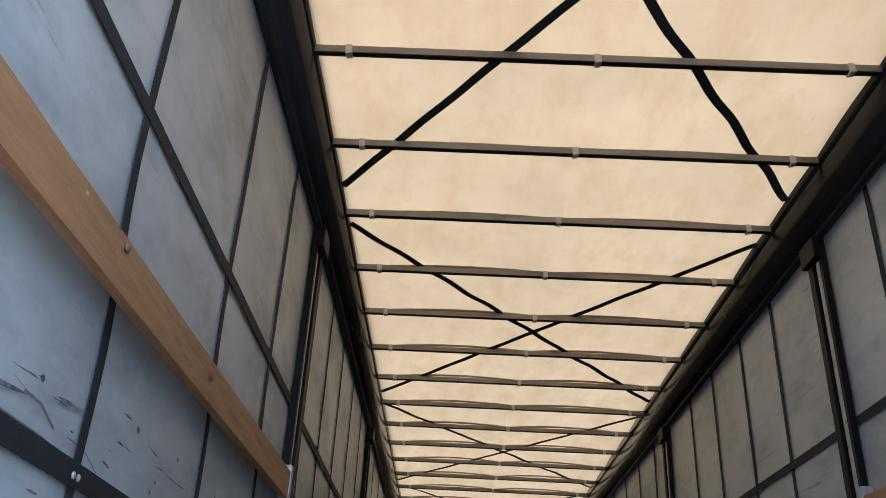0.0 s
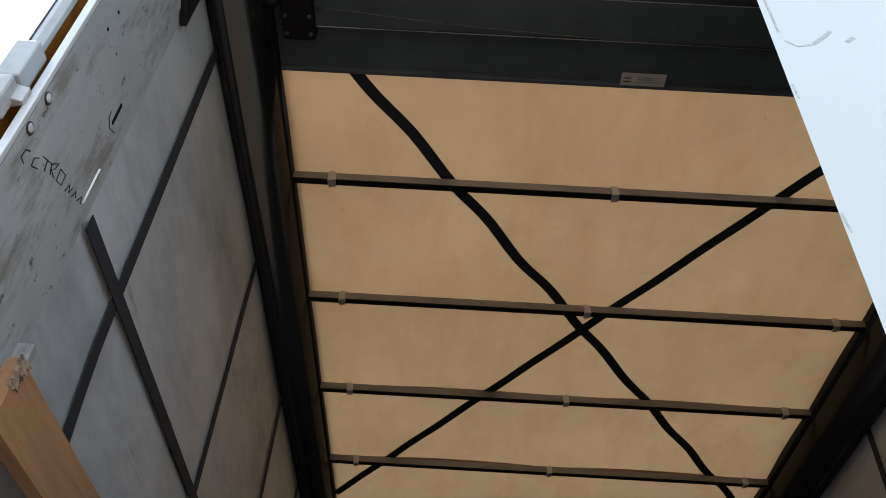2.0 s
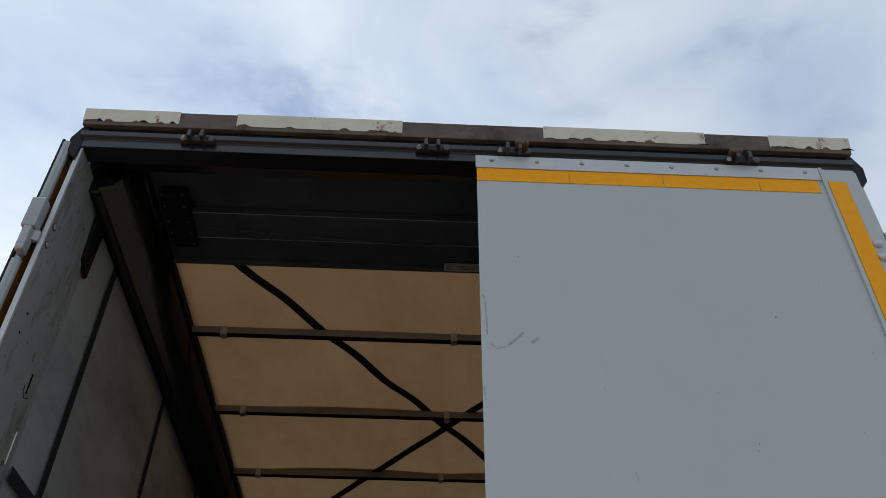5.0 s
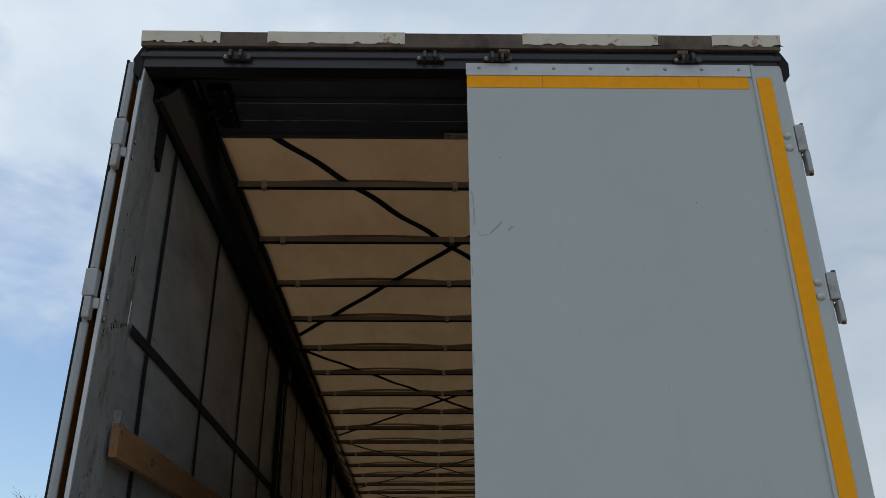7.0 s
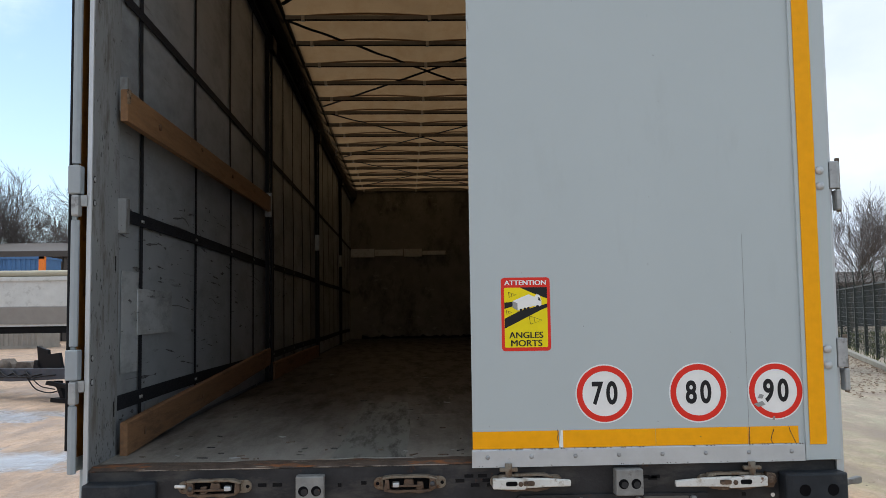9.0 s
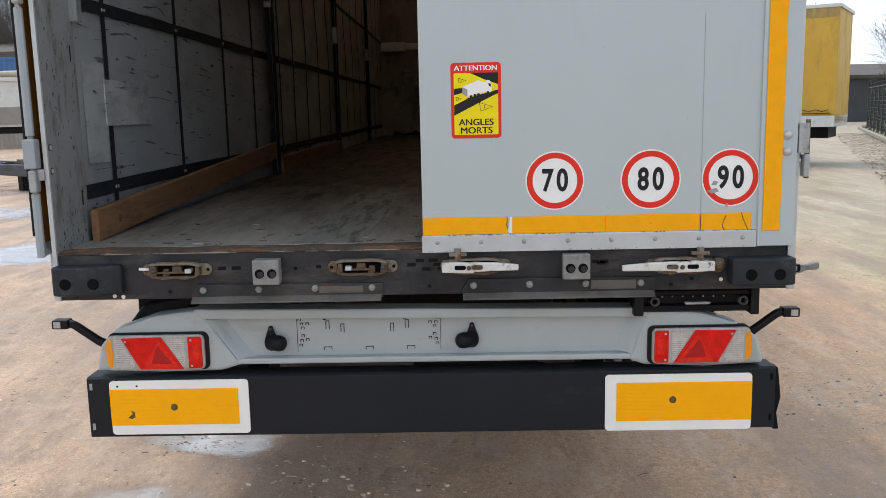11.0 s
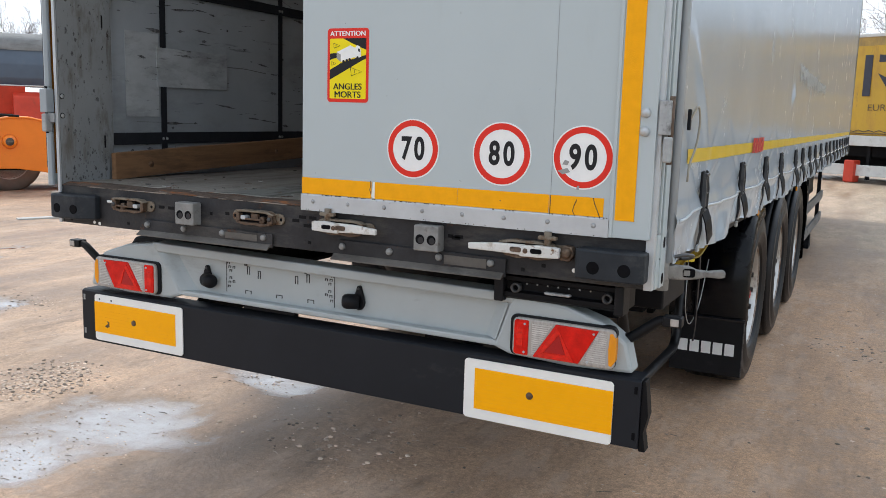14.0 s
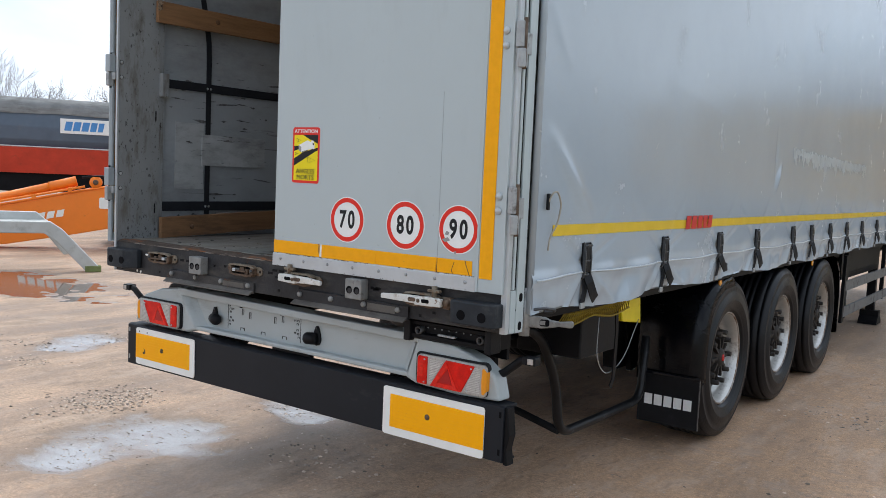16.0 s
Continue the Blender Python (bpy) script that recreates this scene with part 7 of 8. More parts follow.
part("curtain", grid(B(), steps(-8.2, 5.4, 90), steps(1.33, 3.93, 14), lambda x, z: (x, 0.012 * noise.noise((x * 1.1, z * 0.9, 0)), z)), YTARP, yt)
part("body", box(B(), -8.2, 5.4, 0.03, 2.52, 1.1, 3.95), YTARP, yt)
part("roof_edge", box(B(), -8.25, 5.45, -0.03, 2.55, 3.93, 4.02, 0.01), WHITEDIRT, yt, "grey roof edge")
part("side_raft", box(B(), -8.2, 5.4, -0.02, 2.5, 1.02, 1.30, 0.01), WHITEDIRT, yt, "white side raft")
part("top_welt", grid(B(), steps(-8.2, 5.4, 60), [3.70, 3.76, 3.82, 3.93], lambda x, z: (x, -0.006 + 0.012 * noise.noise((x * 1.1, z * 0.9, 0)) + 0.004 * noise.noise((x * 5, z * 2, 3)), z + 0.03 * noise.noise((x * 1.7, 0, 8)) * (z < 3.75))), WELT, yt, "grimy upper edge of the tarpaulin")
part("chassis", box(B(), -7.8, 5.2, 0.5, 2.0, 0.72, 1.02), BLACK, yt)
# black sheets added behind the wheels so the underside reads as shaded
part("under_shade_sheet", box(B(), -7.0, 4.4, 1.5, 1.54, 0.22, 0.74), BLACK, yt, "added dark sheet for the shade under the frame")
part("far_side_guard", box(B(), -6.6, -1.4, 2.40, 2.46, 0.18, 0.95, 0.01), BLACK, yt)
part("wheel_arch", prism(B(), [(-0.72, 1.02), (3.34, 1.02), (3.34, 0.62), (3.26, 0.62), (3.2, 0.94), (-0.6, 0.94), (-0.66, 0.62), (-0.72, 0.62)], "y", 0.03, 0.44, 0.01), RUBBER, yt, "black mudguard line")
part("tie_cord", tube(B(), [(-8.1 + 0.15 * k, -0.02, 1.40 + 0.05 * (k % 2) * (1 if k % 6 else 2)) for k in range(90)], 0.010, 5), NAVY, yt)
part("eyelet_row", tube(B(), [(-8.1, -0.015, 1.36), (5.3, -0.015, 1.36)], 0.012, 6), RUSTRAIL, yt)
ZA, ZB = 2.36, 3.46
bars = [[(-4.35, 0), (-4.35, 1), (-4.13, 1), (-4.13, 0)], [(-3.95, 0.55), (-3.72, 0.45), (-3.28, 0), (-3.52, 0)], [(-3.95, 0.82), (-3.95, 1), (-3.40, 0.95), (-3.36, 0.6), (-3.56, 0.55), (-3.56, 0.82)], [(-2.98, 0), (-2.98, 1), (-2.74, 1), (-2.74, 0)],
        [(-2.55, 0), (-2.02, 1), (-1.82, 1), (-2.30, 0)], [(-1.45, 0), (-1.95, 0.9), (-1.75, 0.9), (-1.22, 0)], [(-1.0, 0), (-1.0, 0.92), (-0.80, 0.92), (-0.80, 0)], [(-0.85, 1), (-0.6, 1), (0.52, 0.02), (0.25, 0.02)], [(0.33, 0.3), (0.33, 1), (0.55, 1), (0.55, 0.3)], [(0.85, 0), (0.85, 1), (1.07, 1), (1.07, 0)], [(1.2, 0.82), (1.2, 1), (1.9, 0.95), (2.1, 0.7), (1.85, 0.72)], [(1.2, 0), (1.2, 0.18), (1.85, 0.3), (2.1, 0.3), (1.9, 0.05)]]
for q in bars:
    part("print_bar", prism(B(), [(u, ZA + (ZB - ZA) * v) for u, v in q], "y", -0.022, -0.014), NAVY, yt, "plain dark print shape")
part("route_lettering", moved(words("EUROPE - GRECE - TURQUIE - MOYEN ORIENT", 0.245), -1.1, -0.018, 2.05, 1.20, 1.0), FADED, yt, "faded brown printed words")
part("trade_lettering", moved(words("STOCKAGE  -  LOGISTIQUE", 0.26), -0.02, -0.018, 1.72, 1.36, 1.0), NAVY, yt, "dark printed words")
gu = part("side_guard", box(B(), -6.6, -1.4, 0.0, 0.06, 0.20, 0.50, 0.01), WHITEDIRT, yt, "white side guard panel")
for k in range(6):
    part("print_block", box(B(), -2.95 + k * 0.11, -2.88 + k * 0.11, -0.008, 0.0, 0.32, 0.40), NAVY, gu)
part("pallet_box", box(B(), -1.3, -0.72, 0.05, 0.7, 0.42, 0.88, 0.02), WHITEDIRT, yt, "white storage box")
part("red_extinguisher_box", box(B(), -4.62, -4.32, -0.12, 0.2, 0.02, 0.62, 0.03), REDPAINT, yt, "red plastic box")
for u in (-6.5, -4.1, -2.2):
    part("stay", box(B(), u, u + 0.08, 0.1, 0.2, 0.1, 1.0), BLACK, yt)
DUSTRIM = M("dusty_grey_rim", (0.16, 0.15, 0.135), 0.55, 0.2, var=0.3, vs=10, bump=0.1, spot=((0.05, 0.045, 0.04), 0.5, 0.7, 9))
for u, far in ((0.0, 0), (1.31, 0), (2.62, 0), (0.0, 1), (1.31, 1), (2.62, 1)):
    w = thing("wheel", "", "")
    w.parent = yt
    w.matrix_basis = pose(u, 2.28 if far else 0.22, 0.50)
    part("tyre", lathe(B(), [(0.29, -0.17), (0.38, -0.19), (0.47, -0.17), (0.50, -0.12), (0.50, 0.12), (0.47, 0.17), (0.29, 0.17)], 36, "y", caps=False), TYRE, w)
    part("rim", lathe(B(), [(0.29, -0.16), (0.27, -0.15), (0.24, -0.09), (0.14, -0.10), (0.10, -0.16), (0.01, -0.165)], 24, "y", caps=False), DUSTRIM, w, "dusty grey rim")
    part("hub", lathe(B(), [(0.005, -0.19), (0.07, -0.185), (0.10, -0.14), (0.10, -0.10)], 16, "y"), HUB, w)
    for k in range(10):
        part("wheel_nut", tube(B(), [(0.167 * math.cos(k * 0.628), -0.13, 0.167 * math.sin(k * 0.628)), (0.167 * math.cos(k * 0.628), -0.09, 0.167 * math.sin(k * 0.628))], 0.018, 6), HUB, w)
    part("mudguard", tube(B(), [(0.6 * math.cos(radians(a)), 0, 0.6 * math.sin(radians(a))) for a in range(20, 161, 14)], 0.02, 6), RUBBER, w)

# dump truck behind the digger
BLUEG = M("slate_blue_paint", (0.085, 0.115, 0.155), 0.42, var=0.15, vs=2, bump=0.05, spot=((0.14, 0.15, 0.16), 0.58, 0.8, 3))
COVER = M("grey_rolled_cover", (0.21, 0.215, 0.21), 0.7, var=0.25, vs=3, bump=0.3, bs=12, spot=((0.13, 0.125, 0.115), 0.50, 0.72, 3, (0.5, 1, 3)), spot2=((0.06, 0.055, 0.05), 0.64, 0.68, 6, (0.4, 1, 5)))
dt = thing("tipper_truck", "slate-blue and red tipper with grey load cover and white board", "truck", at=place(-20.3, 9.9, 0.55, 0.83))
part("tipper_body", prism(B(), [(0.10, 1.95), (-0.02, 2.15), (-0.05, 2.5), (0.0, 2.9), (2.3, 2.9), (2.35, 2.5), (2.3, 1.95)], "x", -5.0, 7.6, 0.02), BLUEG, dt)
part("load_cover", grid(B(), steps(-5.1, 7.7, 60), [0, 1, 2, 3, 4], lambda u, k: (u, (-0.04, -0.06, 0.2, 1.1, 2.3)[int(k)], (2.86, 3.10, 3.30, 3.36, 3.2)[int(k)] + 0.03 * noise.noise((u * 0.8, k, 0)))), COVER, dt, "grey sheet load cover")
part("red_frame", prism(B(), [(0.30, 1.22), (0.02, 1.9), (0.02, 1.96), (2.2, 1.96), (2.2, 1.22)], "x", -5.0, 3.6, 0.01), REDPAINT, dt)
part("pale_joint_line", tube(B(), [(-5.0, -0.035, 1.955), (7.6, -0.035, 1.955)], 0.018, 6), WHITEDIRT, dt, "pale edge line over the red frame")
part("red_fender", prism(B(), [(-0.05, 1.06), (-0.05, 1.68), (0.1, 1.80), (2.2, 1.80), (2.2, 1.06)], "x", 3.3, 7.6, 0.02), REDPAINT, dt)
sg = part("name_board", box(B(), 0.66, 2.62, -0.075, -0.055, 2.36, 2.77, 0.004), WHITE, dt, "white board with plain blue blocks")
SBLUE = M("sign_blue", (0.07, 0.25, 0.55), 0.5, var=0.1, vs=8, bump=0.0)
for k, (a, b) in enumerate(((0.78, 0.96), (1.00, 1.18), (1.22, 1.40), (1.44, 1.60), (1.64, 1.78), (1.98, 2.14), (2.22, 2.38))):
    part("print_block", prism(B(), [(a - 0.02, 2.44), (b - 0.02, 2.44), (b + 0.03, 2.69), (a + 0.03, 2.69)], "y", -0.081, -0.074), SBLUE, sg)
for a in (4.55, 4.95):
    part("print_block", box(B(), a, a + 0.22, -0.062, -0.048, 1.45, 1.62), WHITE, dt)
part("underframe", box(B(), -5.0, 7.4, 0.5, 1.9, 0.7, 1.25), BLACK, dt)
for u in (-3.4, -2.1, 5.2):
    w = thing("wheel", "", "")
    w.parent = dt
    w.matrix_basis = pose(u, 0.3, 0.52)
    part("tyre", lathe(B(), [(0.29, -0.17), (0.38, -0.19), (0.47, -0.17), (0.52, -0.12), (0.52, 0.12), (0.47, 0.17), (0.29, 0.17)], 32, "y", caps=False), TYRE, w)
    part("rim", lathe(B(), [(0.29, -0.16), (0.26, -0.10), (0.14, -0.08), (0.01, -0.12)], 24, "y", caps=False), LABEL, w)

# digger boom on wheels
ORANGE = M("orange_machine_paint", (0.88, 0.215, 0.012), 0.4, var=0.08, vs=2.5, bump=0.05, spot=((0.45, 0.12, 0.02), 0.62, 0.8, 5))
ex = thing("excavator", "orange wheeled digger with its boom lowered", "excavator", at=place(-11.3, 7.0, 0.55, 0.83))
BOOM = [(-3.6, 0.50), (-2.3, 0.80), (-0.84, 1.12), (-0.34, 1.215), (0.21, 1.30), (0.45, 1.295), (0.70, 1.24), (0.92, 1.14), (1.86, 0.64), (2.7, 0.20), (2.6, 0.02), (2.04, 0.05), (0.87, 0.30), (0.66, 0.37), (0.22, 0.43), (-0.33, 0.42), (-1.1, 0.27), (-2.2, 0.08), (-3.6, 0.03)]
bo = part("boom", prism(B(), BOOM, "y", -0.18, 0.22, 0.015), ORANGE, ex)
bm = B()
tube(bm, [(u, -0.19, z - 0.02) for u, z in BOOM[:10]], 0.016, 6)
part("boom_edge", bm, ORANGE, bo)
for dz, r in ((0.025, 0.022), (-0.035, 0.016)):
    part("boom_pipe", tube(B(), rounded([(-3.55, -0.20, 0.53 + dz), (-2.3, -0.20, 0.82 + dz), (-0.9, -0.20, 1.13 + dz)], 0.2), r, 8), ORANGE, ex)
for u, z in ((-2.75, 0.70), (-1.75, 0.93), (-1.15, 1.07)):
    part("pipe_clamp", box(B(), u - 0.035, u + 0.035, -0.235, -0.17, z - 0.03, z + 0.06, 0.006), ORANGE, ex)
part("cylinder", tube(B(), [(-3.2, -0.02, 0.66), (-1.5, -0.02, 1.12)], 0.085, 14), ORANGE, ex)
part("cylinder_head", tube(B(), [(-1.5, -0.02, 1.12), (-1.05, -0.02, 1.245)], 0.095, 14), ORANGE, ex)
part("piston_eye", lathe(B(), [(0.03, -0.22), (0.11, -0.20), (0.11, 0.16), (0.03, 0.18)], 18, "y", at=(-0.72, 0, 1.235)), ORANGE, ex)
part("pin", lathe(B(), [(0.02, -0.24), (0.05, -0.23), (0.05, -0.2)], 12, "y", at=(-0.72, 0, 1.235)), RUSTY, ex)
part("pivot_boss", lathe(B(), [(0.02, -0.27), (0.10, -0.25), (0.12, -0.18)], 20, "y", at=(0.14, 0, 0.88)), ORANGE, ex)
part("pivot_pin", lathe(B(), [(0.02, -0.29), (0.065, -0.28), (0.065, -0.25)], 16, "y", at=(0.14, 0, 0.88)), RUSTRAIL, ex)
part("hose", tube(B(), rounded([(-0.95, -0.16, 1.32), (-0.6, -0.2, 1.36), (-0.2, -0.2, 1.33), (0.3, -0.19, 1.30)], 0.2), 0.02, 8), RUBBER, ex)
part("hose", tube(B(), rounded([(-0.05, -0.2, 1.2), (0.0, -0.2, 1.0), (-0.08, -0.2, 0.9), (-0.02, -0.2, 0.72)], 0.08), 0.010, 6), RUBBER, ex)
part("white_plate", prism(B(), rrect(-0.66, -0.32, 0.755, 0.96, 0.03), "y", -0.19, -0.178), WHITE, ex, "white info plate")
for k in range(5):
    u, z = -2.02 + k * 0.158, 0.455 + k * 0.030
    part("print_block", prism(B(), [(u, z), (u + 0.025, z + 0.13), (u + 0.145, z + 0.155), (u + 0.12, z + 0.025)], "y", -0.19, -0.178), WHITE, ex)
for u in (0.15, 1.62):
    w = thing("wheel", "", "")
    w.parent = ex
    w.matrix_basis = pose(u, 0.75, 0.52)
    part("tyre", lathe(B(), [(0.30, -0.18), (0.40, -0.22), (0.50, -0.19), (0.54, -0.12), (0.54, 0.12), (0.50, 0.19), (0.30, 0.18)], 32, "y", caps=False), M("dusty_tyre", (0.16, 0.145, 0.125), 0.8, var=0.2, vs=6, bump=0.2), w)
    part("rim", lathe(B(), [(0.33, -0.20), (0.31, -0.19), (0.28, -0.10), (0.12, -0.14), (0.01, -0.15)], 24, "y", caps=False), HINGE, w)
part("underbody", box(B(), -0.6, 2.6, 0.55, 1.9, 0.35, 0.62, 0.03), BLACK, ex)
part("float_plate", box(B(), 0.7, 3.4, -0.75, -0.5, 0.0, 0.085, 0.02), M("pale_concrete", (0.36, 0.33, 0.28), 0.8, var=0.2, vs=5, bump=0.2), ex, "pale beam on the ground")

# checker-plate walkway
CHECK = M("painted_checker_plate", (0.52, 0.53, 0.51), 0.42, 0.3, var=0.12, vs=5, bump=0.5, bs=55, spot=((0.30, 0.29, 0.25), 0.55, 0.8, 4))
wk = thing("checker_walkway", "pale checker-plate walkway section standing on the ground", "walkway", at=place(-8.6, 4.36, 0.5, 0.85))
part("front_frame", prism(B(), [(-4.5, 0.74), (-0.52, 0.73), (-0.36, 0.62), (0.15, 0.06), (0.13, 0.0), (-0.03, 0.0), (-0.44, 0.45), (-0.60, 0.56), (-4.5, 0.56)], "y", -0.02, 0.12, 0.012), CHECK, wk)
part("back_frame", prism(B(), [(-4.5, 0.86), (-0.72, 0.84), (-0.56, 0.70), (-0.20, 0.22), (-0.34, 0.20), (-0.62, 0.56), (-0.8, 0.64), (-4.5, 0.66)], "y", 0.5, 0.62, 0.012), CHECK, wk)
part("deck", prism(B(), [(-4.5, 0.735), (-0.56, 0.725), (-0.56, 0.71), (-4.5, 0.71)], "y", 0.1, 0.52), CHECK, wk)
part("foot_moss", box(B(), -0.05, 0.17, -0.03, 0.13, 0.0, 0.09, 0.01), M("mossy_paint", (0.17, 0.20, 0.07), 0.8, var=0.3, vs=20, bump=0.2), wk)
tagged(part("plank", box(B(), 0.0, 0.62, -0.06, 0.06, 0.0, 0.025, 0.004, m=place(-8.2, 4.95, 0.4, 0.9)), CHECK), "pale plank lying on wet ground", "plank")

# bare chassis beside the yard road
ch = thing("trailer_chassis", "bare dark trailer chassis standing in the yard", "chassis", at=place(-7.7, 15.0, 0.8, -0.6))
STEELBLUE = M("blue_black_steel", (0.045, 0.055, 0.075), 0.45, 0.2, var=0.4, vs=3, bump=0.1, spot=((0.16, 0.10, 0.07), 0.58, 0.75, 4))
for dy in (0.0, 0.9):
    part("long_beam", prism(B(), [(-6.0, 0.34), (-6.0, 0.60), (-1.2, 0.62), (1.4, 0.70), (1.4, 0.50), (-1.0, 0.36)], "y", dy, dy + 0.12, 0.01), STEELBLUE, ch)
for u in (-5.0, -3.4, -1.8, -0.4, 1.0):
    part("cross_beam", box(B(), u, u + 0.12, 0.0, 1.0, 0.45, 0.58, 0.01), STEELBLUE, ch)
part("upright_plate", prism(B(), [(-0.1, 0.66), (-0.18, 1.10), (0.22, 1.03), (0.24, 0.94), (0.62, 0.98), (0.72, 0.68)], "y", 0.1, 0.16, 0.004), BLACK, ch)
part("upright_plate", prism(B(), [(0.3, 0.66), (0.3, 0.90), (1.3, 0.88), (1.3, 0.66)], "y", 0.7, 0.76, 0.004), BLACK, ch)
part("bracket", prism(B(), [(-1.2, 0.60), (-1.1, 0.76), (-0.6, 0.76), (-0.5, 0.62)], "y", 0.2, 0.7, 0.01), RUSTRAIL, ch)
part("leg", prism(B(), [(0.45, 0.42), (0.60, 0.42), (0.82, 0.06), (0.70, 0.06)], "y", 0.1, 0.2), BLACK, ch)
part("leg_foot", box(B(), 0.42, 1.05, 0.05, 0.3, 0.0, 0.08), BLACK, ch)
part("air_hose", tube(B(), rounded([(-0.3, -0.02, 0.46), (0.0, -0.03, 0.24), (0.5, -0.03, 0.18), (0.9, -0.03, 0.26)], 0.3), 0.014, 6), RUBBER, ch)
part("air_hose", tube(B(), rounded([(-0.1, -0.02, 0.44), (0.2, -0.03, 0.30), (0.7, -0.03, 0.27)], 0.3), 0.012, 6), RUBBER, ch)
for k in range(12):
    u = -3.6 + k * 0.42
    part("bracket", prism(B(), [(u, 0.58), (u + 0.05, 0.64 + 0.09 * (k % 3)), (u + 0.22, 0.66 + 0.05 * (k % 2)), (u + 0.30, 0.58)], "y", 0.05 + 0.13 * (k % 4), 0.22 + 0.13 * (k % 4), 0.01), (BLACK, RUSTRAIL, STEELBLUE, HINGE)[k % 4], ch)
part("brake_drum", lathe(B(), [(0.05, 0.0), (0.19, 0.02), (0.20, 0.16), (0.05, 0.18)], 20, "y", at=(-1.5, 0.1, 0.62)), RUSTRAIL, ch)
for k in range(5):
    part("air_hose", tube(B(), rounded([(-2.4 + k * 0.5, -0.02, 0.60), (-2.1 + k * 0.5, -0.05, 0.46), (-1.7 + k * 0.5, -0.04, 0.40 + 0.03 * k), (-1.3 + k * 0.5, -0.02, 0.55)], 0.2), 0.013, 6), RUBBER, ch)
part("lower_frame", prism(B(), [(0.3, 0.34), (0.35, 0.42), (2.0, 0.30), (2.0, 0.22)], "y", 0.0, 0.1, 0.01), BLACK, ch)
part("stand", box(B(), -3.2, -3.0, 0.2, 0.8, 0.0, 0.45), BLACK, ch)

# white tipper trailer, containers, shed
tp = thing("white_tipper_trailer", "white tipper trailer body with rolled beige cover", "trailer", at=pose(-12, 27, 0))
part("tub", prism(B(), [(0.15, 1.50), (-0.10, 2.05), (-0.10, 3.0), (2.4, 3.0), (2.4, 2.05), (2.15, 1.50)], "x", -12, 4.5, 0.03), WHITEDIRT, tp)
part("rim_rail", box(B(), -12.05, 4.55, -0.17, 0.0, 2.92, 3.06, 0.01), WHITEDIRT, tp)
part("rolled_cover", tube(B(), [(-12 + 0.6 * k, -0.02, 3.17 + 0.03 * noise.noise((k * 0.5, 0, 0))) for k in range(28)], 0.11, 10), M("beige_cover", (0.42, 0.38, 0.28), 0.6, var=0.15, vs=3), tp)
part("lower_flank", prism(B(), [(0.16, 1.46), (-0.115, 2.04), (-0.105, 2.06), (0.2, 2.06)], "x", -12, 4.5), M("grey_flank", (0.33, 0.33, 0.32), 0.5, var=0.1, vs=3), tp)
part("sub_rail", box(B(), -12, 4.5, 0.2, 0.5, 1.38, 1.48), WHITEDIRT, tp)
part("chassis", box(B(), -12, 4.4, 0.3, 1.9, 1.14, 1.36), BLACK, tp)
for u in (-9.5, -8.2, -6.9):
    part("wheel", lathe(B(), [(0.05, -0.1), (0.27, -0.12), (0.30, -0.18), (0.47, -0.17), (0.52, -0.12), (0.52, 0.12), (0.3, 0.18)], 28, "y", at=(u, 0.4, 0.52)), TYRE, tp)
part("support_leg", box(B(), 3.2, 3.35, 0.4, 0.55, 0.0, 1.15), BLACK, tp)
CBLUE = M("container_blue", (0.06, 0.16, 0.34), 0.5, var=0.15, vs=2, bump=0.05)
CDULL = M("container_grey", (0.30, 0.27, 0.23), 0.6, var=0.15, vs=2, bump=0.05)
for z0, CBLUE, hue in ((0.0, CDULL, "dull grey"), (2.5, CBLUE, "blue")):
    ct = tagged(thing("shipping_container", hue + " corrugated steel shipping container", "container", "stacked containers", at=pose(-26.0, 45, z0)), kind="")
    bm = B()
    prof = []
    for k in range(44):
        x = -6 + 12 * k / 44
        prof += [(x, 0.0), (x + 0.09, 0.0), (x + 0.13, 0.05), (x + 0.23, 0.05)]
    prism(bm, prof + [(6.0, 0.0), (6.0, 2.4), (-6.0, 2.4)], "z", 0.12, 2.38)
    part("wall", bm, CBLUE, ct)
    part("top_rail", box(B(), -6.05, 6.05, -0.03, 2.44, 2.36, 2.49), CBLUE, ct)
    part("corner_frame", box(B(), 5.75, 6.06, -0.03, 0.2, 0.0, 2.49), ORANGE if z0 else CDULL, ct)
    part("floor_rail", box(B(), -6.05, 6.05, -0.03, 2.44, 0.0, 0.14), CBLUE, ct)
tagged(part("number_board", box(B(), -27.0 + 4.4, -27.0 + 5.1, 44.93, 44.965, 3.35, 3.75), WHITE), "small white board on a container", "board")
SHED = M("brown_sheet_cladding", (0.075, 0.062, 0.052), 0.6, var=0.2, vs=0.6, bump=0.1)
sh = thing("warehouse", "long low brown warehouse beyond the yard", "building", at=pose(-40, 58, 0))
bm = B()
for k in range(60):
    box(bm, -32 + k * 1.0, -31.08 + k * 1.0, 0.0, 0.3, 0.0, 5.9)
part("wall", bm, SHED, sh)
part("roof", prism(B(), [(-0.3, 5.85), (-0.3, 6.25), (7, 7.4), (14, 5.9)], "x", -32.5, 28.5), SHED, sh)
for k in range(9):
    part("roof_lamp", box(B(), -28 + k * 6.2, -27.6 + k * 6.2, -0.4, -0.28, 5.4, 5.6), WHITEDIRT, sh)
fb = thing("far_building", "dark low building beyond the fence", "building", at=pose(44, 66, 0))
part("wall", box(B(), -14, 26, 0, 8, 0, 3.4), M("dark_cladding", (0.05, 0.055, 0.06), 0.6, var=0.2, vs=0.5), fb)
part("roof", prism(B(), [(-0.4, 3.35), (-0.4, 3.6), (4, 4.6), (8.4, 3.5)], "x", -14.3, 26.3), SHED, fb)

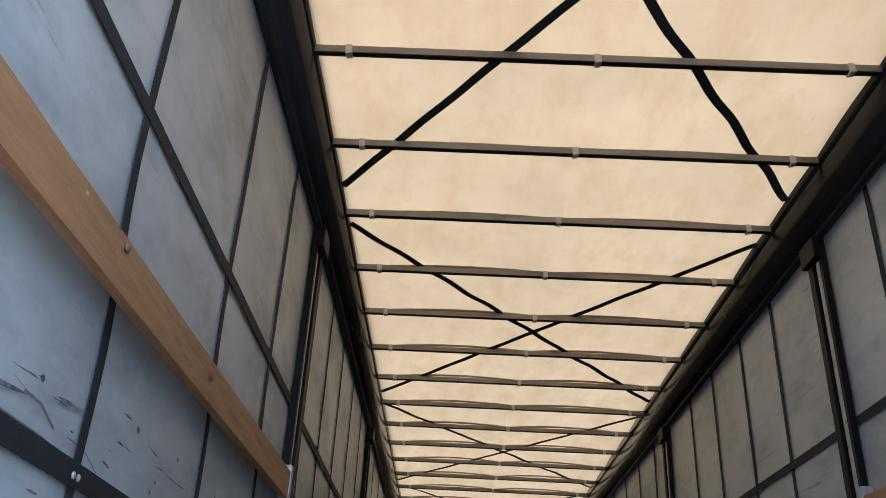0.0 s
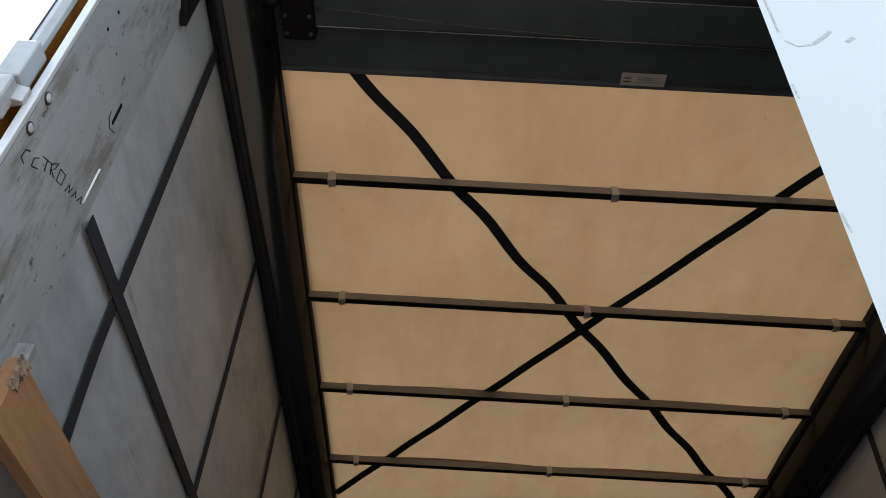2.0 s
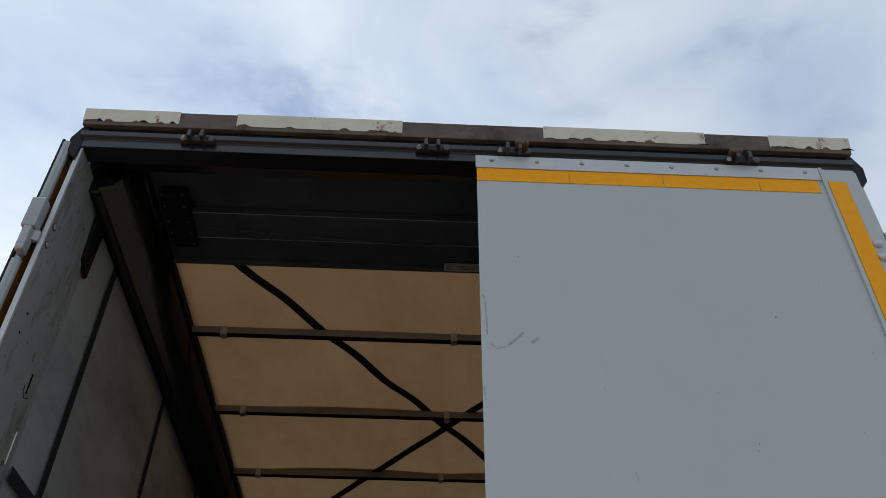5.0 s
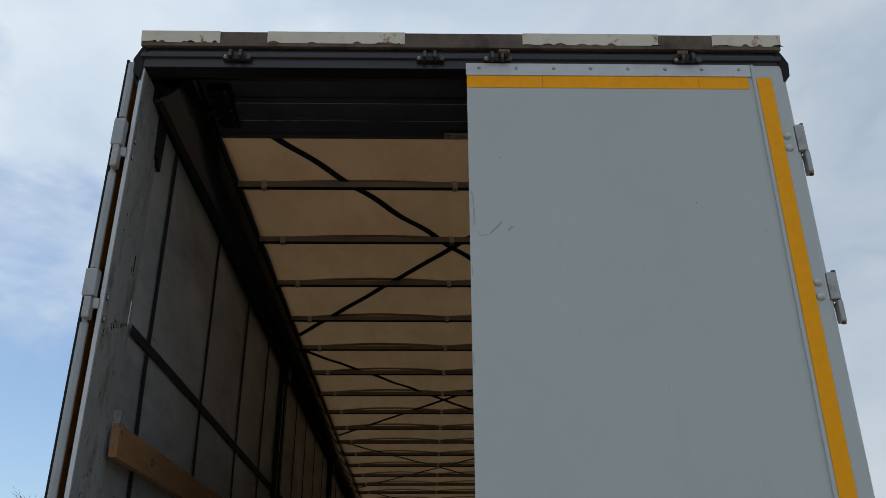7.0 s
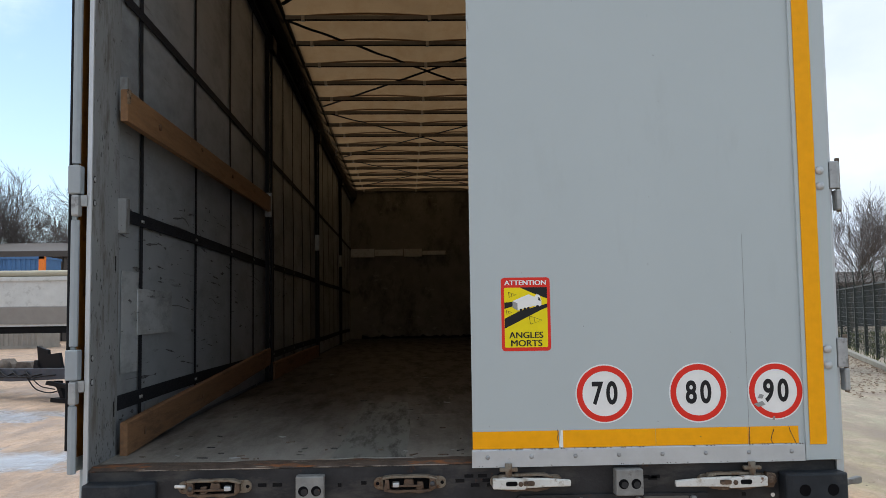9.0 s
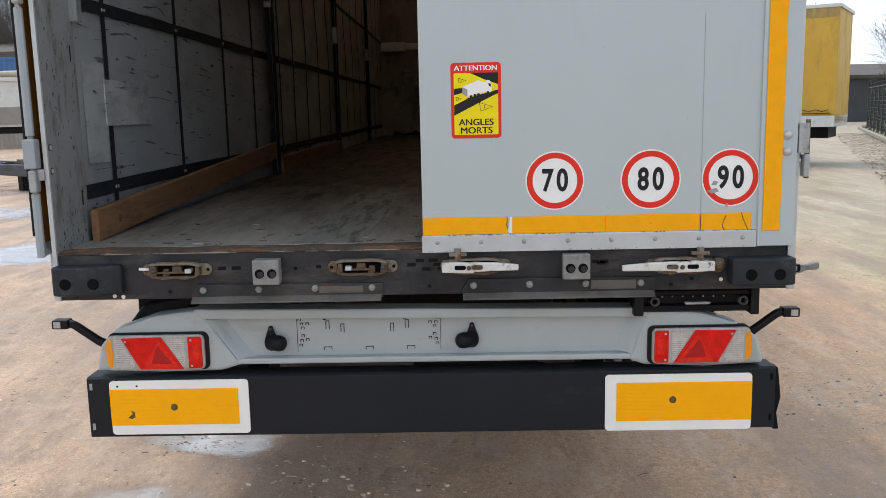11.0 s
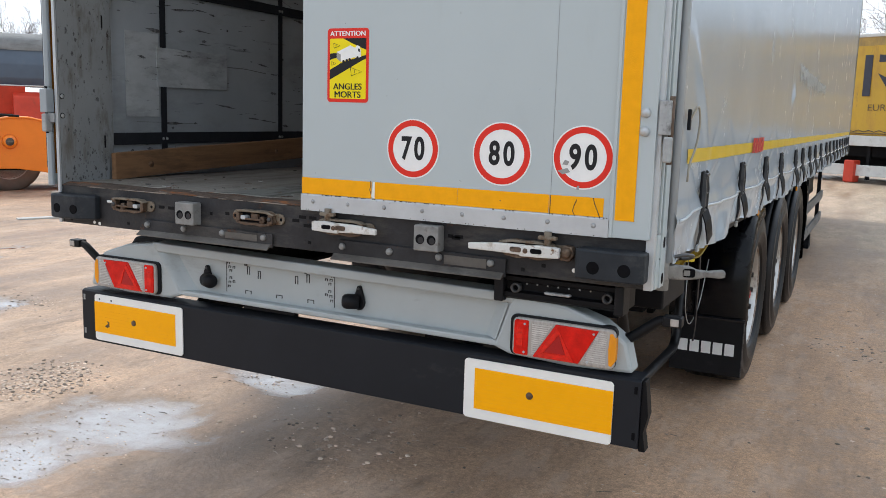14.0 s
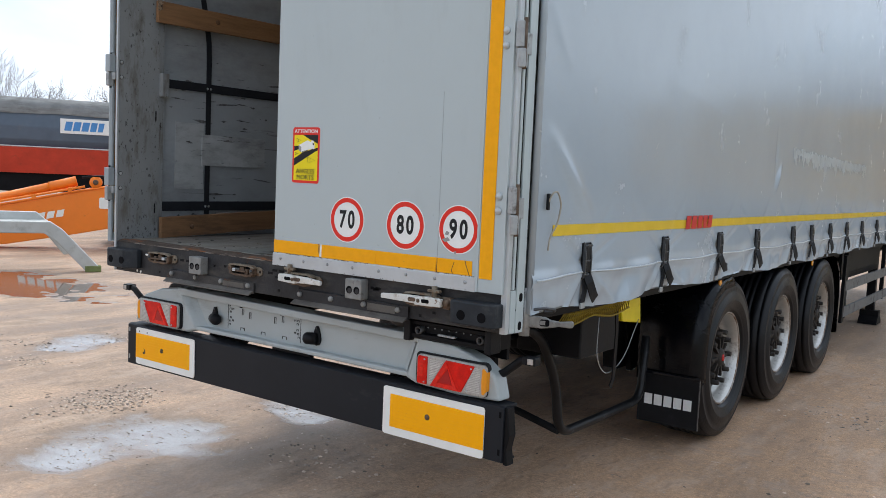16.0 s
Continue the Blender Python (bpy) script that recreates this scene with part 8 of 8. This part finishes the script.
# fence along the yard
FENCE = M("dark_green_fence", (0.018, 0.024, 0.020), 0.5, var=0.2, vs=8, bump=0.0)
fx, fy = 0.364, 0.931
fn = thing("mesh_fence", "dark steel mesh fence with angled spikes", "fence", at=place(11.0, 14.5, fx, fy))
for k in range(16):
    u = k * 2.52
    ps = part("post", box(B(), u - 0.065, u + 0.065, -0.05, 0.05, 0.0, 2.45, 0.004), FENCE, fn)
    part("spike_arm", tube(B(), [(u, 0, 2.4), (u, 0.05, 3.05)], 0.022, 6), FENCE, ps)
    bm = B()
    for j in range(11):
        box(bm, u - 0.02, u + 0.02, -0.09, -0.05, 0.25 + j * 0.2, 0.28 + j * 0.2)
    part("clips", bm, FENCE, ps)
bm = B()
for k in range(380):
    u = k * 0.1
    box(bm, u - 0.003, u + 0.003, -0.003, 0.003, 0.1, 2.38)
for j in range(13):
    box(bm, 0, 37.8, -0.006, 0.006, 0.10 + j * 0.19, 0.112 + j * 0.19)
for j in range(3):
    box(bm, 0, 37.8, 0.02, 0.03, 2.6 + j * 0.18, 2.608 + j * 0.18)
tagged(part("wire_mesh", bm, FENCE, fn), kind="stuff")
part("top_bar", box(B(), 0, 37.8, -0.02, 0.02, 2.36, 2.41), FENCE, fn)
KERB = M("mossy_concrete_kerb", (0.30, 0.29, 0.25), 0.8, var=0.25, vs=3, bump=0.3)
for k in range(38):
    tagged(part("kerb_stone", box(B(), k * 1.0 - 2 + 0.004, k * 1.0 - 1 - 0.004, 0.44, 0.62, -0.05, 0.14, 0.012, m=place(11.0, 14.5, fx, fy)), KERB), "mossy concrete kerb stone", "kerb", "kerb along the fence")
LEAF = M("brown_leaf_litter", (0.16, 0.10, 0.06), 0.8, var=0.4, vs=15, bump=0.0)
lv_, lf_ = [], []
m = place(11.0, 14.5, fx, fy)
for i in range(2600):
    u, v = random.uniform(-3, 28), random.uniform(0, 1) ** 1.6
    p = m @ Vector((u, 0.66 + v * 1.5, 0.012 + 0.02 * random.random()))
    a, r = random.uniform(0, 6.28), random.uniform(0.02, 0.05)
    b = len(lv_)
    for q in (0, 1.9, 3.14, 4.4):
        lv_.append((p.x + r * math.cos(a + q), p.y + r * math.sin(a + q), p.z + random.uniform(-0.008, 0.012)))
    lf_.append((b, b + 1, b + 2, b + 3))
lme = bpy.data.meshes.new("leaf_litter")
lme.from_pydata(lv_, [], lf_)
lme.materials.append(LEAF)
tagged(new("leaf_litter", lme), "dry brown leaves along the kerb", "leaves", kind="stuff")
GRASS = M("rough_grass", (0.10, 0.115, 0.045), 0.8, var=0.4, vs=6, bump=0.0)
lv_, lf_ = [], []
for i in range(9000):
    u, v = random.uniform(-3, 40), random.uniform(-0.2, 9)
    p = m @ Vector((u, -v, 0))
    a, r, h = random.uniform(0, 6.28), 0.02, random.uniform(0.08, 0.28)
    b = len(lv_)
    lv_ += [(p.x + r * math.cos(a), p.y + r * math.sin(a), -0.01), (p.x - r * math.cos(a), p.y - r * math.sin(a), -0.01), (p.x + random.uniform(-0.08, 0.08), p.y + random.uniform(-0.08, 0.08), h)]
    lf_.append((b, b + 1, b + 2))
lme = bpy.data.meshes.new("grass")
lme.from_pydata(lv_, [], lf_)
lme.materials.append(GRASS)
tagged(new("grass", lme), "rough grass behind the fence", "grass", kind="stuff")

# bare winter trees
BARK = M("grey_bark", (0.085, 0.075, 0.065), 0.85, var=0.3, vs=5, bump=0.3)
TWIG = M("grey_brown_twigs", (0.115, 0.095, 0.085), 0.85, var=0.3, vs=3, bump=0.0)


def grow(seed, height):
    """A bare tree: trunk and limbs in one mesh, twigs in another, by repeated forking."""
    rng = random.Random(seed)
    big, small = ([], []), ([], [])

    def seg(store, p, q, r0, r1, sides):
        d = (q - p).normalized()
        u = d.orthogonal().normalized()
        w = d.cross(u)
        b = len(store[0])
        for c, r in ((p, r0), (q, r1)):
            for k in range(sides):
                a = 2 * math.pi * k / sides
                store[0].append(c + (u * math.cos(a) + w * math.sin(a)) * r)
        for k in range(sides):
            store[1].append((b + k, b + (k + 1) % sides, b + sides + (k + 1) % sides, b + sides + k))

    def branch(p, d, length, r, level):
        n = (9, 6, 5, 4)[level]
        for i in range(n):
            d = (d + Vector((rng.gauss(0, 0.10), rng.gauss(0, 0.10), 0.03 + 0.05 * (level > 0)))).normalized()
            q = p + d * length / n
            r1 = max(0.010, r * (0.88 if level < 2 else 0.80))
            seg(big if level < 2 else small, p, q, r, r1, 7 if level == 0 else 5 if level == 1 else 3)
            if level < 3 and i >= (2, 1, 0)[level]:
                for c in range(2):
                    a = d.orthogonal()
                    a.rotate(Matrix.Rotation(rng.uniform(0, 6.28), 3, d))
                    nd = (d * rng.uniform(0.8, 1.2) + a.normalized() * rng.uniform(0.55, 1.05)).normalized()
                    reach = (0.66 - 0.30 * i / n, 0.50, 0.55)[level]
                    branch(q, nd, length * reach * rng.uniform(0.75, 1.15), max(0.010, r1 * rng.uniform(0.46, 0.66)), level + 1)
            p, r = q, r1

    branch(Vector((0, 0, -0.1)), Vector((0, 0, 1)), height * 0.72, height * 0.015, 0)
    e = thing("bare_tree", "tall bare winter tree with fine grey twigs", "tree", "winter trees")
    for nm, st, mt in (("trunk", big, BARK), ("crown", small, TWIG)):
        me = bpy.data.meshes.new(nm)
        me.from_pydata(st[0], [], st[1])
        me.materials.append(mt)
        o = new(nm, me)
        o.parent = e
    return e


kinds = [grow(1, 10.0), grow(7, 11.0), grow(13, 9.0)]
spots = []
rt = random.Random(21)
for k in range(15):
    spots.append((-66 + k * 3.6 + rt.uniform(-1, 1), 76 + rt.uniform(-5, 6), rt.uniform(1.0, 1.35)))
for k in range(26):
    spots.append((-62 + k * 2.0 + rt.uniform(-1, 1), 68 + rt.uniform(-3, 3), rt.uniform(0.85, 1.15)))
spots += [(27.5, 50, 0.88), (31.5, 54, 0.8), (36, 49, 0.9), (42, 47, 0.85), (24, 60, 0.8), (47, 60, 0.8), (52, 52, 0.85), (34, 62, 0.9)]
spots += [(3, 58, 1.15), (8, 62, 1.1), (12.5, 55, 1.05), (17, 64, 1.0), (21, 72, 1.0), (-4, 64, 1.1)]
spots += [(-47.8, 23.3, 0.60), (-46.6, 25.6, 0.64), (-48.6, 21.2, 0.56), (-45, 31.5, 0.62), (-62, 38, 0.85), (-33, 36, 0.78), (-37, 40, 0.9), (-41, 43, 1.0), (-45, 40, 0.95)]
for i, (x, y, s) in enumerate(spots):
    k = kinds[i % 3]
    mm = pose(x, y, 0, 0, 0, rt.uniform(0, 360))
    if i < 3:
        k.matrix_basis = mm
        k.scale = (s, s, s)
    else:
        o = copy_thing(kinds[i % 3], mm)
        o.scale = (s, s, s)
